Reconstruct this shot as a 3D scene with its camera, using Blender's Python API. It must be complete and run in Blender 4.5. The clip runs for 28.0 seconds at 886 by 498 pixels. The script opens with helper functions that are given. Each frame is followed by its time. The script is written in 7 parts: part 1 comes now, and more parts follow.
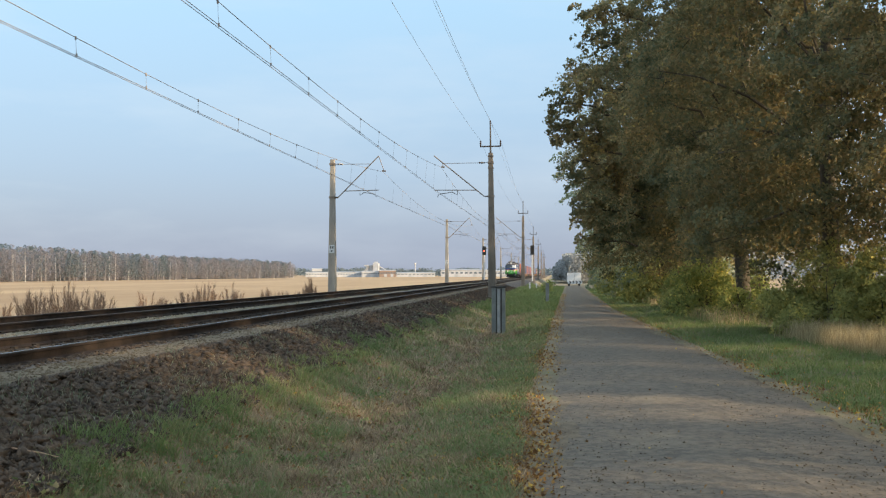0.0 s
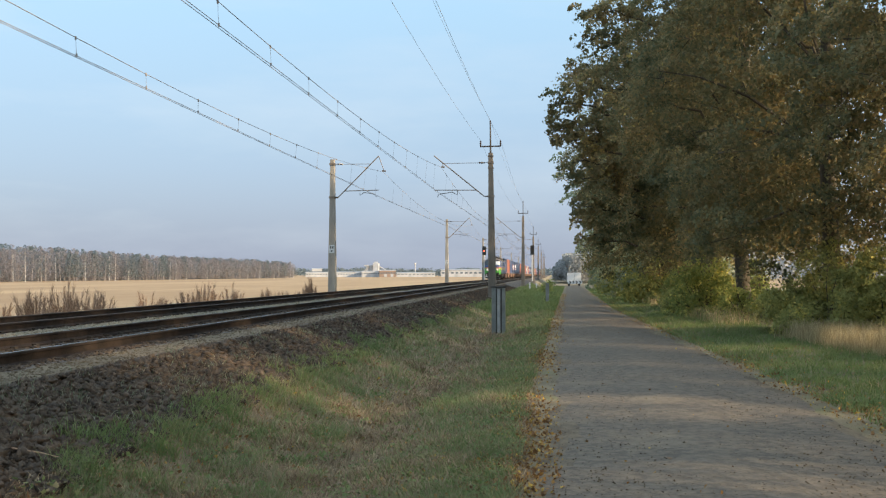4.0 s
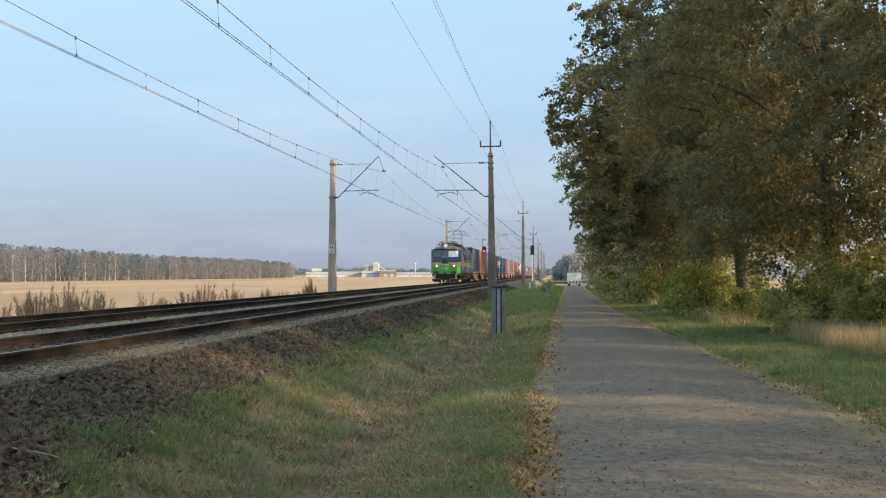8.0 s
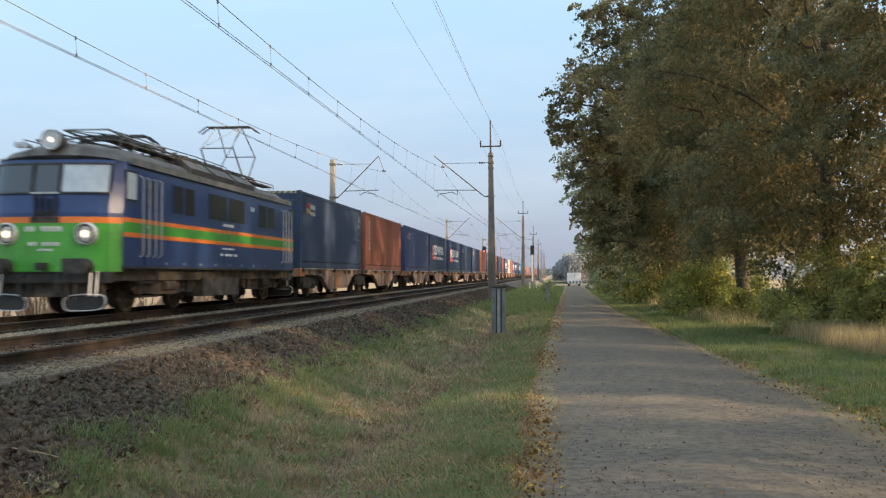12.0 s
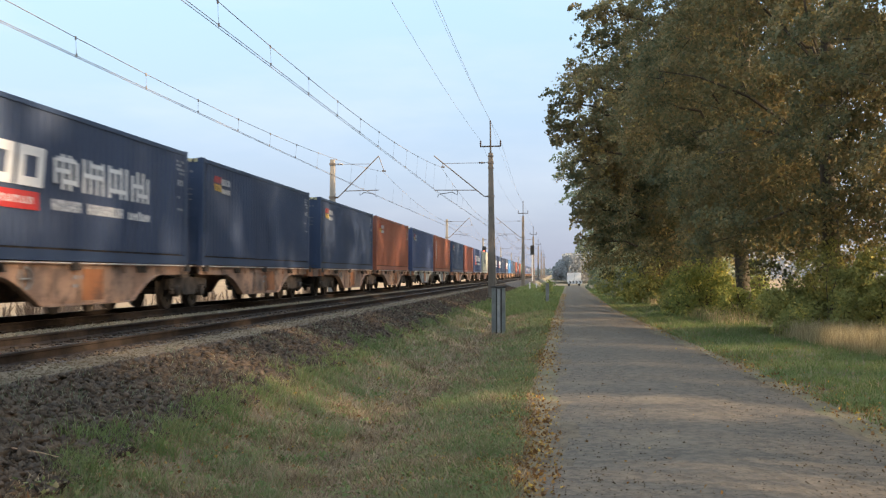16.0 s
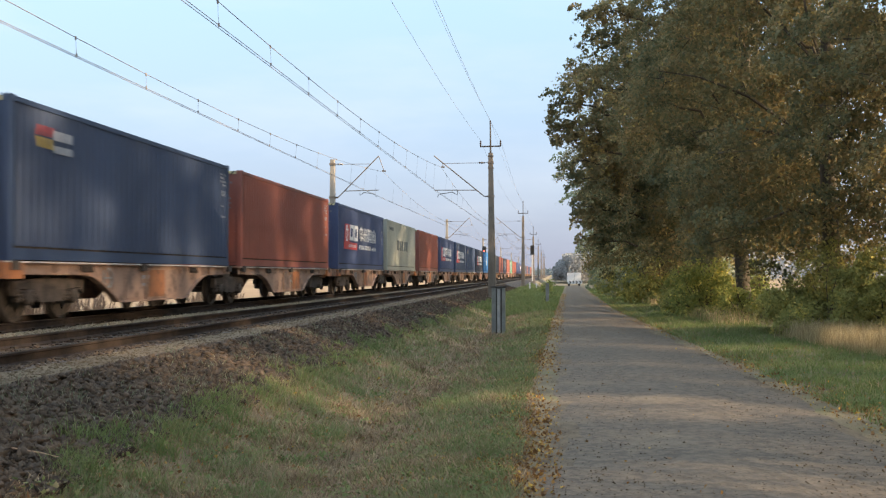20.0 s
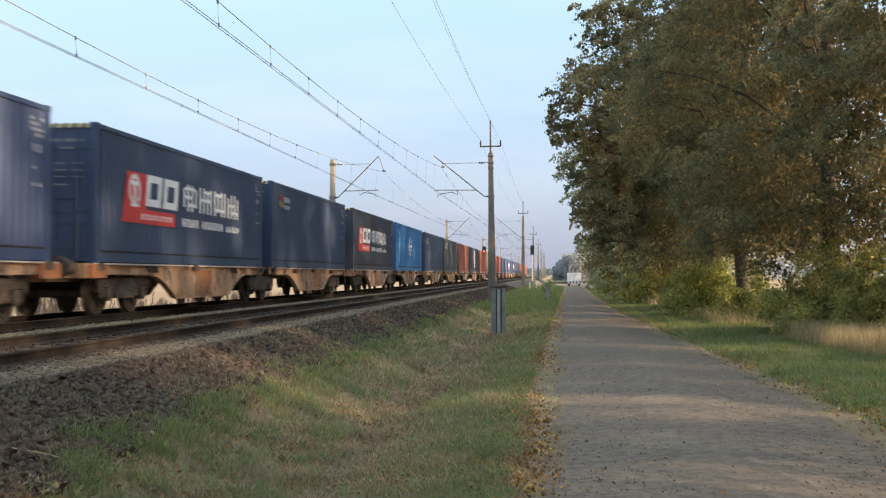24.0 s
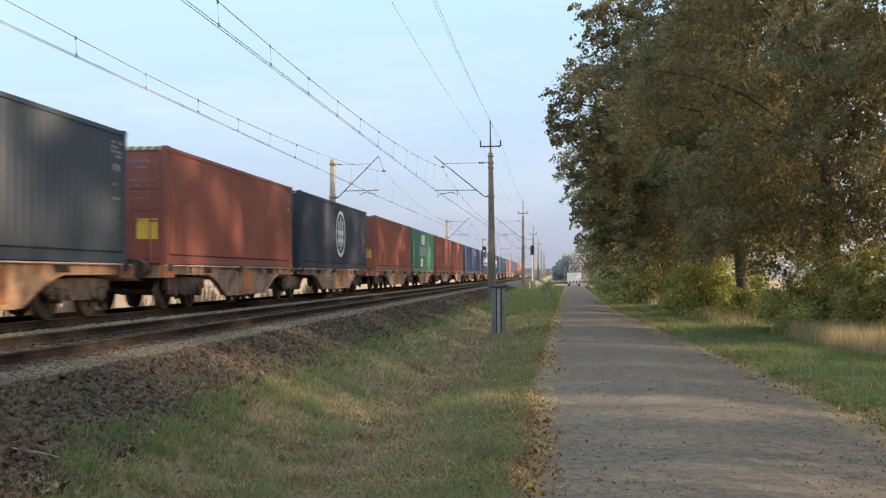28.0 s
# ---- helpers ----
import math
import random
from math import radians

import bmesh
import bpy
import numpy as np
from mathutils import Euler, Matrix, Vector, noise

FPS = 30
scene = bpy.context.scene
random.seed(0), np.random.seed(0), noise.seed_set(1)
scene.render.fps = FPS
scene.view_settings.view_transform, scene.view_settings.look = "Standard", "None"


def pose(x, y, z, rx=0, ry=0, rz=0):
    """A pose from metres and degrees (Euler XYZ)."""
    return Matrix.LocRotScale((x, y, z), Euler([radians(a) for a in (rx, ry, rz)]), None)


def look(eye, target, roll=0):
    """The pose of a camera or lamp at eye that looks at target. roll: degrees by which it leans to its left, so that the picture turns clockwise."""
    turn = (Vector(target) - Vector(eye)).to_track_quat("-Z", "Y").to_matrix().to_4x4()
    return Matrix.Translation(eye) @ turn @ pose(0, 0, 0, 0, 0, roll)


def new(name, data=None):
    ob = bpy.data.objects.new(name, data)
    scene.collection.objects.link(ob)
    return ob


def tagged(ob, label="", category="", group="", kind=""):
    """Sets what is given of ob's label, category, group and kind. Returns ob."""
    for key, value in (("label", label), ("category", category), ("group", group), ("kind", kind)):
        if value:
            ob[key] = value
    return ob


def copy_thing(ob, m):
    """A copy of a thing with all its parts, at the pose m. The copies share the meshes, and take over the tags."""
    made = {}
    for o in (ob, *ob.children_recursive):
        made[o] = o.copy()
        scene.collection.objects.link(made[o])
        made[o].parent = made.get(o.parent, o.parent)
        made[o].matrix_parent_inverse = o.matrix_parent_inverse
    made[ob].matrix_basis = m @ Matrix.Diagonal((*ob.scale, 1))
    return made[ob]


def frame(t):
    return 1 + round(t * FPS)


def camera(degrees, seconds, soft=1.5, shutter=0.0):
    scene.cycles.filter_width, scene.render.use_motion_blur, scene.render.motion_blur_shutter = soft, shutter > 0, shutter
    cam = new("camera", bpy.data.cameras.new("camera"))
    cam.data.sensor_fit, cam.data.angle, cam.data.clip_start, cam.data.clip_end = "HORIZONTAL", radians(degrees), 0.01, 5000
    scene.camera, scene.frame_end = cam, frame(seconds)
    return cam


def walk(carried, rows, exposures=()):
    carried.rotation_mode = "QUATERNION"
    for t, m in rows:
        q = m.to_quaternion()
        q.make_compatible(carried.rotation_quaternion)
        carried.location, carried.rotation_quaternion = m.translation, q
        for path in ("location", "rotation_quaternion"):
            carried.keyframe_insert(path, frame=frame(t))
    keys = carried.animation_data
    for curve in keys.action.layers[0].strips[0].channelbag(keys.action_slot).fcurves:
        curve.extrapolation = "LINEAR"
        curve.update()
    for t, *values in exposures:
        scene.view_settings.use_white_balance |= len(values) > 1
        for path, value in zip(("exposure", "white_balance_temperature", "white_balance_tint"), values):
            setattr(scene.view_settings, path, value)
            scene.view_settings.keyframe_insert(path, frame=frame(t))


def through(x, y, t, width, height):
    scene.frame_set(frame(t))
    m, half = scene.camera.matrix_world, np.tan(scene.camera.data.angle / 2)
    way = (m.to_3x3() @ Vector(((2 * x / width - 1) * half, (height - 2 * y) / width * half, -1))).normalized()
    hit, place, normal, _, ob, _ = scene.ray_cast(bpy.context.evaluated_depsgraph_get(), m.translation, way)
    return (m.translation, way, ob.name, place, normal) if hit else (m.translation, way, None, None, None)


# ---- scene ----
# A still camera on a lane beside a two-track electrified line; a container train comes by on the far track.
EYE = (0.0, 0.0, 1.70)
cam = camera(46.23, 28.0, 1.2, 0.34)
VIEW = look(EYE, (-0.10505, 0.99447, 1.70 + 0.02450))
walk(cam, [(0, VIEW), (28, VIEW)],
     exposures=[(0, 2.13, 7600, 10), (10.8, 2.13, 7600, 10), (12.4, 2.28, 7800, 13), (14, 2.38, 7900, 15), (28, 2.38, 7900, 15)])

# plan, in metres: y runs along the line, x to the right, the lane lies at z = 0
RAIL_Z = 0.825          # top of the rails
TRACK_NEAR, TRACK_FAR = -6.82, -10.52
MAST_RIGHT, MAST_LEFT = -3.82, -13.80
SPAN, FIRST_MAST = 71.2, 64.3
ALONG = 1.032           # paces to metres along the line
SPEED, HEAD = 19.80, 258.7   # the train's speed, and where its front is at 0 s

# ---- world and sun ----
SUN_AZ, SUN_EL = radians(107), radians(18)   # clockwise from +y
world = bpy.data.worlds.new("sky")
scene.world = world
world.use_nodes = True
wn = world.node_tree
wn.nodes.clear()
w_sky = wn.nodes.new("ShaderNodeTexSky")
w_sky.sky_type = "NISHITA"
w_sky.sun_disc = False
w_sky.sun_elevation, w_sky.sun_rotation = SUN_EL, SUN_AZ
w_sky.air_density, w_sky.dust_density, w_sky.ozone_density = 1.0, 2.5, 1.2
w_bg = wn.nodes.new("ShaderNodeBackground")
w_bg.inputs["Strength"].default_value = 0.15
# low haze all round the horizon: lavender grey at the ground, clearing to blue with height
w_tc, w_sep = wn.nodes.new("ShaderNodeTexCoord"), wn.nodes.new("ShaderNodeSeparateXYZ")
wn.links.new(w_tc.outputs["Generated"], w_sep.inputs[0])
w_haze, w_fade = wn.nodes.new("ShaderNodeValToRGB"), wn.nodes.new("ShaderNodeValToRGB")
for ramp, stops in ((w_haze, ((0.0, (0.182, 0.226, 0.334)), (0.10, (0.180, 0.280, 0.447)), (0.25, (0.196, 0.358, 0.556)), (0.75, (0.52, 0.74, 1.0)))), (w_fade, ((0.0, (0.95,) * 3), (0.28, (0.88,) * 3), (0.6, (0.88,) * 3), (1.0, (0.8,) * 3)))):
    ramp.color_ramp.elements.new(0.1)
    ramp.color_ramp.elements.new(0.5)
    for e, (at, c) in zip(ramp.color_ramp.elements, stops):
        e.position, e.color = at, (*c, 1)
    wn.links.new(w_sep.outputs["Z"], ramp.inputs[0])
w_low = wn.nodes.new("ShaderNodeBackground")
w_low.inputs["Strength"].default_value = 0.421
w_mix = wn.nodes.new("ShaderNodeMixShader")
w_out = wn.nodes.new("ShaderNodeOutputWorld")
wn.links.new(w_sky.outputs[0], w_bg.inputs["Color"])
# thin high cloud, hardly brighter than the sky
w_map, w_noise, w_veil, w_cloud = wn.nodes.new("ShaderNodeMapping"), wn.nodes.new("ShaderNodeTexNoise"), wn.nodes.new("ShaderNodeValToRGB"), wn.nodes.new("ShaderNodeMix")
w_map.inputs["Scale"].default_value = (2.2, 2.2, 9.0)
w_noise.inputs["Scale"].default_value, w_noise.inputs["Detail"].default_value, w_noise.inputs["Roughness"].default_value = 1.6, 6, 0.55
w_veil.color_ramp.elements[0].position, w_veil.color_ramp.elements[1].position = 0.48, 0.80
w_veil.color_ramp.elements[1].color = (0.45, 0.45, 0.45, 1)
w_cloud.data_type = "RGBA"
wn.links.new(w_tc.outputs["Generated"], w_map.inputs["Vector"])
wn.links.new(w_map.outputs[0], w_noise.inputs["Vector"])
wn.links.new(w_noise.outputs["Fac"], w_veil.inputs[0])
wn.links.new(w_veil.outputs[0], w_cloud.inputs["Factor"])
wn.links.new(w_haze.outputs[0], w_cloud.inputs["A"])
w_cloud.inputs["B"].default_value = (0.322, 0.406, 0.533, 1)
wn.links.new(w_cloud.outputs["Result"], w_low.inputs["Color"])
wn.links.new(w_fade.outputs[0], w_mix.inputs["Fac"])
wn.links.new(w_bg.outputs[0], w_mix.inputs[1])
wn.links.new(w_low.outputs[0], w_mix.inputs[2])
wn.links.new(w_mix.outputs[0], w_out.inputs["Surface"])

sun = new("sun", bpy.data.lights.new("sun", "SUN"))
sun.data.energy, sun.data.angle, sun.data.color = 1.5, radians(2.2), (1.0, 0.84, 0.64)
to_sun = Vector((math.sin(SUN_AZ) * math.cos(SUN_EL), math.cos(SUN_AZ) * math.cos(SUN_EL), math.sin(SUN_EL)))
sun.matrix_world = Matrix.Translation((40, -40, 60)) @ to_sun.to_track_quat("Z", "Y").to_matrix().to_4x4()


# ---- materials ----
def mat(name, a, b=None, rough=0.7, metal=0.0, scale=6.0, fine=60.0, bump=0.15, dirt=None, dirt_at=0.55, dirt_scale=2.0, spread=0.0, stretch=(1, 1, 1), spec=0.5):
    """Two tones by a coarse noise, a fine grain, relief, and patches of dirt with ragged edges."""
    m = bpy.data.materials.new(name)
    m.use_nodes = True
    nt = m.node_tree
    n, l = nt.nodes, nt.links
    p = n["Principled BSDF"]
    p.inputs["Roughness"].default_value, p.inputs["Metallic"].default_value = rough, metal
    p.inputs["Specular IOR Level"].default_value = spec
    b = b or tuple(min(1, c * 1.35) for c in a)
    tc, mp = n.new("ShaderNodeTexCoord"), n.new("ShaderNodeMapping")
    l.new(tc.outputs["Object"], mp.inputs["Vector"])
    mp.inputs["Scale"].default_value = stretch
    info = n.new("ShaderNodeObjectInfo")
    l.new(info.outputs["Random"], mp.inputs["Location"])
    n1, n2 = n.new("ShaderNodeTexNoise"), n.new("ShaderNodeTexNoise")
    for q, s, d in ((n1, scale, 4), (n2, fine, 3)):
        q.inputs["Scale"].default_value, q.inputs["Detail"].default_value = s, d
        l.new(mp.outputs[0], q.inputs["Vector"])
    add = n.new("ShaderNodeMath")
    add.operation = "MULTIPLY_ADD"
    l.new(n2.outputs["Fac"], add.inputs[0])
    add.inputs[1].default_value = 0.5
    l.new(n1.outputs["Fac"], add.inputs[2])
    rp = n.new("ShaderNodeValToRGB")
    rp.color_ramp.elements[0].position, rp.color_ramp.elements[1].position = 0.60, 0.90
    rp.color_ramp.elements[0].color, rp.color_ramp.elements[1].color = (*a, 1), (*b, 1)
    l.new(add.outputs[0], rp.inputs[0])
    col = rp.outputs[0]
    if dirt:
        n3, r3, mx = n.new("ShaderNodeTexNoise"), n.new("ShaderNodeValToRGB"), n.new("ShaderNodeMix")
        n3.inputs["Scale"].default_value, n3.inputs["Detail"].default_value, n3.inputs["Roughness"].default_value = dirt_scale, 8, 0.7
        l.new(mp.outputs[0], n3.inputs["Vector"])
        r3.color_ramp.elements[0].position, r3.color_ramp.elements[1].position = dirt_at, dirt_at + 0.13
        l.new(n3.outputs["Fac"], r3.inputs[0])
        mx.data_type = "RGBA"
        l.new(r3.outputs[0], mx.inputs["Factor"])
        l.new(col, mx.inputs["A"])
        mx.inputs["B"].default_value = (*dirt, 1)
        col = mx.outputs["Result"]
    if spread:
        hs, mr = n.new("ShaderNodeHueSaturation"), n.new("ShaderNodeMapRange")
        l.new(info.outputs["Random"], mr.inputs["Value"])
        mr.inputs["To Min"].default_value, mr.inputs["To Max"].default_value = 1 - spread, 1 + spread
        l.new(mr.outputs[0], hs.inputs["Value"])
        l.new(col, hs.inputs["Color"])
        col = hs.outputs[0]
    l.new(col, p.inputs["Base Color"])
    if bump:
        bp = n.new("ShaderNodeBump")
        bp.inputs["Strength"].default_value, bp.inputs["Distance"].default_value = bump, 0.02
        l.new(add.outputs[0], bp.inputs["Height"])
        l.new(bp.outputs[0], p.inputs["Normal"])
    return m


def leaf_mat(name, tones, through=0.35, rough=0.55, patch=0.0, patch_scale=0.6, spec=0.2):
    """Leaves and blades: a tone for each island, drawn towards one tone in patches, and some light through the blade."""
    m = bpy.data.materials.new(name)
    m.use_nodes = True
    nt = m.node_tree
    n, l = nt.nodes, nt.links
    p = n["Principled BSDF"]
    p.inputs["Roughness"].default_value = rough
    p.inputs["Specular IOR Level"].default_value = spec
    g, rp = n.new("ShaderNodeNewGeometry"), n.new("ShaderNodeValToRGB")
    if patch:
        tc, ns, mr, mx = n.new("ShaderNodeTexCoord"), n.new("ShaderNodeTexNoise"), n.new("ShaderNodeMapRange"), n.new("ShaderNodeMix")
        l.new(tc.outputs["Object"], ns.inputs["Vector"])
        ns.inputs["Scale"].default_value, ns.inputs["Detail"].default_value = patch_scale, 3
        l.new(ns.outputs["Fac"], mr.inputs["Value"])
        mr.inputs["From Min"].default_value, mr.inputs["From Max"].default_value = 0.34, 0.66
        mx.inputs["Factor"].default_value = patch
        l.new(g.outputs["Random Per Island"], mx.inputs["A"])
        l.new(mr.outputs[0], mx.inputs["B"])
        l.new(mx.outputs["Result"], rp.inputs[0])
    else:
        l.new(g.outputs["Random Per Island"], rp.inputs[0])
    e = rp.color_ramp.elements
    while len(e) < len(tones):
        e.new(0.5)
    for k, (at, c) in enumerate(tones):
        e[k].position, e[k].color = at, (*c, 1)
    l.new(rp.outputs[0], p.inputs["Base Color"])
    tr, mx = n.new("ShaderNodeBsdfTranslucent"), n.new("ShaderNodeMixShader")
    l.new(rp.outputs[0], tr.inputs["Color"])
    mx.inputs["Fac"].default_value = through
    l.new(p.outputs[0], mx.inputs[1])
    l.new(tr.outputs[0], mx.inputs[2])
    l.new(mx.outputs[0], n["Material Output"].inputs["Surface"])
    return m


def glow(name, colour, strength):
    m = bpy.data.materials.new(name)
    m.use_nodes = True
    p = m.node_tree.nodes["Principled BSDF"]
    p.inputs["Base Color"].default_value = (*colour, 1)
    p.inputs["Emission Color"].default_value = (*colour, 1)
    p.inputs["Emission Strength"].default_value = strength
    p.inputs["Roughness"].default_value = 0.2
    return m


def glass(name, tint, rough=0.05):
    m = bpy.data.materials.new(name)
    m.use_nodes = True
    p = m.node_tree.nodes["Principled BSDF"]
    p.inputs["Base Color"].default_value = (*tint, 1)
    p.inputs["Roughness"].default_value = rough
    p.inputs["Specular IOR Level"].default_value = 0.8
    return m


M_FIELD = mat("stubble_field", (0.302, 0.187, 0.092), (0.416, 0.274, 0.145), 0.95, scale=0.03, fine=1.2, bump=0.5, dirt=(0.270, 0.163, 0.079), dirt_at=0.5, dirt_scale=0.012, stretch=(1.0, 0.25, 1))
M_SOIL = mat("grassy_soil", (0.126, 0.100, 0.058), (0.260, 0.194, 0.115), 0.95, scale=2.2, fine=45, bump=1.0, dirt=(0.134, 0.130, 0.061), dirt_at=0.50, dirt_scale=1.1)
M_BANK = mat("sooty_ballast_bank", (0.040, 0.029, 0.022), (0.089, 0.066, 0.050), 0.95, scale=3, fine=24, bump=1.0)
M_CESS = mat("sandy_cess", (0.114, 0.086, 0.057), (0.171, 0.132, 0.089), 0.95, scale=2, fine=50, bump=0.5, spec=0.2)
M_GRAVEL = mat("grey_ballast", (0.128, 0.106, 0.076), (0.218, 0.180, 0.132), 0.9, scale=5, fine=35, bump=1.0)
M_BED = mat("rust_brown_track_bed", (0.052, 0.041, 0.035), (0.100, 0.078, 0.065), 0.95, scale=2, fine=30, bump=0.9)
M_STONE = mat("ballast_stone", (0.042, 0.032, 0.025), (0.112, 0.081, 0.059), 0.95, scale=9, fine=50, bump=0.4, spec=0.2)
M_STONE_SAND = mat("sandy_stone", (0.082, 0.061, 0.038), (0.131, 0.100, 0.064), 0.95, scale=8, fine=50, bump=0.4, spec=0.2)
M_STONE_PALE = mat("pale_stone", (0.133, 0.113, 0.078), (0.239, 0.201, 0.141), 0.9, scale=8, fine=50, bump=0.4)
M_LANE = mat("worn_lane", (0.112, 0.092, 0.073), (0.178, 0.143, 0.110), 0.95, scale=13.0, fine=42, bump=0.8, dirt=(0.225, 0.175, 0.124), dirt_at=0.55, dirt_scale=0.7, stretch=(0.7, 0.7, 1), spec=0.2)
M_LANE_EDGE = mat("sandy_lane_edge", (0.130, 0.098, 0.068), (0.205, 0.156, 0.106), 0.95, scale=6.0, fine=34, bump=0.8, dirt=(0.10, 0.078, 0.056), dirt_at=0.50, dirt_scale=1.2, stretch=(1.0, 0.5, 1), spec=0.2)
M_RAIL = mat("rail_steel_rust", (0.019, 0.015, 0.013), (0.037, 0.027, 0.022), 0.9, 0.0, scale=4, fine=40, spec=0.15)
M_RAILHEAD = mat("polished_rail_head", (0.52, 0.51, 0.50), (0.62, 0.61, 0.60), 0.13, 1.0, scale=1, fine=30, bump=0.01)
# far rail heads: brown and rough in place of a missing sky reflection
M_RAILHEAD_NO_SKY = mat("brown_rail_head_without_sky_glint", (0.10, 0.075, 0.058), (0.15, 0.115, 0.09), 0.5, 0.5, scale=1, fine=30, bump=0.01)
M_SLEEPER = mat("concrete_sleeper", (0.039, 0.031, 0.025), (0.069, 0.057, 0.048), 0.95, scale=3, fine=40, spread=0.15, spec=0.2)
M_CONCRETE = mat("mast_concrete", (0.25, 0.225, 0.195), (0.35, 0.32, 0.275), 0.9, scale=2, fine=40, dirt=(0.20, 0.17, 0.14), dirt_at=0.58, stretch=(1, 1, 0.3))
M_CONCRETE_OLD = mat("stained_mast_concrete", (0.16, 0.13, 0.105), (0.25, 0.21, 0.17), 0.9, scale=2, fine=40, dirt=(0.09, 0.07, 0.055), dirt_at=0.52, stretch=(1, 1, 0.3))
M_STEEL = mat("weathered_steel", (0.17, 0.13, 0.10), (0.26, 0.21, 0.17), 0.6, 0.4, scale=5, fine=50)
M_GALV = mat("grey_painted_metal", (0.22, 0.225, 0.225), (0.32, 0.325, 0.32), 0.55, 0.3, scale=4, fine=40, bump=0.05)
M_DARK = mat("dark_steel", (0.035, 0.033, 0.032), (0.07, 0.062, 0.055), 0.6, 0.3, scale=5, fine=50)
M_WIRE = mat("copper_wire", (0.208, 0.184, 0.168), (0.320, 0.280, 0.256), 0.6, 0.2, scale=2, fine=20, bump=0)
M_CERAMIC = mat("brown_insulator", (0.03, 0.02, 0.018), (0.06, 0.04, 0.03), 0.25, 0, bump=0)
M_WHITE = mat("white_paint", (0.52, 0.52, 0.51), (0.64, 0.64, 0.63), 0.6, scale=3, fine=30, bump=0.05)
M_BLACK = mat("black_paint", (0.018, 0.018, 0.018), (0.03, 0.03, 0.03), 0.6, bump=0.05)
M_RED_LAMP = glow("red_signal_light", (1.0, 0.05, 0.03), 4.0)
M_HEADLAMP = glow("headlight_glow", (0.80, 0.72, 0.52), 0.55)
M_LENS = glow("ribbed_lens", (0.50, 0.50, 0.48), 0.04)
M_MARK = mat("white_lettering", (0.62, 0.63, 0.64), (0.74, 0.75, 0.76), 0.6, bump=0)
M_MARK_DIM = mat("faded_lettering", (0.24, 0.26, 0.29), (0.36, 0.38, 0.41), 0.7, bump=0)
M_MARK_FAINT = mat("worn_lettering", (0.12, 0.125, 0.14), (0.20, 0.205, 0.22), 0.7, bump=0)
M_MARK_RED = mat("red_emblem", (0.50, 0.035, 0.035), (0.60, 0.055, 0.05), 0.5, bump=0)
M_MARK_YEL = mat("yellow_emblem", (0.58, 0.36, 0.05), (0.68, 0.44, 0.07), 0.5, bump=0)
M_WARNING = mat("faded_warning_yellow", (0.50, 0.43, 0.22), (0.62, 0.55, 0.33), 0.6, scale=6, bump=0)
M_MARK_DARK = mat("dark_lettering", (0.05, 0.07, 0.08), (0.09, 0.11, 0.12), 0.6, bump=0)


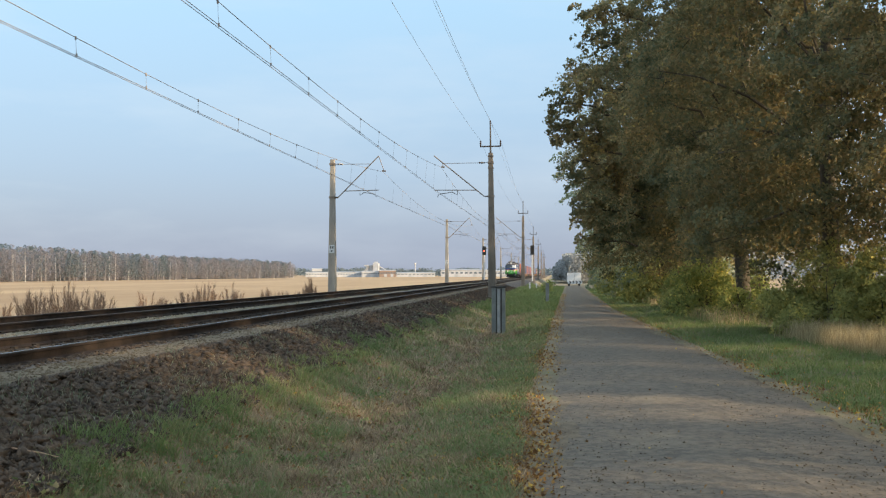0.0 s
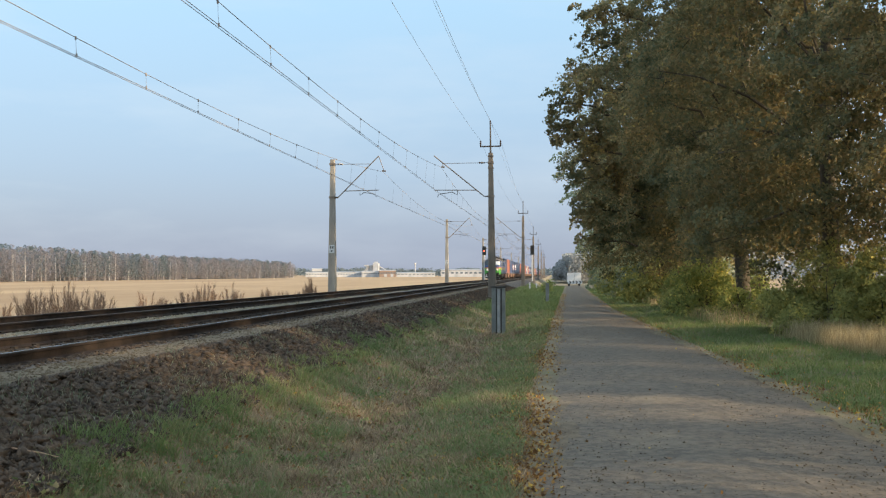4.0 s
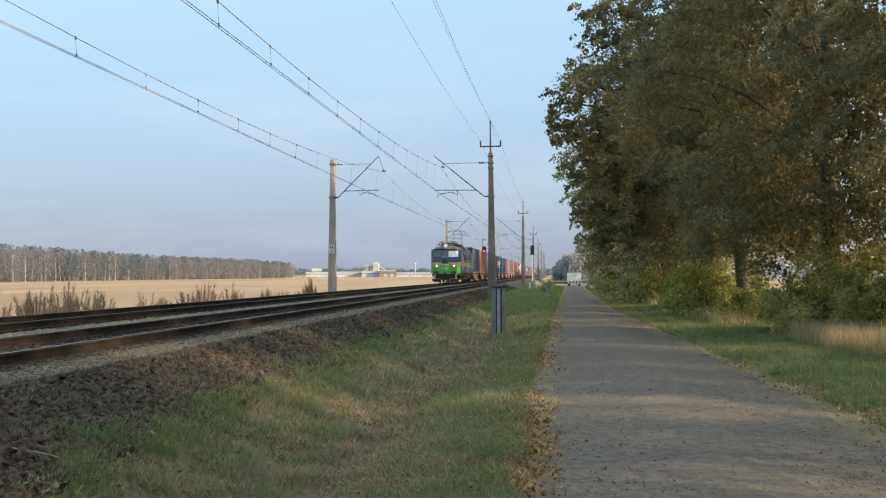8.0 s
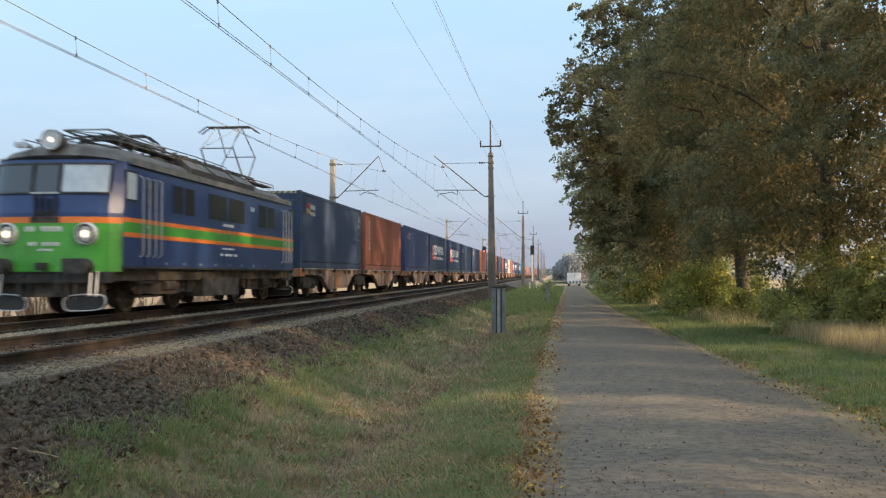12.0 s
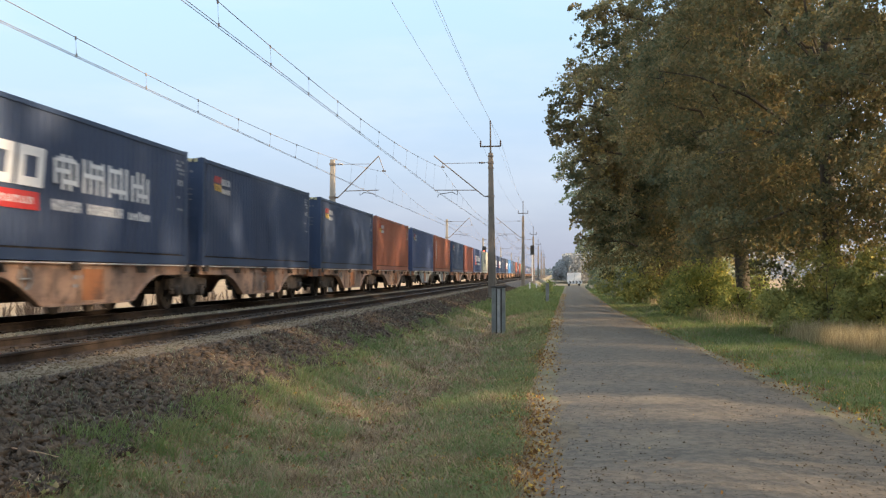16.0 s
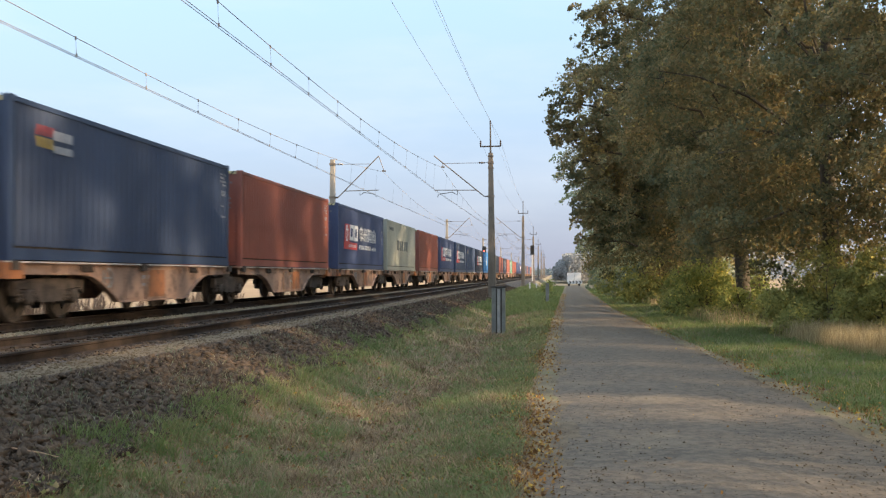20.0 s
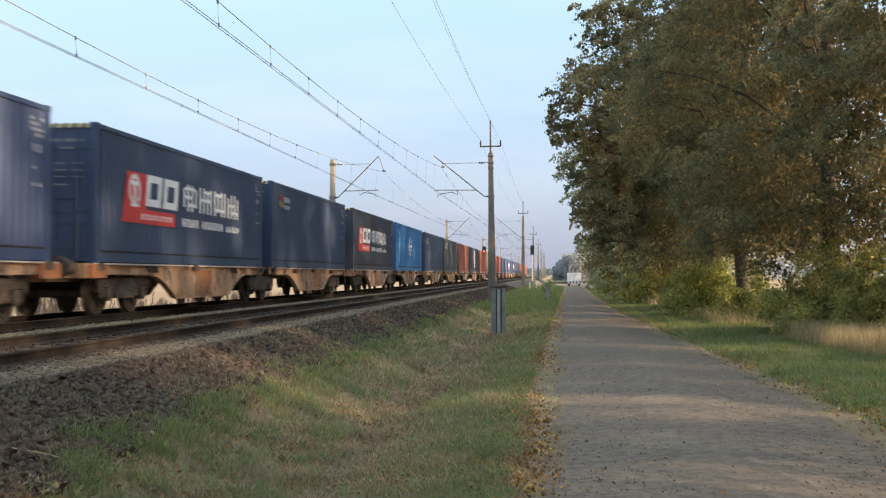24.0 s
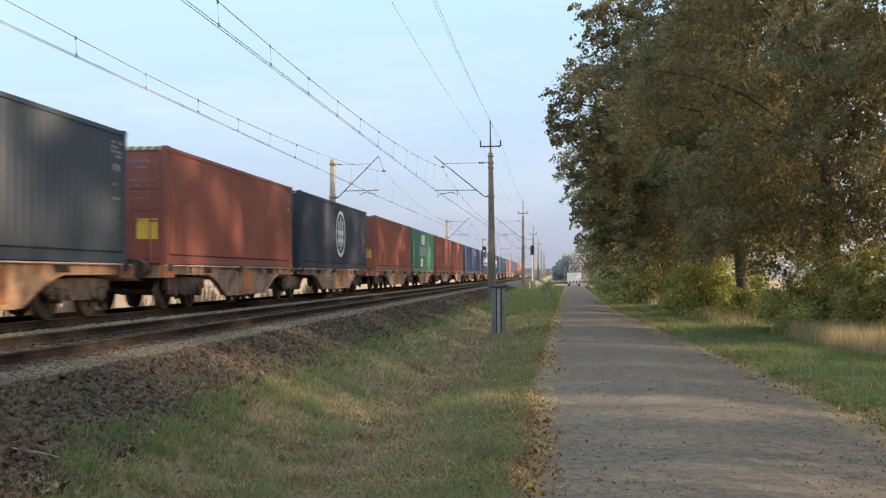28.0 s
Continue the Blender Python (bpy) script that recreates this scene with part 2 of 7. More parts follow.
# ---- mesh tools ----
class Geo:
    """Vertices and faces of one part."""

    def __init__(self):
        self.v, self.f = [], []

    def add(self, verts, faces):
        k = len(self.v)
        self.v += [tuple(p) for p in verts]
        self.f += [tuple(i + k for i in q) for q in faces]
        return self

    def box(self, x0, x1, y0, y1, z0, z1, c=0.0):
        """A box, its edges chamfered by c."""
        if c <= 0:
            v = [(x, y, z) for x in (x0, x1) for y in (y0, y1) for z in (z0, z1)]
            return self.add(v, [(0, 1, 3, 2), (4, 6, 7, 5), (0, 4, 5, 1), (2, 3, 7, 6), (0, 2, 6, 4), (1, 5, 7, 3)])
        c = min(c, (x1 - x0) / 2.1, (y1 - y0) / 2.1, (z1 - z0) / 2.1)
        bm = bmesh.new()
        for x, sx in ((x0, 1), (x1, -1)):
            for y, sy in ((y0, 1), (y1, -1)):
                for z, sz in ((z0, 1), (z1, -1)):
                    bm.verts.new((x + sx * c, y, z))
                    bm.verts.new((x, y + sy * c, z))
                    bm.verts.new((x, y, z + sz * c))
        bmesh.ops.convex_hull(bm, input=list(bm.verts))
        bm.verts.index_update()
        self.add([q.co[:] for q in bm.verts], [[q.index for q in fc.verts] for fc in bm.faces])
        bm.free()
        return self

    def cyl(self, p, q, r, r2=None, n=10, caps=True):
        p, q = Vector(p), Vector(q)
        r2 = r if r2 is None else r2
        z = (q - p).normalized()
        x = z.orthogonal().normalized()
        y = z.cross(x)
        v = []
        for c, rr in ((p, r), (q, r2)):
            v += [c + (x * math.cos(a) + y * math.sin(a)) * rr for a in (2 * math.pi * k / n for k in range(n))]
        f = [(k, (k + 1) % n, n + (k + 1) % n, n + k) for k in range(n)]
        if caps:
            f += [tuple(range(n - 1, -1, -1)), tuple(range(n, 2 * n))]
        return self.add(v, f)

    def tube(self, pts, r, n=6):
        """One unbroken rod of n sides along the points."""
        pts = [Vector(p) for p in pts]
        shut = (pts[0] - pts[-1]).length < 1e-6
        m = len(pts) - 1 if shut else len(pts)
        v, f, x = [], [], None
        for k in range(m):
            a = pts[k - 1] if k or shut else pts[0]
            if k == 0 and shut:
                a = pts[-2]
            b = pts[(k + 1) % m] if shut else pts[min(k + 1, m - 1)]
            z = (b - a).normalized()
            x = z.orthogonal().normalized() if x is None else (x - z * x.dot(z)).normalized()
            y = z.cross(x)
            v += [pts[k] + (x * math.cos(2 * math.pi * q / n) + y * math.sin(2 * math.pi * q / n)) * r for q in range(n)]
        for k in range(m if shut else m - 1):
            o, w = k * n, ((k + 1) % m) * n
            f += [(o + q, o + (q + 1) % n, w + (q + 1) % n, w + q) for q in range(n)]
        if not shut:
            f += [tuple(range(n - 1, -1, -1)), tuple(range((m - 1) * n, m * n))]
        return self.add(v, f)

    def lathe(self, prof, origin, axis=(1, 0, 0), n=20):
        """prof: (along the axis, radius) pairs, turned round the axis."""
        z = Vector(axis).normalized()
        x = z.orthogonal().normalized()
        y = z.cross(x)
        o = Vector(origin)
        v, f = [], []
        for h, r in prof:
            v += [o + z * h + (x * math.cos(2 * math.pi * k / n) + y * math.sin(2 * math.pi * k / n)) * max(r, 1e-4) for k in range(n)]
        for j in range(len(prof) - 1):
            f += [(j * n + k, j * n + (k + 1) % n, (j + 1) * n + (k + 1) % n, (j + 1) * n + k) for k in range(n)]
        f += [tuple(range(n - 1, -1, -1)), tuple(range((len(prof) - 1) * n, len(prof) * n))]
        return self.add(v, f)

    def ring(self, origin, r0, r1, d, n=22):
        """A flat open ring that faces along x, d thick."""
        o = Vector(origin)
        v = [o + Vector((h, math.cos(2 * math.pi * k / n) * r, math.sin(2 * math.pi * k / n) * r)) for h, r in ((0, r0), (d, r0), (d, r1), (0, r1)) for k in range(n)]
        f = [(j * n + k, j * n + (k + 1) % n, ((j + 1) % 4) * n + (k + 1) % n, ((j + 1) % 4) * n + k) for j in range(4) for k in range(n)]
        return self.add(v, f)

    def prism(self, outline, a, b, axis="x"):
        """An outline in the two other axes, drawn out from a to b."""
        put = {"x": lambda s, u, w: (s, u, w), "y": lambda s, u, w: (u, s, w), "z": lambda s, u, w: (u, w, s)}[axis]
        n = len(outline)
        v = [put(a, *p) for p in outline] + [put(b, *p) for p in outline]
        f = [tuple(range(n - 1, -1, -1)), tuple(range(n, 2 * n))]
        f += [(k, (k + 1) % n, n + (k + 1) % n, n + k) for k in range(n)]
        return self.add(v, f)

    def mesh(self, name, material, smooth=False):
        me = bpy.data.meshes.new(name)
        me.from_pydata(self.v, [], self.f)
        bm = bmesh.new()
        bm.from_mesh(me)
        bmesh.ops.recalc_face_normals(bm, faces=list(bm.faces))
        if smooth:
            for fc in bm.faces:
                fc.smooth = len(fc.verts) <= 4
            for e in bm.edges:
                if len(e.link_faces) == 2 and e.calc_face_angle(0) > 0.7:
                    e.smooth = False
        bm.to_mesh(me)
        bm.free()
        me.materials.append(material)
        return me


def part(name, geo, material, parent, label="", smooth=False, at=None):
    """Links one mesh under its thing or part."""
    me = geo.mesh(name, material, smooth) if isinstance(geo, Geo) else geo
    ob = new(name, me)
    ob.parent = parent
    if at:
        ob.location = at
    return tagged(ob, label) if label else ob


def thing(name, at, label, category, group="", kind=""):
    ob = new(name)
    ob.empty_display_size = 0.3
    ob.matrix_basis = at if isinstance(at, Matrix) else Matrix.Translation(at)
    return tagged(ob, label, category, group, kind)


def raw_mesh(name, verts, faces, material):
    """A mesh from number arrays: verts (n, 3), faces (m, 3) or (m, 4)."""
    me = bpy.data.meshes.new(name)
    k = faces.shape[1]
    me.vertices.add(len(verts))
    me.vertices.foreach_set("co", np.ascontiguousarray(verts, dtype=np.float32).ravel())
    me.loops.add(faces.size)
    me.loops.foreach_set("vertex_index", np.ascontiguousarray(faces, dtype=np.int32).ravel())
    me.polygons.add(len(faces))
    me.polygons.foreach_set("loop_start", np.arange(len(faces), dtype=np.int32) * k)
    me.update(calc_edges=True)
    me.materials.append(material)
    return me


# ---- ground ----
PROFILE_X = [-4600, -300, -60, -22, -17.5, -14.6, -12.7, -12.3, -9.5, -9.3, -8.3, -8.1, -6.15, -5.98, -5.15, -4.6, -3.75, -3.3, -2.9, -2.1, -1.2, -0.35, 0.1, 3.7, 4.3, 6.0, 12, 60, 4600]
PROFILE_Z = [-1.0, -2.3, -1.5, -1.15, -0.95, -0.15, 0.62, 0.64, 0.64, 0.67, 0.67, 0.64, 0.64, 0.672, 0.672, 0.47, 0.20, 0.02, -0.10, -0.27, -0.12, 0.0, 0.0, 0.0, 0.05, 0.10, 0.12, 0.0, -1.0]


def ground_z(x, y):
    z = np.interp(x, PROFILE_X, PROFILE_Z)
    wob = 0.012 * np.sin(x * 2.3 + y * 0.7) * np.sin(y * 0.9 + 1.3) + 0.008 * np.sin(y * 2.1 + x * 3.1)
    soft = np.clip((-x - 0.3) / 0.5, 0, 1) * np.clip((x + 3.9) / 0.4, 0, 1) + np.clip((x - 4.0) / 1.0, 0, 1) * np.clip((60 - x) / 10, 0, 1)
    fall = -0.0035 * np.clip(y - 60, 0, 150) * np.clip((x + 3.3) / 1.2, 0, 1) * np.clip((70 - x) / 40, 0, 1)
    return z + wob * soft + fall


def build_ground():
    xs = np.unique(np.concatenate([np.array(PROFILE_X, float), np.arange(-20, 14.01, 0.35), np.arange(-5.95, -5.05, 0.09), np.array([-2500, -1200, -700, -450, -200, -140, -100, -40, -30, 16, 20, 30, 42, 90, 160, 300, 700, 1500, 2500])]))
    ys = np.unique(np.concatenate([np.arange(-40, 70, 0.6), np.arange(70, 240, 4), np.array([-4600, -2000, -900, -400, -200, -120, -80, -60, 240, 300, 400, 550, 750, 1000, 1400, 2000, 2800, 3600, 4600])]))
    gx, gy = np.meshgrid(xs, ys)
    v = np.stack([gx, gy, ground_z(gx, gy)], -1).reshape(-1, 3)
    nx, ny = len(xs), len(ys)
    i = (np.arange(ny - 1)[:, None] * nx + np.arange(nx - 1)[None]).ravel()
    f = np.stack([i, i + 1, i + nx + 1, i + nx], -1)
    me = raw_mesh("ground", v, f, M_FIELD)
    for m in (M_SOIL, M_BANK, M_CESS, M_GRAVEL, M_BED):
        me.materials.append(m)
    cx = (v[f[:, 0], 0] + v[f[:, 1], 0]) / 2
    cy = v[f[:, 0], 1]
    edge = np.full(len(cx), -3.75)
    shoulder = -5.74 + 0.05 * np.sin(cy * 4.4) + 0.04 * np.sin(cy * 1.7 + 1)
    k = np.where(cx < -15.5, 0, np.where(cx < -12.5, 4, np.where((cx < -9.35) | ((cx > -8.3) & (cx < shoulder)), 5, np.where(cx < -6.0, 4, np.where(cx < -5.12, 3, np.where(cx < edge, 2, 1))))))
    k = np.where(cx > 30, 0, k)
    me.polygons.foreach_set("material_index", k.astype(np.int32))
    me.polygons.foreach_set("use_smooth", np.ones(len(f), bool))
    tagged(new("ground", me), "open ground with stubble field, grassy ditch and railway bank", "ground", kind="structure")


build_ground()


def lane_left(y):
    return -0.16 + 0.0145 * np.clip(y - 15, 0, 400) - np.where(y > 196, (y - 196) ** 2 * 0.012, 0)


def lane_right(y):
    return 3.50 - 0.0185 * np.clip(y - 13, 0, 38) + 0.0172 * np.clip(y - 51, 0, 400) - np.where(y > 196, (y - 196) ** 2 * 0.012, 0)


def build_lane():
    ys = np.concatenate([np.arange(-30, 70, 0.4), np.arange(70, 222, 3.0)])
    n = 25
    rnd = np.random.RandomState(4)
    left = lane_left(ys) + 0.07 * np.sin(ys * 0.5) + 0.05 * np.sin(ys * 1.9) + rnd.normal(0, 0.03, len(ys))
    right = lane_right(ys) + 0.08 * np.sin(ys * 0.33 + 1) + 0.06 * np.sin(ys * 1.4) + rnd.normal(0, 0.03, len(ys))
    u = np.linspace(0, 1, n)[None]
    x = left[:, None] * (1 - u) + right[:, None] * u
    y = np.repeat(ys[:, None], n, 1)
    z = -0.012 + 0.062 * np.sin(np.pi * u) ** 0.7 - 0.014 * np.exp(-((u - 0.28) / 0.07) ** 2) - 0.014 * np.exp(-((u - 0.72) / 0.07) ** 2) + ground_z(x, y) + rnd.normal(0, 0.0025, x.shape)
    v = np.stack([x, y, z], -1).reshape(-1, 3)
    i = (np.arange(len(ys) - 1)[:, None] * n + np.arange(n - 1)[None]).ravel()
    f = np.stack([i, i + 1, i + n + 1, i + n], -1)
    me = raw_mesh("lane", v, f, M_LANE)
    me.materials.append(M_LANE_EDGE)
    fu = np.tile((np.arange(n - 1) + 0.5) / (n - 1), len(ys) - 1)
    fy = np.repeat(ys[:-1], n - 1)
    sandy = (fu < 0.07 + 0.04 * np.sin(fy * 0.7) + 0.03 * np.sin(fy * 2.9)) | (fu > 0.93 + 0.03 * np.sin(fy * 0.9 + 2))
    me.polygons.foreach_set("material_index", sandy.astype(np.int32))
    me.polygons.foreach_set("use_smooth", np.ones(len(f), bool))
    tagged(new("lane", me), "worn grey lane of packed gravel and dirt", "road", kind="structure")


build_lane()


# ---- the line: rails, sleepers, masts, wires ----
def build_track(cx, label, head):
    tr = thing("railway_track", (cx, 0, 0), label, "railway track", "tracks of the line", "structure")
    foot = [(-0.07, RAIL_Z - 0.165), (0.07, RAIL_Z - 0.165), (0.07, RAIL_Z - 0.15), (0.012, RAIL_Z - 0.12), (0.012, RAIL_Z - 0.045), (0.034, RAIL_Z - 0.035),
            (0.034, RAIL_Z - 0.012), (0.024, RAIL_Z - 0.004), (-0.024, RAIL_Z - 0.004), (-0.034, RAIL_Z - 0.012), (-0.034, RAIL_Z - 0.035), (-0.012, RAIL_Z - 0.045), (-0.012, RAIL_Z - 0.12), (-0.07, RAIL_Z - 0.15)]
    for side in (-0.7525, 0.7525):
        g = Geo()
        g.prism([(u + side, w) for u, w in foot], -345, 900, "y")
        rail = part("rail", g, M_RAIL, tr)
        h = Geo()
        h.prism([(side - 0.010, RAIL_Z - 0.004), (side + 0.010, RAIL_Z - 0.004), (side + 0.009, RAIL_Z - 0.001), (side + 0.005, RAIL_Z), (side - 0.005, RAIL_Z), (side - 0.009, RAIL_Z - 0.001)], -345, 900, "y")
        part("running_surface", h, head, rail, "worn rail head")
    z0, z1 = RAIL_Z - 0.40, RAIL_Z - 0.165
    s = Geo().prism([(-1.30, z0), (1.30, z0), (1.30, z1 - 0.05), (1.26, z1), (0.5, z1), (0.35, z1 - 0.05), (-0.35, z1 - 0.05), (-0.5, z1), (-1.26, z1), (-1.30, z1 - 0.05)], -0.13, 0.13, "y")
    for side in (-0.7525, 0.7525):
        for d in (-1, 1):
            s.box(side + d * 0.10 - 0.035, side + d * 0.10 + 0.035, -0.05, 0.05, z1, z1 + 0.035)
    me = s.mesh("sleeper", M_SLEEPER)
    for k in range(170):
        part("sleeper", me, M_SLEEPER, tr, at=(0, 6 + 0.6 * k, 0))
    g = Geo()
    for k in list(range(-570, 10)) + list(range(180, 1480)):
        g.box(-1.3, 1.3, 0.6 * k - 0.13, 0.6 * k + 0.13, z0, z1)
    far = part("sleeper_rows", g, M_SLEEPER, tr)
    tagged(far, kind="stuff")


build_track(TRACK_NEAR, "near railway track with shiny rails on dark concrete sleepers", M_RAILHEAD)
build_track(TRACK_FAR, "far railway track on concrete sleepers, used by the train", M_RAILHEAD_NO_SKY)

CONTACT_Z, CATENARY_Z = RAIL_Z + 5.72, RAIL_Z + 7.36
MAST_Y = [FIRST_MAST + SPAN * k for k in range(-1, 7)]


def build_mast(x, y, side, tall):
    """A tapered concrete mast with its cantilever; side is +1 where the track lies to its right."""
    zb = float(ground_z(np.array(x), np.array(y))) - 0.3
    top = 9.25 if tall else 8.95
    m = thing("catenary_mast", (x, y, 0), "tapered stained concrete catenary mast with feeder crossarm" if tall else "pale tapered concrete catenary mast with a small sign",
              "catenary mast", "masts along the line")
    w0, w1 = 0.24, 0.135
    col = M_CONCRETE_OLD if tall else M_CONCRETE
    g = Geo()
    rings = []
    for z, w in ((zb, w0), (2.5, w0 * 0.86 + w1 * 0.14), (6.0, 0.17), (top, w1)):
        c = 0.03
        rings.append([(-w, -w + c, z), (-w + c, -w, z), (w - c, -w, z), (w, -w + c, z), (w, w - c, z), (w - c, w, z), (-w + c, w, z), (-w, w - c, z)])
    v = [p for r in rings for p in r]
    f = [tuple(range(7, -1, -1)), tuple(range(24, 32))]
    for j in range(3):
        f += [(j * 8 + k, j * 8 + (k + 1) % 8, j * 8 + 8 + (k + 1) % 8, j * 8 + 8 + k) for k in range(8)]
    g.add(v, f)
    part("post", g, col, m)
    part("foundation", Geo().box(-0.42, 0.42, -0.42, 0.42, zb - 0.3, zb + 0.42, 0.05), M_CONCRETE_OLD, m)
    s = side * (1.2 if tall else 1.0)
    zl, zu = 6.55, 8.55
    arm = Geo().tube([(s * 0.1, 0, zl), (s * 0.35, 0, zl), (s * 2.95, 0, 9.15)], 0.035, 8)
    part("cantilever_tube", arm, M_STEEL, m)
    part("stay_rod", Geo().tube([(s * 0.12, 0, zu + 0.1), (s * 2.5, 0, zu + 0.1)], 0.016), M_STEEL, m)
    part("insulator", Geo().lathe([(0, 0.03), (0.03, 0.07), (0.06, 0.03), (0.12, 0.07), (0.16, 0.03), (0.22, 0.07), (0.26, 0.03), (0.34, 0.07), (0.38, 0.03)], (s * 0.3, 0, zu + 0.1), (s, 0, 0), 10), M_CERAMIC, m)
    part("insulator", Geo().lathe([(0, 0.03), (0.03, 0.07), (0.06, 0.03), (0.12, 0.07), (0.16, 0.03), (0.22, 0.07), (0.26, 0.03)], (s * 0.08, 0, zl), (s, 0, 0), 10), M_CERAMIC, m)
    part("registration_tube", Geo().tube([(s * 0.75, 0, zl + 0.40), (s * 2.95, 0, zl + 0.45)], 0.026), M_STEEL, m)
    part("steady_arm", Geo().tube([(s * 1.75, 0, zl + 0.42), (s * 1.75, 0, zl + 0.12), (s * 2.0, 0, zl + 0.30), (s * 2.7, 0, zl + 0.20), (s * 2.8, 0, CONTACT_Z + 0.02)], 0.02), M_DARK, m)
    reach, zm = (3.0, CATENARY_Z + 0.22) if tall else (3.28, CATENARY_Z - 0.02)
    part("suspension_link", Geo().tube([(s * min(2.95, reach / abs(s)), 0, 9.12 if not tall else 8.68), (side * reach, 0, zm + 0.06)], 0.022), M_STEEL, m)
    part("wire_clamp", Geo().box(side * reach - 0.11, side * reach + 0.11, -0.05, 0.05, zm - 0.02, zm + 0.07, 0.01), M_STEEL, m)
    part("clamp", Geo().box(-0.2, 0.2, -0.2, 0.2, zl - 0.06, zl + 0.06, 0.01), M_STEEL, m)
    part("clamp", Geo().box(-0.18, 0.18, -0.18, 0.18, zu + 0.04, zu + 0.16, 0.01), M_STEEL, m)
    if tall:
        part("top_pole", Geo().cyl((0, 0, 9.0), (0, 0, 11.1), 0.06, 0.04, 8), M_DARK, m)
        ca = part("crossarm", Geo().box(-0.66, 0.66, -0.04, 0.04, 9.62, 9.70), M_DARK, m)
        for d in (-0.62, 0.62):
            part("insulator", Geo().lathe([(0, 0.03), (0.05, 0.06), (0.10, 0.035), (0.16, 0.06), (0.21, 0.035), (0.27, 0.06), (0.33, 0.03)], (d, 0, 9.70), (0, 0, 1), 10), M_CERAMIC, ca)
        part("insulator", Geo().lathe([(0, 0.03), (0.05, 0.06), (0.10, 0.035), (0.16, 0.06), (0.21, 0.035)], (0, 0, 11.06), (0, 0, 1), 10), M_CERAMIC, m)
        for z in (9.05, 8.65, 8.3):
            part("band", Geo().box(-0.17, 0.17, -0.17, 0.17, z - 0.04, z + 0.04), M_STEEL, m)
    else:
        sg = part("sign_plate", Geo().box(-0.17, 0.17, -0.235, -0.215, 3.05, 3.55, 0.004), M_WHITE, m, "white plate with dark marks")
        for x0, x1, z0, z1 in ((-0.10, -0.02, 3.32, 3.48), (0.03, 0.11, 3.32, 3.48), (-0.06, 0.05, 3.12, 3.22)):
            part("mark", Geo().box(x0, x1, -0.241, -0.236, z0, z1), M_BLACK, sg)
    return m


for y in MAST_Y:
    build_mast(MAST_LEFT, y, 1, False)
    mast = build_mast(MAST_RIGHT, y, -1, True)
    if y == FIRST_MAST:
        mast.matrix_basis = pose(MAST_RIGHT + 0.10, y, 0, 0, -0.6, 0)   # it leans a little


def sag(p, q, drop, n):
    p, q = Vector(p), Vector(q)
    return [p.lerp(q, k / n) - Vector((0, 0, 4 * drop * (k / n) * (1 - k / n))) for k in range(n + 1)]


def build_catenary(cx, up, phase, drop, label):
    """Two contact wires, the messenger above them, and their droppers, span by span."""
    c = thing("overhead_line", (0, 0, 0), label, "overhead line", "overhead lines")
    ms_all, d = [], Geo()
    zig = [-0.2 if k % 2 else 0.2 for k in range(len(MAST_Y))]
    for k, (a, b) in enumerate(zip(MAST_Y, MAST_Y[1:])):
        ms = sag((cx + zig[k] * 0.4, a, CATENARY_Z + up), (cx + zig[k + 1] * 0.4, b, CATENARY_Z + up), drop, 22)
        ms_all += ms[:-1]
        if k < 4:
            for j in range(1, 18):
                u = (j + phase) / 17.67
                i = min(int(u * 22), 21)
                top = ms[i].lerp(ms[i + 1], u * 22 - i)
                low = Vector((cx + zig[k] + (zig[k + 1] - zig[k]) * u, top.y, CONTACT_Z + up))
                d.cyl(top, low, 0.0045, n=4)
                d.cyl(top + Vector((0, 0, -0.05)), top + Vector((0, 0, 0.03)), 0.022, n=5)
                d.cyl(low, low + Vector((0, 0, 0.07)), 0.022, n=5)
    for off in (-0.04, 0.04):
        part("contact_wire", Geo().tube([(cx + q + off, y, CONTACT_Z + up) for q, y in zip(zig, MAST_Y)], 0.008, 5), M_WIRE, c)
    part("messenger_wire", Geo().tube(ms_all, 0.0095, 5), M_WIRE, c)
    tagged(part("dropper_wiring", d, M_WIRE, c), kind="stuff")


build_catenary(TRACK_FAR, -0.02, 0.15, 1.26, "overhead line of thin dark wires above the far track")
build_catenary(TRACK_NEAR, 0.22, -0.2, 1.18, "overhead line of thin dark wires above the near track")


def build_feeders():
    c = thing("feeder_line", (0, 0, 0), "three thin bare feeder wires along the mast tops", "power line")
    for dx, z in ((-0.62, 10.04), (0.62, 10.04), (0.0, 11.28)):
        pts = []
        for a, b in zip(MAST_Y, MAST_Y[1:]):
            pts += sag((MAST_RIGHT + dx, a, z), (MAST_RIGHT + dx, b, z), 0.75, 14)[:-1]
        part("wire", Geo().tube(pts, 0.0055, 4), M_WIRE, c)


build_feeders()


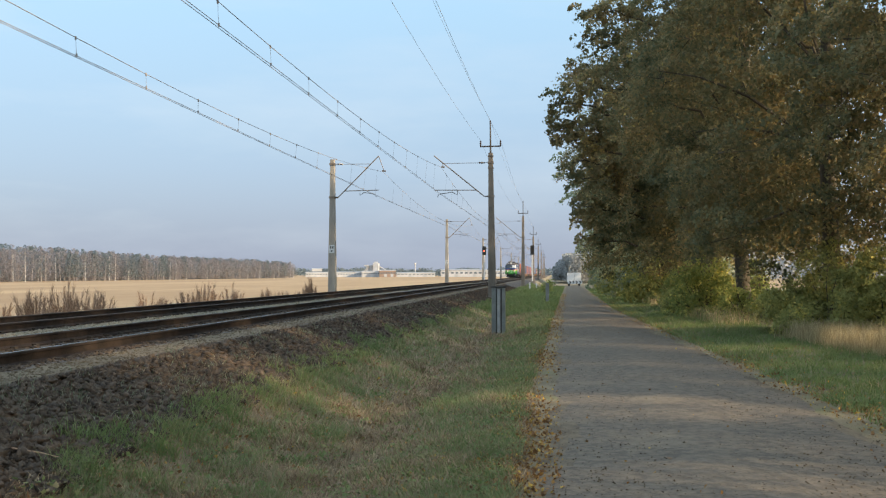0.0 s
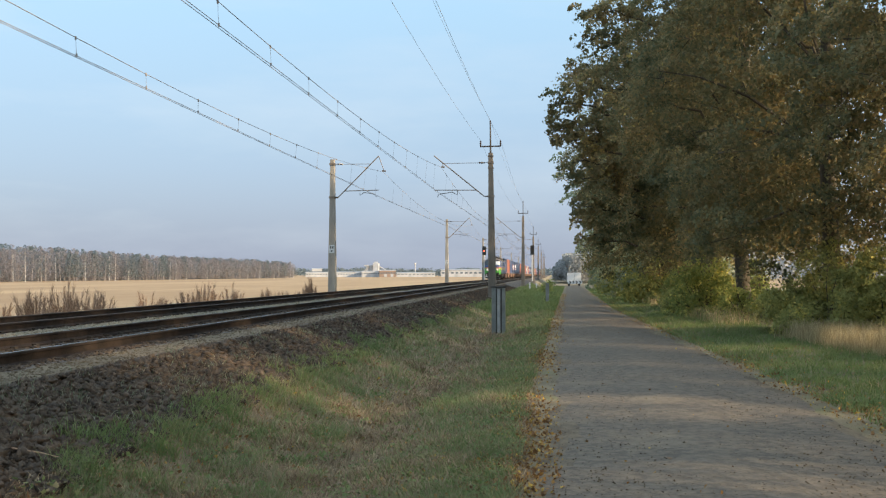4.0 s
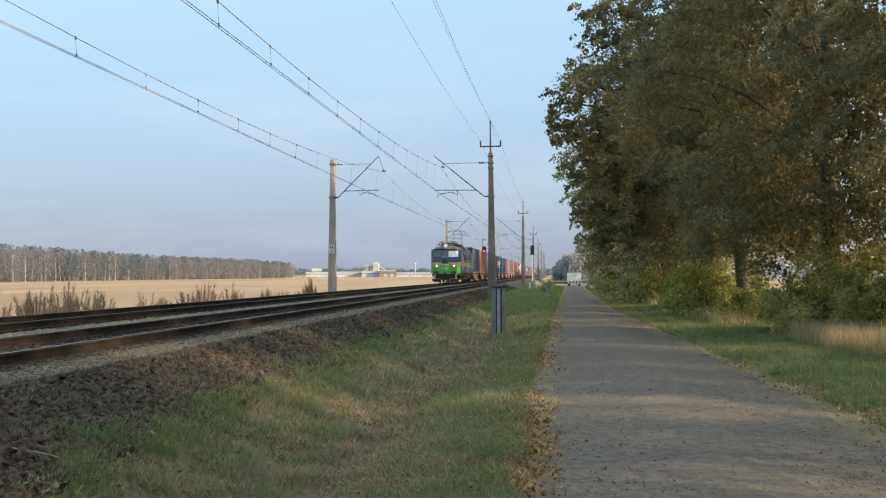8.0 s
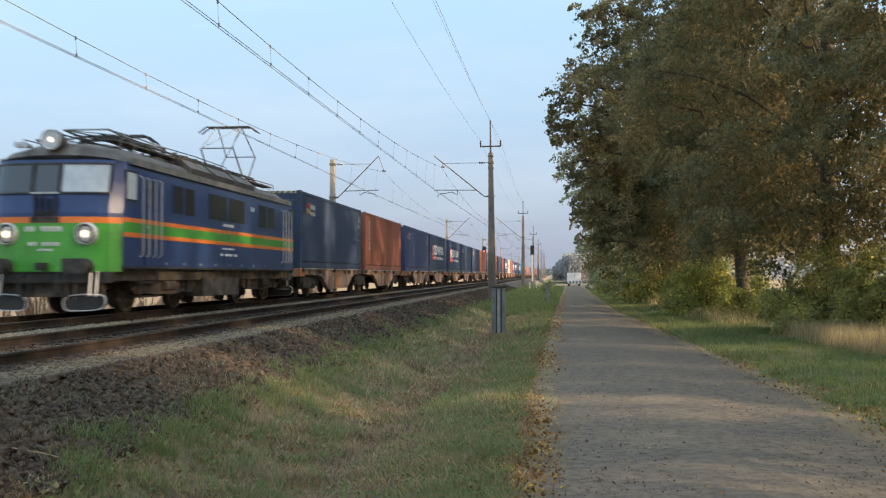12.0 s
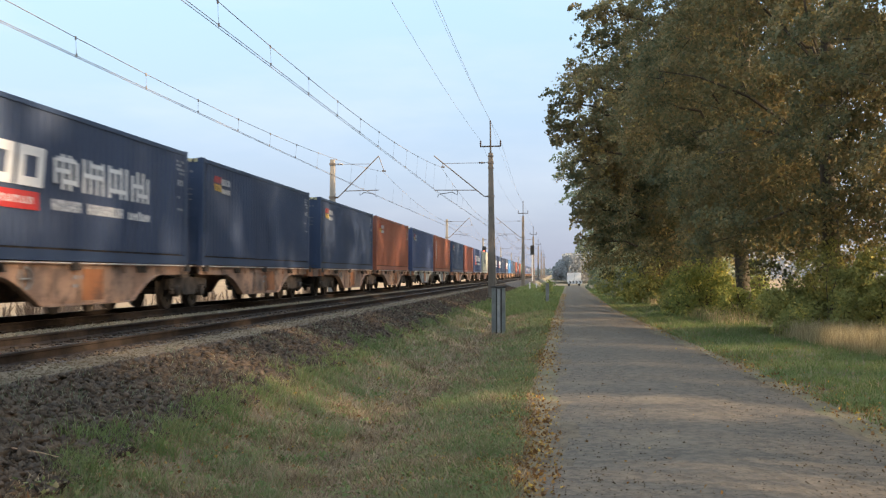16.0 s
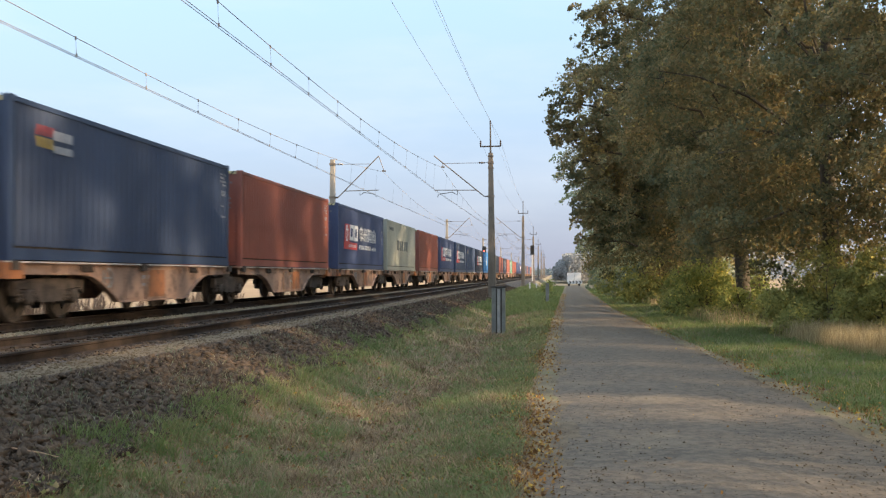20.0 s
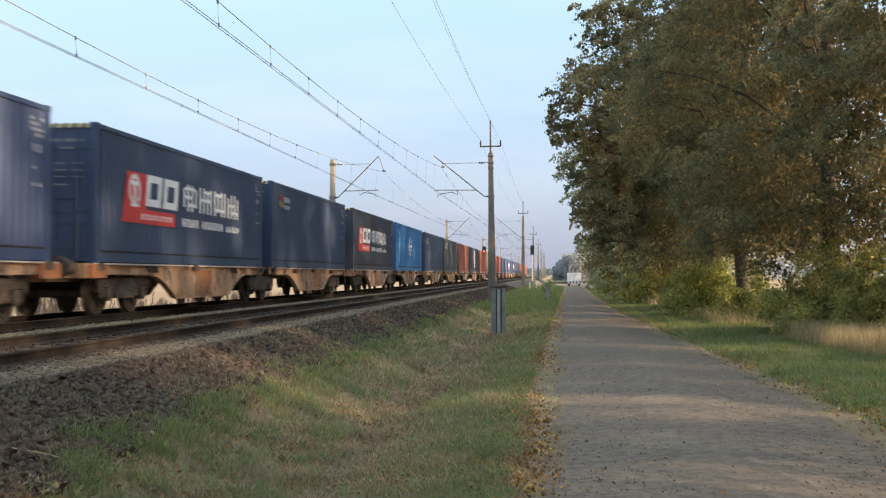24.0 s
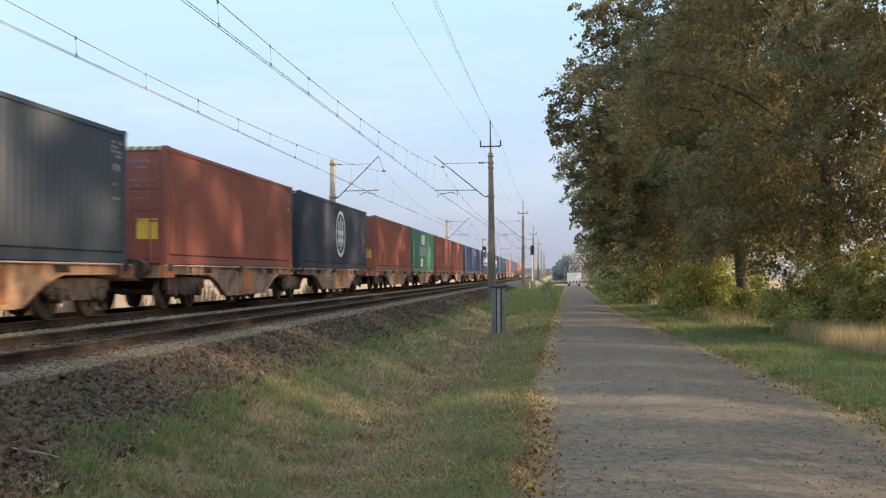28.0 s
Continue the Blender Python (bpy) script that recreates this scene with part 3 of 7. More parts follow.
def build_signal(x, y, red, face):
    y = y * ALONG
    zb = float(ground_z(np.array(x), np.array(y)))
    s = thing("railway_signal", (x, y, zb), "white railway signal post showing a red light" if red else "dark railway signal head on a white post", "railway signal", "signals of the line")
    part("post", Geo().cyl((0, 0, -0.1), (0, 0, 5.4), 0.10, n=10), M_WHITE, s)
    part("base", Geo().box(-0.35, 0.35, -0.35, 0.35, -0.3, 0.25, 0.04), M_CONCRETE_OLD, s)
    hd = part("signal_head", Geo().box(-0.36, 0.36, -0.14, 0.10, 5.2, 6.9, 0.12), M_BLACK, s)
    for k, z in enumerate((5.5, 5.95, 6.45)):
        hood = Geo()
        for q in range(7):
            a0, a1 = math.pi * q / 7, math.pi * (q + 1) / 7
            hood.add([(math.cos(t) * r, y_, z + math.sin(t) * r) for t in (a0, a1) for r in (0.135, 0.15) for y_ in (-0.14, -0.42)], [(0, 1, 3, 2), (4, 6, 7, 5), (0, 4, 5, 1), (2, 3, 7, 6), (0, 2, 6, 4), (1, 5, 7, 3)])
        part("hood", hood, M_BLACK, hd)
        lit = red and k == 1
        part("lens", Geo().lathe([(0, 0.12), (0.02, 0.12)], (0, -0.15, z), (0, -1, 0), 14), M_RED_LAMP if lit else M_DARK, hd, "lit red lens" if lit else "")
    part("ladder", Geo().tube([(-0.18, 0.25, 0), (-0.18, 0.18, 5.2)], 0.02).tube([(0.18, 0.25, 0), (0.18, 0.18, 5.2)], 0.02), M_GALV, s)
    part("marker_plate", Geo().box(-0.14, 0.14, -0.13, -0.11, 2.4, 3.5), M_WHITE, s)


build_signal(-13.4, 198, True, 1)
build_signal(-3.75, 188, False, 1)


M_CAB = mat("weathered_green_grey_metal", (0.17, 0.178, 0.165), (0.25, 0.258, 0.24), 0.75, 0.0, scale=3, fine=30, bump=0.1)
M_PALE_STRIP = mat("pale_metal_strip", (0.33, 0.33, 0.32), (0.43, 0.43, 0.41), 0.6, 0.1, bump=0)


def build_cabinet(x, y):
    y = y * ALONG
    zb = float(ground_z(np.array(x), np.array(y)))
    c = thing("trackside_cabinet", (x, y, zb - 0.08), "narrow grey metal trackside cabinet in the grassy ditch", "cabinet")
    part("body", Geo().box(-0.21, 0.21, -0.16, 0.16, 0.06, 1.56, 0.015), M_CAB, c)
    part("lid", Geo().box(-0.24, 0.24, -0.19, 0.19, 1.56, 1.61, 0.01), M_DARK, c)
    part("base_plate", Geo().box(-0.10, 0.30, -0.2, 0.2, -0.06, 0.06, 0.01), M_DARK, c)
    part("cover_strip", Geo().box(-0.03, 0.05, -0.185, -0.16, 0.08, 1.52, 0.005), M_PALE_STRIP, c, "pale vertical cover strip")
    for d in (-0.055, 0.09):
        part("edge_bar", Geo().box(d - 0.02, d + 0.02, -0.18, -0.16, 0.08, 1.54), M_DARK, c)


build_cabinet(-1.69, 31.6)


def build_marker(x, y, h, w, mat_, label):
    y = y * ALONG
    zb = float(ground_z(np.array(x), np.array(y)))
    c = thing("marker_post", (x, y, zb), label, "marker post", "trackside marker posts")
    part("post", Geo().box(-w, w, -w, w, -0.1, h, 0.015), mat_, c)
    part("cap", Geo().box(-w * 1.1, w * 1.1, -w * 1.1, w * 1.1, h, h + 0.04, 0.01), mat_, c)


build_marker(-0.32, 61.0, 1.15, 0.10, M_GALV, "grey marker post in the verge by the lane")
build_marker(-2.9, 128.0, 0.85, 0.10, M_WHITE, "short white marker post beside the railway")
build_marker(-2.4, 150.0, 0.8, 0.08, M_WHITE, "short white marker post beside the railway")
build_marker(-14.2, 205.0, 2.6, 0.10, M_WHITE, "white marker post beside the railway")


# ---- the train ----
M_LOCO_BLUE = mat("loco_blue_paint", (0.018, 0.045, 0.135), (0.028, 0.064, 0.18), 0.32, scale=1.5, fine=25, bump=0.02, dirt=(0.035, 0.045, 0.095), dirt_at=0.6)
M_LOCO_GREEN = mat("loco_green_paint", (0.050, 0.29, 0.045), (0.070, 0.37, 0.06), 0.30, scale=1.5, fine=25, bump=0.02, dirt=(0.06, 0.19, 0.05), dirt_at=0.58)
M_LOCO_EAVES = mat("loco_dusty_eaves", (0.15, 0.14, 0.122), (0.23, 0.215, 0.19), 0.8, scale=3, fine=30, bump=0.1, dirt=(0.09, 0.08, 0.07), dirt_at=0.55)
M_LOCO_ORANGE = mat("loco_orange_stripe", (0.72, 0.17, 0.03), (0.80, 0.22, 0.05), 0.35, scale=2, fine=30, bump=0.02)
M_LOCO_ROOF = mat("loco_sooty_roof", (0.06, 0.052, 0.046), (0.15, 0.13, 0.112), 0.8, scale=2.2, fine=30, bump=0.1, dirt=(0.20, 0.175, 0.15), dirt_at=0.57, dirt_scale=1.4)
M_LOCO_GREY = mat("loco_underframe_grime", (0.057, 0.049, 0.041), (0.137, 0.113, 0.092), 0.85, 0.0, scale=3, fine=30, spec=0.2)
M_HANDRAIL = mat("pale_handrail", (0.50, 0.50, 0.50), (0.62, 0.62, 0.62), 0.4, 0.3, bump=0)
M_GLASS = glass("cab_window_glass", (0.055, 0.066, 0.075), 0.05)
M_SIDE_GLASS = glass("side_window_glass", (0.020, 0.024, 0.034), 0.12)
M_BLIND = mat("pale_sun_blind", (0.50, 0.54, 0.56), (0.60, 0.63, 0.65), 0.35, bump=0)
M_WHEEL = mat("wheel_steel", (0.042, 0.035, 0.030), (0.090, 0.072, 0.060), 0.7, 0.2, scale=5, fine=30)
M_TREAD = mat("wheel_tread", (0.32, 0.31, 0.30), (0.45, 0.44, 0.43), 0.3, 0.9, bump=0)
M_BOGIE = mat("bogie_grime", (0.044, 0.037, 0.033), (0.112, 0.088, 0.073), 0.9, 0.0, scale=4, fine=40, spec=0.2)
RUST = dict(rough=0.8, scale=1.2, fine=22, bump=0.1, dirt_at=0.49, dirt_scale=1.9)
M_WAGON_RUST = mat("wagon_faded_rust_paint", (0.27, 0.165, 0.118), (0.43, 0.265, 0.185), dirt=(0.135, 0.088, 0.068), **RUST)
M_WAGON_ORANGE = mat("wagon_orange_end_paint", (0.302, 0.108, 0.043), (0.396, 0.155, 0.065), dirt=(0.144, 0.072, 0.043), **RUST)
# colour of the highlight painted along the wagons' top flange
M_EDGE_HIGHLIGHT = mat("painted_edge_highlight", (0.42, 0.40, 0.36), (0.58, 0.56, 0.51), 0.6, scale=4, fine=30, bump=0)
M_WAGON_AMBER = mat("wagon_faded_amber_paint", (0.348, 0.198, 0.110), (0.504, 0.300, 0.174), dirt=(0.144, 0.090, 0.066), **RUST)
M_WAGON_GREY = mat("wagon_grey_paint", (0.204, 0.216, 0.216), (0.324, 0.336, 0.336), dirt=(0.144, 0.114, 0.090), **RUST)


def paint(name, c, dirt):
    return mat(name, tuple(0.92 * q for q in c), tuple(min(1, 1.14 * q) for q in c), 0.5, scale=0.9, fine=18, bump=0.04, dirt=dirt, dirt_at=0.6, dirt_scale=1.1, stretch=(1, 1, 0.35))


PAINTS = {
    "navy": paint("container_navy", (0.033, 0.056, 0.108), (0.055, 0.065, 0.095)),
    "blue": paint("container_blue", (0.046, 0.071, 0.150), (0.06, 0.075, 0.12)),
    "ink": paint("container_ink", (0.036, 0.044, 0.068), (0.05, 0.054, 0.065)),
    "slate": paint("container_slate", (0.050, 0.062, 0.080), (0.065, 0.065, 0.065)),
    "bright": paint("container_bright_blue", (0.022, 0.15, 0.36), (0.035, 0.13, 0.27)),
    "orange": paint("container_orange", (0.275, 0.092, 0.058), (0.215, 0.08, 0.055)),
    "red": paint("container_red", (0.245, 0.076, 0.056), (0.19, 0.068, 0.052)),
    "grey": paint("container_grey", (0.37, 0.375, 0.315), (0.30, 0.285, 0.23)),
    "green": paint("container_green", (0.065, 0.20, 0.135), (0.16, 0.23, 0.18)),
}
WORDS = {"navy": "navy blue", "blue": "blue", "ink": "dark ink-blue", "slate": "slate grey-blue", "bright": "bright blue", "orange": "orange", "red": "brick red", "grey": "pale grey", "green": "green"}
TRAIN = []      # (thing, metres behind the front)

# --- locomotive; y runs back from its front, z = 0 at the rail ---
HALF, LEN = 1.47, 15.5
NOSE = 0.6      # how far the nose stands ahead of the train's zero point


def front_y(x, z, front=0.0):
    """How far the rounded nose stands back at this width and height."""
    u = abs(x) / HALF
    lean = 0.0 if z < 2.15 else (z - 2.15) * 0.20
    return 0.36 * u ** 6 + 0.14 * u * u + lean


def hull_band(z0, z1, grow=0.0):
    """A closed band of the loco's skin between two heights, with both rounded noses."""
    xs = np.linspace(-1, 1, 15)
    g = Geo()
    rings = []
    nz = max(2, int((z1 - z0) / 0.35) + 1)
    for z in np.linspace(z0, z1, nz):
        h = HALF * (0.985 + 0.015 * min(1, (z - 0.95) / 0.3)) - (0.03 if z > 3.1 else 0)
        fr = [(x * (h + grow), front_y(x * HALF, z) - grow, z) for x in xs]
        bk = [(x * (h + grow), LEN - front_y(x * HALF, z) + grow, z) for x in xs[::-1]]
        rings.append(fr + bk)
    n = len(rings[0])
    v = [p for r in rings for p in r]
    f = []
    for j in range(len(rings) - 1):
        f += [(j * n + k, j * n + (k + 1) % n, (j + 1) * n + (k + 1) % n, (j + 1) * n + k) for k in range(n)]
    f += [tuple(range(n - 1, -1, -1)), tuple(range((len(rings) - 1) * n, len(rings) * n))]
    return g.add(v, f)


def wheelset(parent, y, r, track=0.7525):
    """Axle and two flanged wheels, turning together."""
    w = Geo().cyl((-0.72, 0, 0), (0.72, 0, 0), 0.085, n=10)
    for s in (-1, 1):
        w.lathe([(-0.07, r + 0.03), (-0.04, r + 0.028), (-0.03, r), (0.065, r - 0.004), (0.065, r - 0.06), (0.02, r - 0.08), (0.03, 0.16), (0.08, 0.14), (0.08, 0.0)], (s * track, 0, 0), (s, 0, 0), 22)
        for k in range(5):
            an = 2 * math.pi * k / 5
            w.cyl((s * (track + 0.02), math.cos(an) * r * 0.55, math.sin(an) * r * 0.55), (s * (track + 0.055), math.cos(an) * r * 0.55, math.sin(an) * r * 0.55), 0.045, n=6)
    ws = part("wheelset", w, M_WHEEL, parent, smooth=True, at=(0, y, r))
    return ws


def build_loco():
    lo = thing("electric_locomotive", (TRACK_FAR, HEAD - NOSE, RAIL_Z), "blue and green electric locomotive with orange stripes, headlights lit", "locomotive")
    part("lower_body", hull_band(1.02, 1.42), M_LOCO_BLUE, lo)
    part("blue_body", hull_band(1.42, 3.30), M_LOCO_BLUE, lo, "glossy blue body shell")
    # stripes along the sides
    for z0, z1, m, nm in ((2.00, 2.10, M_LOCO_ORANGE, "orange_stripe"), (1.78, 2.00, M_LOCO_GREEN, "green_stripe"), (1.68, 1.78, M_LOCO_ORANGE, "orange_stripe")):
        g = Geo()
        for s in (-1, 1):
            g.box(s * (HALF + 0.003) - 0.004, s * (HALF + 0.003) + 0.004, 0.52, LEN - 0.52, z0, z1)
        part(nm, g, m, lo)
    # noses: green below, an orange line, blue above
    for back in (False, True):
        def shell(z0, z1, grow):
            xs = np.linspace(-0.996, 0.996, 17)
            g = Geo()
            v, f = [], []
            zs = np.linspace(z0, z1, 4)
            for z in zs:
                for x in xs:
                    y = front_y(x * HALF, z) - grow
                    v.append((x * HALF, LEN - y if back else y, z))
            inner = [(x * 0.98, (y + 0.05 if not back else y - 0.05), z) for x, y, z in v]
            m_, k_ = len(xs), len(zs)
            for j in range(k_ - 1):
                for i in range(m_ - 1):
                    q = j * m_ + i
                    f.append((q, q + 1, q + m_ + 1, q + m_))
            g.add(v, f)
            return g
        part("nose_panel", shell(0.93, 1.95, 0.012), M_LOCO_GREEN, lo, "bright green nose panel")
        part("nose_stripe", shell(1.95, 2.08, 0.016), M_LOCO_ORANGE, lo, "orange nose stripe")
        sg = -1 if back else 1
        Y0 = LEN if back else 0.0

        def fy(x, z, o=0.0):
            return Y0 + sg * (front_y(x, z) - o)
        # cab windows
        for wx0, wx1 in ((-1.33, -0.36), (-0.335, 0.235), (0.26, 1.27)):
            z0, z1 = 2.57, 3.23
            outer = [(wx0, z0), (wx1, z0), (wx1, z1), (wx0, z1)]
            fr = Geo()
            gl = Geo()
            e = 0.035
            def quad(g, pts, o1, o2):
                x0, x1, za, zb = pts[0][0], pts[1][0], pts[0][1], pts[2][1]
                n = max(1, int((x1 - x0) / 0.12))
                v = []
                for k in range(n + 1):
                    x = x0 + (x1 - x0) * k / n
                    v += [(x, fy(x, z, o), z) for o in (o1, o2) for z in (za, zb)]
                f = [(0, 1, 3, 2), tuple(4 * n + q for q in (0, 2, 3, 1))]
                for k in range(n):
                    f += [(4 * k + p, 4 * k + q, 4 * k + 4 + q, 4 * k + 4 + p) for p, q in ((0, 1), (1, 3), (3, 2), (2, 0))]
                g.add(v, f)
            for pts in ([(wx0, z0), (wx1, z0), (wx1, z0 + e), (wx0, z0 + e)], [(wx0, z1 - e), (wx1, z1 - e), (wx1, z1), (wx0, z1)],
                        [(wx0, z0 + e), (wx0 + e, z0 + e), (wx0 + e, z1 - e), (wx0, z1 - e)], [(wx1 - e, z0 + e), (wx1, z0 + e), (wx1, z1 - e), (wx1 - e, z1 - e)]):
                quad(fr, pts, 0.04, -0.04)
            quad(gl, [(wx0 + e, z0 + e), (wx1 - e, z0 + e), (wx1 - e, z1 - e), (wx0 + e, z1 - e)], 0.022, -0.03)
            wf = part("windscreen", fr, M_DARK, lo)
            part("pane", gl, M_BLIND if (wx0 > 0.2) else M_GLASS, wf, "pane with a pale blind behind it" if wx0 > 0.2 else "")
        part("wiper_rail", Geo().box(-0.35, 0.25, min(fy(0, 2.6), fy(0, 2.6, 0.07)), max(fy(0, 2.6), fy(0, 2.6, 0.07)), 2.56, 2.60), M_HANDRAIL, lo)
        part("nose_socket", Geo().box(-0.20, 0.16, min(fy(0, 2.3), fy(0, 2.3, 0.05)), max(fy(0, 2.3), fy(0, 2.3, 0.05)), 2.12, 2.20, 0.03), M_DARK, lo)
        part("grime_patch", Geo().box(-0.34, 0.30, *sorted((fy(0, 1.99, 0.017), fy(0, 1.99, 0.021))), 1.955, 2.075), M_LOCO_GREY, lo, "sooty stain across the stripe")
        for k in range(4):
            x = -0.22 + 0.145 * k
            part("bracket", Geo().box(x - 0.013, x + 0.013, min(fy(0, 2.3), fy(0, 2.3, 0.10)), max(fy(0, 2.3), fy(0, 2.3, 0.10)), 2.02 + 0.05 * (k % 2), 2.46 + 0.05 * ((k + 1) % 3)), M_BLACK, lo)
        # headlights
        for hx, hz, r in ((-0.86, 1.72, 0.20), (0.86, 1.72, 0.20)):
            hl = part("headlight", Geo().lathe([(0, r + 0.05), (0.09, r + 0.04), (0.12, r + 0.012), (0.06, r - 0.01)], (hx, fy(hx, hz, -0.02), hz), (0, -sg, 0), 22), M_HANDRAIL, lo, smooth=True)
            part("bezel", Geo().lathe([(0.05, r - 0.005), (0.085, r - 0.012), (0.085, r * 0.86), (0.05, r * 0.84)], (hx, fy(hx, hz, -0.02), hz), (0, -sg, 0), 22), M_DARK, hl, "dark ring round the lens")
            lens = part("lens", Geo().lathe([(0.05, r * 0.86), (0.095, r * 0.66), (0.10, r * 0.45)], (hx, fy(hx, hz, -0.02), hz), (0, -sg, 0), 22), M_GALV if back else M_LENS, hl, "" if back else "ribbed glass lens")
            part("lamp", Geo().lathe([(0.06, r * 0.46), (0.105, r * 0.40), (0.125, 0.0)], (hx, fy(hx, hz, -0.02), hz), (0, -sg, 0), 18), M_GALV if back else M_HEADLAMP, hl, "" if back else "lit warm white lamp", smooth=True)
            for k in range(3):
                o = (k - 1) * r * 0.42
                part("lens_bar", Geo().box(hx + o - 0.009, hx + o + 0.009, *sorted((fy(hx, hz, -0.02) - sg * 0.10, fy(hx, hz, -0.02) - sg * 0.118)), hz - r * 0.55, hz + r * 0.55), M_GALV, hl)
        hl = part("roof_headlight", Geo().lathe([(-0.45, 0.13), (-0.1, 0.22), (0.08, 0.23), (0.10, 0.20), (0.04, 0.18)], (0.0, fy(0, 3.3, -0.05), 3.72), (0, -sg, 0), 22), M_LOCO_ROOF, lo, smooth=True)
        part("bezel", Geo().lathe([(0.04, 0.20), (0.11, 0.225), (0.125, 0.205), (0.10, 0.18)], (0.0, fy(0, 3.3, -0.05), 3.72), (0, -sg, 0), 22), M_HANDRAIL, hl, "pale metal ring")
        part("lens", Geo().lathe([(0.02, 0.185), (0.085, 0.14), (0.09, 0.10)], (0.0, fy(0, 3.3, -0.05), 3.72), (0, -sg, 0), 22), M_GALV if back else M_LENS, hl, "" if back else "ribbed glass lens", smooth=True)
        part("lamp", Geo().lathe([(0.05, 0.10), (0.095, 0.085), (0.11, 0.0)], (0.0, fy(0, 3.3, -0.05), 3.72), (0, -sg, 0), 18), M_GALV if back else M_HEADLAMP, hl, "" if back else "lit warm white lamp", smooth=True)
        # writing on the nose, as bars
        for xa, count, wd, z0, z1 in ((-0.56, 9, 0.118, 1.77, 1.88), (-0.46, 9, 0.100, 1.47, 1.55), (-0.16, 4, 0.085, 1.36, 1.41)):
            g = Geo()
            for k in range(count):
                if count == 9 and k in (0, 3, 8):
                    continue
                x, b = xa + wd * k, wd * 0.24
                g.box(x, x + b, *sorted((fy(0, 1.6, 0.016), fy(0, 1.6, 0.026))), z0, z1)
                g.box(x + wd * 0.46, x + wd * 0.46 + b, *sorted((fy(0, 1.6, 0.016), fy(0, 1.6, 0.026))), z0, z1)
                zz = (z0, (z0 + z1) / 2, z1 - 0.02)[k % 3]
                g.box(x + b, x + wd * 0.46, *sorted((fy(0, 1.6, 0.016), fy(0, 1.6, 0.026))), zz, zz + 0.022)
            tagged(part("lettering", g, M_MARK, lo), kind="stuff")
        # buffer beam and what hangs on it
        bb = part("buffer_beam", Geo().box(-1.30, 1.30, *sorted((Y0 + sg * 0.04, Y0 + sg * 0.42)), 0.70, 0.925, 0.03), M_DARK, lo)
        part("apron", Geo().box(-1.15, 1.15, *sorted((Y0 + sg * 0.25, Y0 + sg * 0.35)), 0.40, 0.72, 0.03), M_LOCO_GREY, lo)
        for x in (-0.875, 0.875):
            bf = Geo().lathe([(-0.05, 0.17), (0.05, 0.17), (0.06, 0.11), (0.40, 0.10), (0.41, 0.13), (0.50, 0.13)], (x, Y0, 1.04), (0, -sg, 0), 16)
            part("buffer", bf, M_DARK, lo, smooth=True)
            part("buffer_plate", Geo().box(x - 0.25, x + 0.25, *sorted((Y0 - sg * 0.50, Y0 - sg * 0.56)), 0.90, 1.20, 0.06), M_DARK, lo)
        part("coupling_hook", Geo().box(-0.07, 0.07, *sorted((Y0 + sg * 0.1, Y0 - sg * 0.32)), 0.96, 1.12, 0.03), M_BLACK, lo)
        for x in (-0.5, -0.3, 0.3, 0.5):
            part("brake_hose", Geo().tube([(x, Y0, 0.9), (x, Y0 - sg * 0.14, 0.8), (x + 0.03, Y0 - sg * 0.15, 0.5), (x, Y0 - sg * 0.02, 0.42)], 0.025), M_BLACK, lo)
        for s in (-1, 1):
            step = Geo().tube([(s * 1.12, Y0 + sg * 0.05, 0.95), (s * 1.12, Y0 - sg * 0.05, 0.42)], 0.022).tube([(s * 0.98, Y0 + sg * 0.05, 0.95), (s * 0.98, Y0 - sg * 0.05, 0.42)], 0.022)
            part("step_rail", step, M_HANDRAIL, lo)
            pl = [(s * (0.86 + 0.46 * (abs(math.cos(q)) ** 0.55) * (1 if math.cos(q) > 0 else -1)), 0.29 + 0.03 * math.cos(q) + 0.17 * (abs(math.sin(q)) ** 0.7) * (1 if math.sin(q) > 0 else -1)) for q in (2 * math.pi * (k + 0.5) / 18 for k in range(18))]
            part("rail_guard", Geo().prism(pl, Y0 + sg * 0.02, Y0 + sg * 0.10, "y"), M_BLACK, lo)
            rim = [(x, Y0 - sg * 0.01, z) for x, z in pl]
            part("guard_rim", Geo().tube(rim + rim[:1], 0.013), M_HANDRAIL, lo)
            part("guard_strut", Geo().tube([(s * 0.62, Y0 + sg * 0.02, 0.36), (s * 0.60, Y0 + sg * 0.12, 0.86)], 0.03), M_DARK, lo)
    # roof
    rg = Geo()
    prof = [(-1.42, 3.26), (-1.36, 3.40), (-1.10, 3.62), (-0.6, 3.76), (0, 3.80), (0.6, 3.76), (1.10, 3.62), (1.36, 3.40), (1.42, 3.26)]
    ys = [0.32, 0.5, 0.9, 1.6, LEN / 2, LEN - 1.6, LEN - 0.9, LEN - 0.5, LEN - 0.32]
    sc = [0.25, 0.62, 0.86, 1, 1, 1, 0.86, 0.62, 0.25]
    v, f = [], []
    for y, k in zip(ys, sc):
        v += [(x * (0.95 + 0.05 * k), y + (0.25 * abs(x / 1.42) ** 2 * (1 if y < LEN / 2 else -1) if k < 1 else 0), 3.28 + (z - 3.28) * k) for x, z in prof]
    n = len(prof)
    for j in range(len(ys) - 1):
        f += [(j * n + i, j * n + i + 1, (j + 1) * n + i + 1, (j + 1) * n + i) for i in range(n - 1)]
        f.append((j * n + n - 1, j * n, (j + 1) * n, (j + 1) * n + n - 1))
    f += [tuple(range(n)), tuple(range((len(ys) - 1) * n, len(ys) * n))]
    part("roof", rg.add(v, f), M_LOCO_ROOF, lo, "sooty grey-brown curved roof", smooth=True)
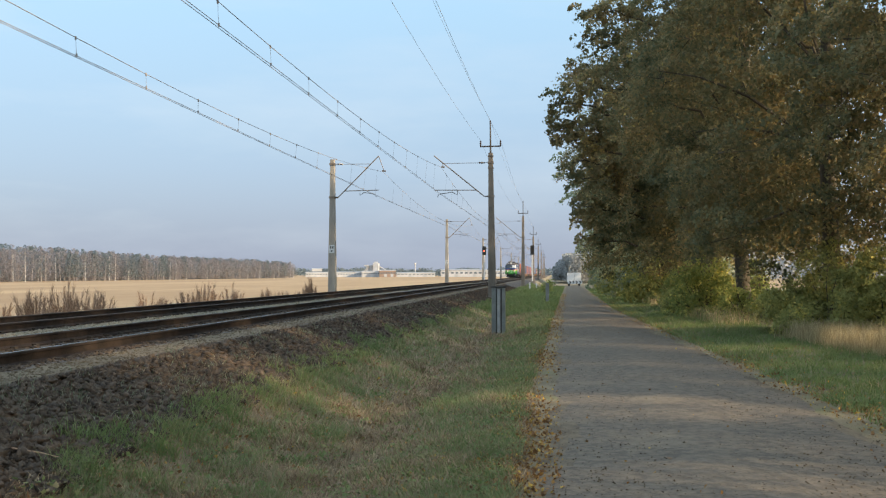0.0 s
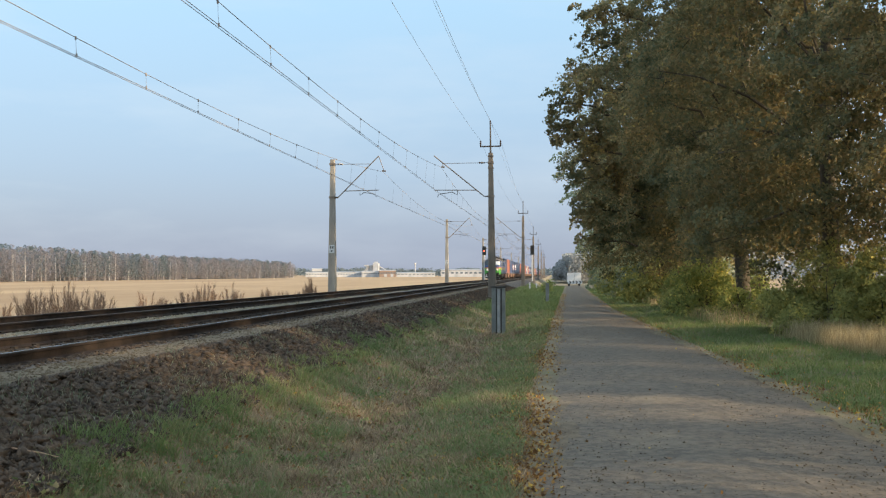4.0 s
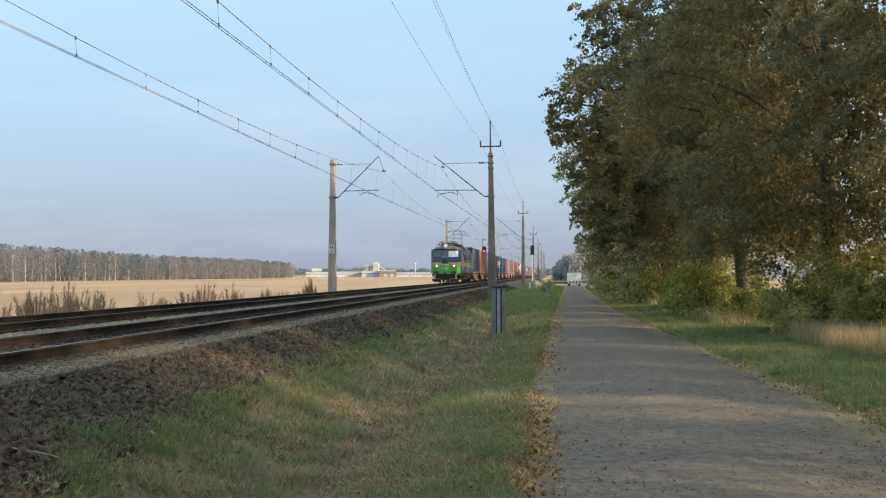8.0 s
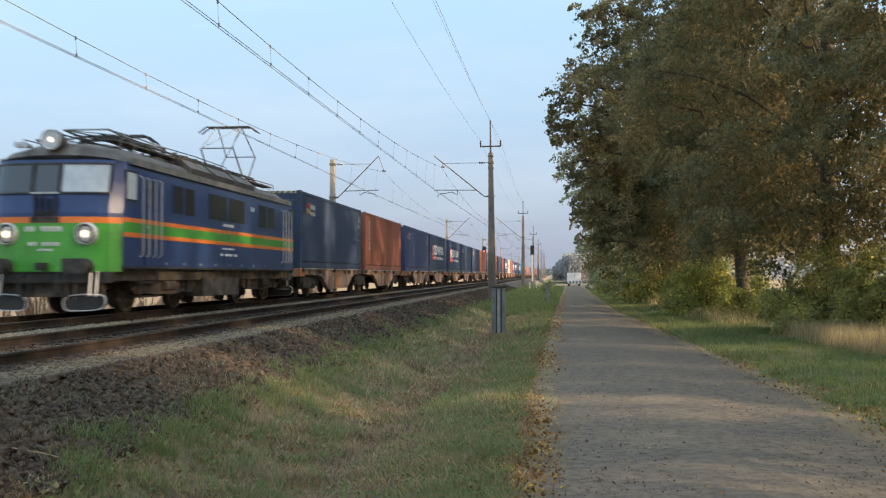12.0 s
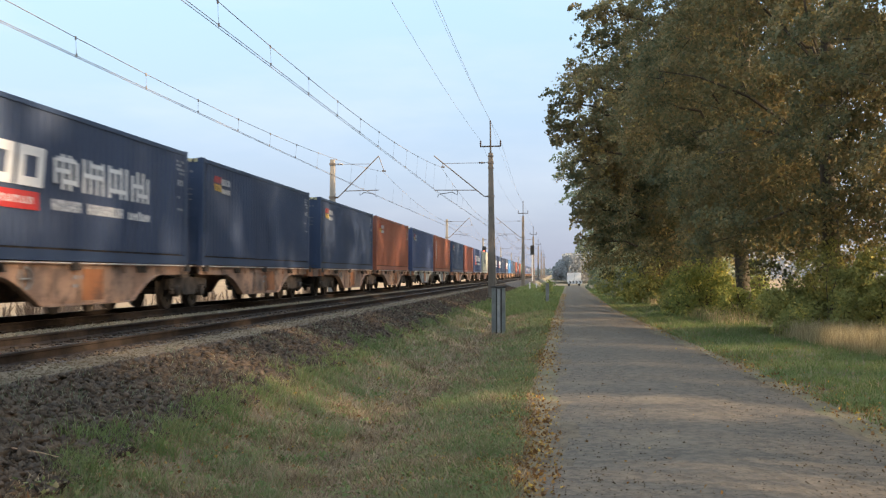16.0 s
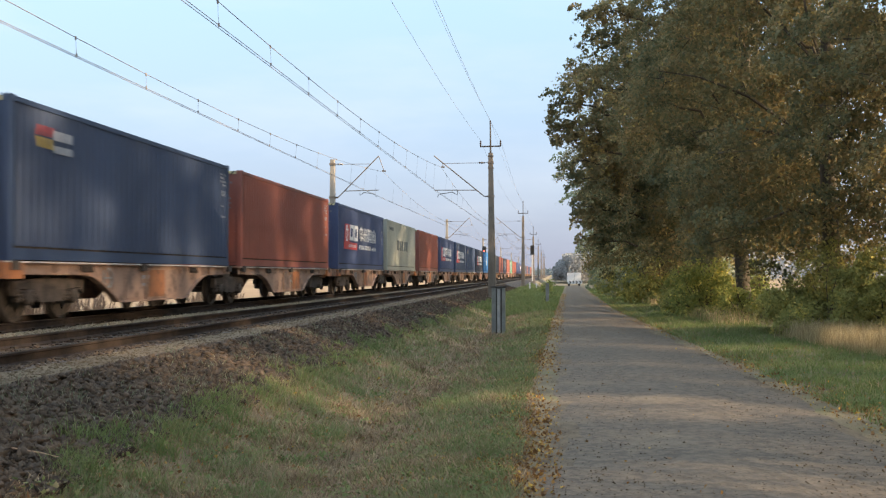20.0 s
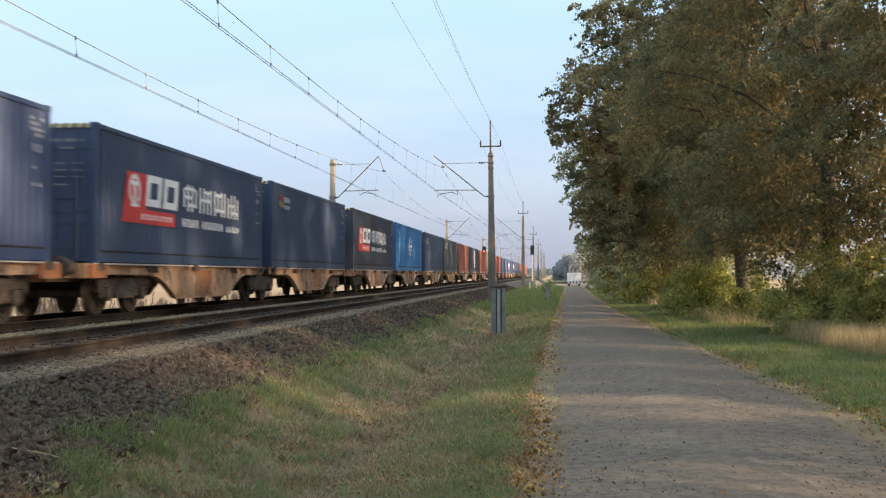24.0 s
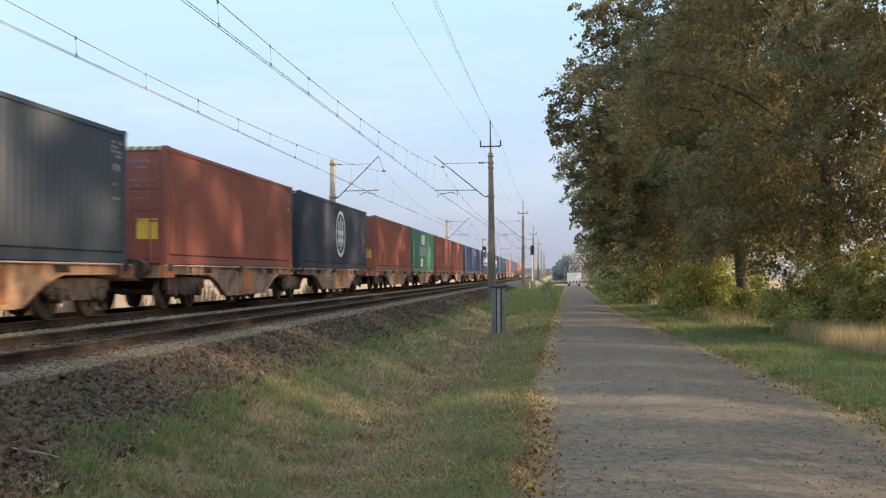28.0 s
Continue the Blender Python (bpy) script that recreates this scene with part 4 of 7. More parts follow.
    for s in (-1, 1):
        part("gutter", Geo().box(s * 1.47 - 0.03, s * 1.47 + 0.03, 0.86, LEN - 0.86, 3.25, 3.40, 0.02), M_LOCO_EAVES, lo, "dusty grey eaves")
    for y0, y1 in ((5.2, 6.9), (7.1, 8.8), (9.0, 10.4)):
        bx = part("roof_hatch", Geo().box(-0.95, 0.95, y0, y1, 3.68, 3.95, 0.05), M_LOCO_ROOF, lo)
        for k in range(9):
            y = y0 + 0.1 + k * (y1 - y0 - 0.2) / 8
            part("rib", Geo().box(-0.97, 0.97, y - 0.02, y + 0.02, 3.70, 3.97), M_LOCO_ROOF, bx)
    for s in (-1, 1):
        part("roof_walkway", Geo().box(s * 0.75 - 0.16, s * 0.75 + 0.16, 1.3, LEN - 1.3, 3.84, 3.88), M_LOCO_ROOF, lo)
        part("bus_bar", Geo().tube([(s * 0.45, 1.6, 4.02), (s * 0.45, 5.0, 4.06), (s * 0.45, 9.8, 4.06)], 0.02), M_DARK, lo)
    for s in (-1, 1):
        part("roof_rail", Geo().tube([(s * 1.12, 1.1, 3.62), (s * 1.12, 1.2, 3.86), (s * 1.12, 4.9, 3.88), (s * 1.12, 5.0, 3.64)], 0.014), M_STEEL, lo)
        part("roof_rail", Geo().tube([(s * 1.12, 9.9, 3.62), (s * 1.12, 10.0, 3.86), (s * 1.12, 13.6, 3.88), (s * 1.12, 13.7, 3.64)], 0.014), M_STEEL, lo)
        for y in (1.9, 2.7, 3.5, 4.3, 10.7, 11.5, 12.3, 13.1):
            part("rail_post", Geo().cyl((s * 1.12, y, 3.60), (s * 1.12, y, 3.88), 0.012, n=6), M_STEEL, lo)
        for y in (5.4, 6.2, 7.0, 7.8, 8.6, 9.4):
            part("roof_insulator", Geo().lathe([(0, 0.05), (0.04, 0.085), (0.08, 0.05), (0.12, 0.085), (0.16, 0.05), (0.2, 0.06)], (s * 0.45, y, 3.94), (0, 0, 1), 10), M_CERAMIC, lo)
        for y0 in (5.0, 7.0, 9.0):
            vent = part("roof_vent", Geo().prism([(s * 1.03, 3.56), (s * 1.33, 3.42), (s * 1.33, 3.60), (s * 1.03, 3.84)], y0, y0 + 1.7, "y"), M_LOCO_ROOF, lo)
            for k in range(8):
                part("louvre", Geo().box(*sorted((s * 1.328, s * 1.345)), y0 + 0.1 + 0.2 * k, y0 + 0.2 + 0.2 * k, 3.44, 3.59), M_DARK, vent)
    for x, z, y0, y1 in ((-0.85, 3.98, 1.3, 5.2), (-0.25, 4.05, 1.6, 5.6), (0.25, 4.0, 1.4, 5.2), (0.85, 3.96, 1.3, 5.0), (0.7, 4.1, 4.6, 10.0), (-0.7, 4.1, 4.6, 10.0)):
        part("roof_pipe", Geo().tube([(x, y0, 3.78), (x, y0 + 0.25, z), (x * 0.9, (y0 + y1) / 2, z + 0.05), (x, y1 - 0.2, z), (x, y1, 3.78)], 0.013), M_DARK, lo)
    part("roof_cable", Geo().tube([(-0.2, 0.9, 3.78), (0.3, 1.5, 3.98), (0.1, 2.2, 4.0), (0.45, 4.4, 4.04)], 0.02), M_DARK, lo)
    for x in (-0.75, -0.6):
        part("horn", Geo().cyl((x, 0.55, 3.62), (x, 0.2, 3.62), 0.03, 0.075, 10), M_HANDRAIL, lo)
    # pantographs: the front one folded, the rear one raised to the wire
    top = CONTACT_Z - RAIL_Z - 0.01
    for yc, up in ((3.6, False), (LEN - 3.2, True)):
        pg = part("pantograph", Geo().box(-0.62, 0.62, yc - 0.75, yc - 0.69, 4.02, 4.08).box(-0.62, 0.62, yc + 0.69, yc + 0.75, 4.02, 4.08).box(-0.62, -0.56, yc - 0.75, yc + 0.75, 4.02, 4.08).box(0.56, 0.62, yc - 0.75, yc + 0.75, 4.02, 4.08), M_DARK, lo, "raised diamond pantograph" if up else "folded diamond pantograph")
        for x in (-0.6, 0.6):
            for y in (-0.7, 0.7):
                part("insulator", Geo().lathe([(0, 0.05), (0.05, 0.08), (0.1, 0.05), (0.15, 0.08), (0.22, 0.05)], (x, yc + y, 3.80), (0, 0, 1), 10), M_CERAMIC, pg)
        zk, zt = (4.06 + (top - 4.06) * 0.48, top) if up else (4.16, 4.26)
        out = 1.25 if up else 1.75
        for d in (-1, 1):
            low = Geo()
            for x in (-0.55, 0.55):
                low.cyl((x, yc + d * 0.35, 4.08), (x * 0.95, yc + d * out, zk), 0.035, 0.025, 6)
            low.cyl((-0.52, yc + d * out, zk), (0.52, yc + d * out, zk), 0.02, n=6)
            part("lower_arm", low, M_GALV, pg)
            upg = Geo()
            for x in (-0.5, 0.5):
                upg.cyl((x, yc + d * out, zk), (x * 0.8, yc + d * 0.12, zt - 0.05), 0.02, n=6)
            upg.cyl((-0.5, yc + d * out, zk), (0.4, yc + d * 0.12, zt - 0.05), 0.012, n=5)
            part("upper_arm", upg, M_GALV, pg)
            part("contact_strip", Geo().tube([(-0.98, yc + d * 0.16, zt - 0.22), (-0.72, yc + d * 0.16, zt - 0.03), (0.72, yc + d * 0.16, zt - 0.03), (0.98, yc + d * 0.16, zt - 0.22)], 0.025), M_DARK, pg)
    # sides: doors, windows, handrails, vents, markings
    for s in (-1, 1):
        def sx(o):
            return s * (HALF + o)
        def plate(y0, y1, z0, z1, o0, o1, c=0.0):
            return Geo().box(*sorted((sx(o0), sx(o1))), y0, y1, z0, z1, c)
        for y0, y1 in ((0.62, 1.22), (LEN - 1.1, LEN - 0.6)):
            w = part("cab_side_window", plate(y0, y1, 2.45, 3.12, -0.02, 0.012, 0.02), M_BLACK, lo)
            part("pane", plate(y0 + 0.05, y1 - 0.05, 2.5, 3.07, 0.0, 0.016), M_BLIND if y0 < 3 else M_GLASS, w)
        for y0, y1 in ((1.66, 2.26), (LEN - 1.86, LEN - 1.26)):
            d = part("cab_door", plate(y0, y1, 1.08, 3.12, -0.02, 0.008, 0.01), M_LOCO_BLUE, lo)
            for z0, z1, m in ((2.00, 2.10, M_LOCO_ORANGE), (1.78, 2.00, M_LOCO_GREEN), (1.68, 1.78, M_LOCO_ORANGE)):
                part("stripe", plate(y0, y1, z0, z1, 0.008, 0.011), m, d)
            part("door_pane", plate(y0 + 0.12, y1 - 0.12, 2.45, 2.98, 0.0, 0.012), M_GLASS, d)
            part("handle", plate(y0 + 0.08, y0 + 0.2, 1.92, 1.96, 0.008, 0.05), M_HANDRAIL, d)
            for o in (-0.54, -0.19, 0.19, 0.54):
                yy = (y0 + y1) / 2 + o
                part("handrail", Geo().tube([(sx(0.0), yy, 3.04), (sx(0.07), yy, 3.0), (sx(0.07), yy, 1.32), (sx(0.0), yy, 1.26)], 0.019), M_HANDRAIL, lo)
            for y in (y0 - 0.2, y1 + 0.2):
                part("step_post", Geo().tube([(sx(-0.02), y, 1.0), (sx(-0.02), y, 0.36)], 0.02), M_DARK, lo)
            for z in (0.36, 0.68):
                part("step", plate(y0 - 0.14, y1 + 0.14, z, z + 0.03, -0.28, 0.0), M_DARK, lo)
        for y0, y1 in ((3.35, 4.1), (4.16, 4.9), (6.0, 7.55), (7.65, 9.2), (10.7, 11.55), (11.65, 12.5)):
            w = part("side_window", plate(y0, y1, 2.30, 3.06, -0.02, 0.012, 0.02), M_LOCO_BLUE, lo)
            part("pane", plate(y0 + 0.05, y1 - 0.05, 2.35, 3.01, 0.0, 0.016), M_SIDE_GLASS, w)
            for k in range(3):
                yb = y0 + (y1 - y0) * (k + 1) / 4
                part("window_bar", plate(yb - 0.012, yb + 0.012, 2.35, 3.01, 0.012, 0.022), M_DARK, w)
        for y in (9.8, 10.05):
            part("lamp_plate", plate(y, y + 0.1, 2.78, 2.90, 0.0, 0.02), M_MARK, lo)
        for y0, y1, z0, z1 in ((7.2, 7.6, 2.20, 2.28), (7.65, 8.15, 2.20, 2.28), (7.1, 8.2, 1.56, 1.61), (7.0, 7.2, 1.38, 1.45), (7.4, 8.0, 1.38, 1.45), (8.2, 8.5, 1.38, 1.45)):
            part("mark", plate(y0, y1, z0, z1, 0.0, 0.007), M_MARK, lo)
        part("sill_line", plate(0.45, LEN - 0.45, 1.00, 1.05, -0.01, 0.012), M_DARK, lo)
        for k in range(8):
            y = 2.9 + k * 1.2
            part("jack_pad", plate(y, y + 0.12, 1.10, 1.16, 0, 0.012), M_MARK_DIM, lo)
    # below the floor
    part("underframe", Geo().box(-1.30, 1.30, 0.5, LEN - 0.5, 0.74, 1.02, 0.02), M_LOCO_GREY, lo)
    part("battery_box", Geo().box(-1.36, 1.36, 5.9, 9.0, 0.30, 0.80, 0.05), M_LOCO_GREY, lo)
    for y in (5.5, 9.25):
        part("air_tank", Geo().lathe([(0, 0.05), (0.05, 0.2), (2.1, 0.2), (2.15, 0.05)], (-1.07, y, 0.65), (1, 0, 0), 16), M_LOCO_GREY, lo, smooth=True)
    for yc in (3.75, LEN - 3.45):
        bg = Geo()
        for s in (-1, 1):
            bg.prism([(yc - 2.1, 0.55), (yc - 1.75, 0.42), (yc - 1.2, 0.45), (yc - 0.6, 0.40), (yc + 0.6, 0.40), (yc + 1.2, 0.45), (yc + 1.75, 0.42), (yc + 2.1, 0.55), (yc + 2.1, 0.80), (yc - 2.1, 0.80)], s * 1.02, s * 1.16)
        bg.box(-1.0, 1.0, yc - 0.3, yc + 0.3, 0.45, 0.86)
        bo = part("bogie", bg, M_BOGIE, lo)
        for d in (-1.525, 1.525):
            wheelset(bo, yc + d, 0.625)
            for s in (-1, 1):
                part("axle_box", Geo().box(s * 1.1 - 0.12, s * 1.1 + 0.12, yc + d - 0.2, yc + d + 0.2, 0.44, 0.80, 0.04), M_BOGIE, bo)
                for e in (-0.42, 0.42):
                    part("spring", Geo().lathe([(0, 0.09), (0.06, 0.11), (0.08, 0.08), (0.14, 0.11), (0.16, 0.08), (0.22, 0.11), (0.30, 0.09)], (s * 1.12, yc + d + e, 0.54), (0, 0, 1), 10), M_BOGIE, bo)
        for s in (-1, 1):
            part("brake_cylinder", Geo().cyl((s * 1.2, yc - 0.35, 0.62), (s * 1.2, yc + 0.35, 0.62), 0.13, n=12), M_BOGIE, bo)
            part("sand_pipe", Geo().tube([(s * 1.0, yc - 2.05, 0.8), (s * 0.85, yc - 2.2, 0.3)], 0.03), M_BOGIE, bo)
    TRAIN.append((lo, -NOSE))
    return lo


build_loco()

# --- container wagons: two platforms on three bogies; y = 0 at the front of the first container ---
DECK = 1.115


def build_bogie(parent, yc):
    g = Geo()
    for s in (-1, 1):
        g.prism([(yc - 1.35, 0.50), (yc - 1.15, 0.62), (yc - 0.66, 0.60), (yc - 0.45, 0.36), (yc + 0.45, 0.36), (yc + 0.66, 0.60), (yc + 1.15, 0.62), (yc + 1.35, 0.50), (yc + 1.35, 0.76), (yc + 0.6, 0.80), (yc - 0.6, 0.80), (yc - 1.35, 0.76)], s * 0.93, s * 1.06)
    g.box(-0.95, 0.95, yc - 0.28, yc + 0.28, 0.45, 0.90, 0.04)
    bo = part("bogie", g, M_BOGIE, parent)
    for d in (-0.9, 0.9):
        wheelset(bo, yc + d, 0.46)
        for s in (-1, 1):
            part("axle_box", Geo().lathe([(0, 0.15), (0.16, 0.15), (0.19, 0.10)], (s * 0.94, yc + d, 0.46), (s, 0, 0), 12), M_BOGIE, bo)
            for e in (-0.24, 0.24):
                part("spring", Geo().lathe([(0, 0.075), (0.05, 0.09), (0.07, 0.07), (0.12, 0.09), (0.14, 0.07), (0.2, 0.09), (0.22, 0.07)], (s * 1.0, yc + d + e, 0.38), (0, 0, 1), 8), M_BOGIE, bo)
    return bo


def side_sill(L, lead, tail):
    """Outline (y, z) of the fish-bellied side girder of one platform."""
    def arch(y0, y1, n=6):
        return [(y0 + (y1 - y0) * k / n, 0.86 - 0.56 * (k / n) ** 1.5) for k in range(n + 1)]
    left, right = 3.0 if lead else 2.0, L - (3.0 if tail else 2.0)
    low = arch(left, left + 1.5) + [(left + 1.8, 0.28), (right - 1.8, 0.28)] + [(2 * (L / 2) - y + (right + left - L), z) for y, z in arch(left, left + 1.5)][::-1]
    return [(-0.35 if lead else -0.15, 0.88)] + low + [(L + (0.35 if tail else 0.15), 0.88), (L + (0.35 if tail else 0.15), DECK - 0.02), (-0.35 if lead else -0.15, DECK - 0.02)]


def build_wagon(L1, L2, gap, material, label):
    w = thing("container_wagon", (0, 0, 0), label, "freight wagon", "container wagons of the train")
    end = L1 + gap + L2
    for y0, L, lead in ((0, L1, True), (L1 + gap, L2, False)):
        fr = Geo().box(-0.32, 0.32, y0 - 0.3, y0 + L + 0.3, 0.72, 1.08)
        for k in range(7):
            y = y0 + 0.5 + k * (L - 1) / 6
            fr.box(-1.15, 1.15, y - 0.09, y + 0.09, 0.90, 1.10)
        pf = part("platform_frame", fr, material, w)
        for s in (-1, 1):
            part("side_girder", Geo().prism([(y + y0, z) for y, z in side_sill(L, lead, not lead)], s * 1.14, s * 1.20), material, pf)
            part("top_flange", Geo().box(*sorted((s * 1.06, s * 1.26)), y0 - 0.2, y0 + L + 0.2, DECK - 0.045, DECK - 0.002, 0.005), material, pf)
            low = side_sill(L, lead, not lead)[1:-3]
            part("bottom_flange", Geo().prism([(y + y0, z - 0.012) for y, z in low] + [(y + y0, z + 0.018) for y, z in reversed(low)], s * 1.10, s * 1.265), M_BOGIE if material is M_WAGON_GREY else material, pf)
            # thin pale strip: sunlight on the flange's edge, put in as colour
            part("flange_edge", Geo().box(*sorted((s * 1.26, s * 1.268)), y0 - 0.2, y0 + L + 0.2, DECK - 0.030, DECK - 0.006), M_EDGE_HIGHLIGHT, pf, "pale strip painted as the sunlit upper edge")
            ends = ((-0.34, 0.42),) if lead else ((L - 0.42, L + 0.34),)
            for u0, u1 in ends:
                part("end_block", Geo().box(*sorted((s * 1.12, s * 1.275)), y0 + u0, y0 + u1, 0.80, DECK - 0.035, 0.015), M_WAGON_ORANGE, pf, "brighter orange end block")
            for u in (L / 2 - 1.15, L / 2 + 0.2):
                part("side_plate", Geo().box(*sorted((s * 1.20, s * 1.215)), y0 + u, y0 + u + 0.95, 0.36, 0.98, 0.01), M_WAGON_ORANGE if u > L / 2 else material, pf)
            for u in (2.75, L - 3.25):
                g = Geo()
                for k in range(4):
                    y = y0 + u + 0.14 * k
                    g.prism([(y, DECK - 0.05), (y + 0.05, DECK - 0.05), (y + 0.13, DECK - 0.20), (y + 0.08, DECK - 0.20)], s * 1.20, s * 1.255)
                part("lashing_rack", g, M_BOGIE, pf)
            for u in (L / 2 - 0.75, L / 2 + 0.75):
                part("brake_hanger", Geo().prism([(y0 + u - 0.26, 0.30), (y0 + u + 0.26, 0.30), (y0 + u + 0.12, 0.12), (y0 + u - 0.12, 0.12)], s * 1.02, s * 1.10), M_BOGIE, pf)
            for u in (0.35, 1.7, 3.9, L / 2, L - 3.9, L - 1.7, L - 0.35):
                part("stiffener", Geo().box(*sorted((s * 1.20, s * 1.245)), y0 + u - 0.035, y0 + u + 0.035, 0.90 if u < 4.4 or u > L - 4.4 else 0.31, DECK - 0.045), material, pf)
            for u in (0.12, 5.85, L - 0.12):
                part("twist_lock", Geo().box(*sorted((s * 1.10, s * 1.30)), y0 + u - 0.14, y0 + u + 0.14, DECK - 0.16, DECK - 0.003, 0.02), M_BOGIE, pf)
            for u0, u1, z0, z1 in ((5.1, 5.7, 0.78, 0.86), (5.9, 6.6, 0.78, 0.86), (5.1, 6.2, 0.62, 0.68)):
                part("mark", Geo().box(*sorted((s * 1.20, s * 1.204)), y0 + u0, y0 + u1, z0, z1), M_MARK_DIM, pf)
    part("articulation", Geo().box(-0.8, 0.8, L1 - 0.1, L1 + gap + 0.1, 0.80, 1.02, 0.04), M_BOGIE, w)
    for d in (-1, 1):
        part("end_plate", Geo().box(*sorted((d * 0.0 - 1.2, 1.2)), *((-0.40, -0.30) if d < 0 else (end + 0.30, end + 0.40)), 0.80, DECK - 0.01, 0.02), material, w)
        y, sg = (-0.40, -1) if d < 0 else (end + 0.40, 1)
        for x in (-0.875, 0.875):
            part("buffer", Geo().lathe([(0, 0.14), (0.06, 0.14), (0.07, 0.10), (0.46, 0.09), (0.47, 0.22), (0.55, 0.21)], (x, y, 1.02), (0, sg, 0), 14), M_BOGIE, w, smooth=True)
        part("coupling", Geo().box(-0.05, 0.05, *sorted((y, y + sg * 0.55)), 0.90, 1.02, 0.02), M_BOGIE, w)
    part("hand_wheel", Geo().ring((1.205, 4.0, 0.80), 0.22, 0.18, 0.03, 16).box(1.205, 1.235, 3.80, 4.20, 0.785, 0.815), M_GALV, w)
    for yc in (1.85, L1 + gap / 2, end - 1.85):
        build_bogie(w, yc)
    return w


# --- containers ---
CW, CH = 1.219, 2.896


def build_container(colour, L, label):
    m = PAINTS[colour]
    c = thing("shipping_container", (0, 0, 0), label, "shipping container", "containers on the train")
    pitch = 0.28
    n = int((L - 0.36) / pitch)
    y0 = (L - n * pitch) / 2
    for s in (-1, 1):
        v, f = [], []
        for k in range(n):
            for u, dpt in ((0.0, 0.010), (0.07, 0.046), (0.14, 0.046), (0.21, 0.010)):
                y = y0 + k * pitch + u * pitch / 0.28
                v += [(s * (CW - dpt), y, 0.262), (s * (CW - dpt), y, CH - 0.10)]
        v += [(s * (CW - 0.010), y0 + n * pitch, 0.262), (s * (CW - 0.010), y0 + n * pitch, CH - 0.10)]
        v2 = [(x - s * 0.03, y, z) for x, y, z in v]
        q = len(v)
        f = [(i, i + 2, i + 3, i + 1) for i in range(0, q - 2, 2)]
        f2 = [(i + q + 1, i + q + 3, i + q + 2, i + q) for i in range(0, q - 2, 2)]
        part("side_panel", Geo().add(v + v2, f + f2), m, c)
        part("top_rail", Geo().box(*sorted((s * (CW - 0.06), s * CW)), 0.15, L - 0.15, CH - 0.11, CH - 0.02, 0.008), m, c)
        part("bottom_rail", Geo().box(*sorted((s * (CW - 0.06), s * (CW - 0.002))), 0.15, L - 0.15, 0.02, 0.225, 0.008), m, c)
        for y in (0.0, L - 0.178):
            part("corner_post", Geo().box(*sorted((s * (CW - 0.14), s * (CW - 0.001))), y + 0.004, y + 0.16, 0.11, CH - 0.11, 0.008), m, c)
            for z in (0.0, CH - 0.118):
                part("corner_casting", Geo().box(*sorted((s * (CW - 0.162), s * (CW + 0.003)) ), y - 0.002, y + 0.178, z, z + 0.118, 0.01), m, c)
    part("roof_panel", Geo().box(-CW + 0.05, CW - 0.05, 0.1, L - 0.1, CH - 0.07, CH - 0.03), m, c)
    rb = Geo()
    for k in range(int(L / 0.42)):
        y = 0.3 + 0.42 * k
        rb.box(-CW + 0.12, CW - 0.12, y, y + 0.2, CH - 0.03, CH - 0.012)
    part("roof_ribs", rb, m, c)
    part("floor", Geo().box(-CW + 0.07, CW - 0.07, 0.1, L - 0.1, 0.05, 0.30), M_BOGIE, c)
    part("end_wall", Geo().box(-CW + 0.12, CW - 0.12, L - 0.08, L - 0.04, 0.1, CH - 0.1), m, c)
    for z in (0.03, CH - 0.11):
        part("door_header" if z > 1 else "door_sill", Geo().box(-CW + 0.14, CW - 0.14, 0.01, 0.10, z, z + 0.09, 0.01), m, c)
    for s in (-1, 1):
        d = part("door", Geo().box(*sorted((s * 0.012, s * 1.07)), 0.03, 0.075, 0.13, CH - 0.12, 0.01), m, c)
        for k in range(5):
            z = 0.28 + 0.52 * k
            part("door_rib", Geo().box(*sorted((s * 0.06, s * 1.02)), 0.018, 0.032, z, z + 0.30, 0.006), m, d)
        for x in (0.28, 0.80):
            part("lock_rod", Geo().cyl((s * x, 0.006, 0.08), (s * x, 0.006, CH - 0.08), 0.018, n=6), m, d)
            part("lock_handle", Geo().box(*sorted((s * (x - 0.05), s * (x + 0.22))), -0.012, 0.0, 1.05, 1.09), m, d)
    g = Geo()
    for x0, x1, z0, z1 in ((0.20, 0.46, 2.50, 2.56), (0.50, 0.80, 2.50, 2.56), (0.86, 0.92, 2.50, 2.56), (0.42, 0.72, 2.34, 2.39), (0.26, 0.56, 2.04, 2.07), (0.70, 0.90, 2.04, 2.07), (0.26, 0.56, 1.90, 1.93), (0.70, 0.90, 1.90, 1.93), (0.26, 0.56, 1.76, 1.79), (0.70, 0.90, 1.76, 1.79), (0.26, 0.6, 1.60, 1.63)):
        g.box(x0, x1, 0.012, 0.017, z0, z1)
    tagged(part("door_lettering", g, M_MARK_FAINT, c), kind="stuff")
    hz = part("height_warning_strip", Geo().box(-1.05, 1.05, 0.003, 0.010, CH - 0.108, CH - 0.020), M_WARNING, c, "pale yellow and black striped warning strip")
    g = Geo()
    for k in range(10):
        x = -1.02 + 0.21 * k
        g.prism([(x, CH - 0.108), (x + 0.07, CH - 0.108), (x + 0.15, CH - 0.020), (x + 0.08, CH - 0.020)], -0.001, 0.003, "y")
    part("stripe", g, M_BLACK, hz)
    # code at the top of the tail end of the long side
    g = Geo()
    for k, z in enumerate((2.56, 2.46, 2.36, 2.26, 1.98, 1.66, 1.36)):
        hgt = 0.15 if k == 4 else 0.06
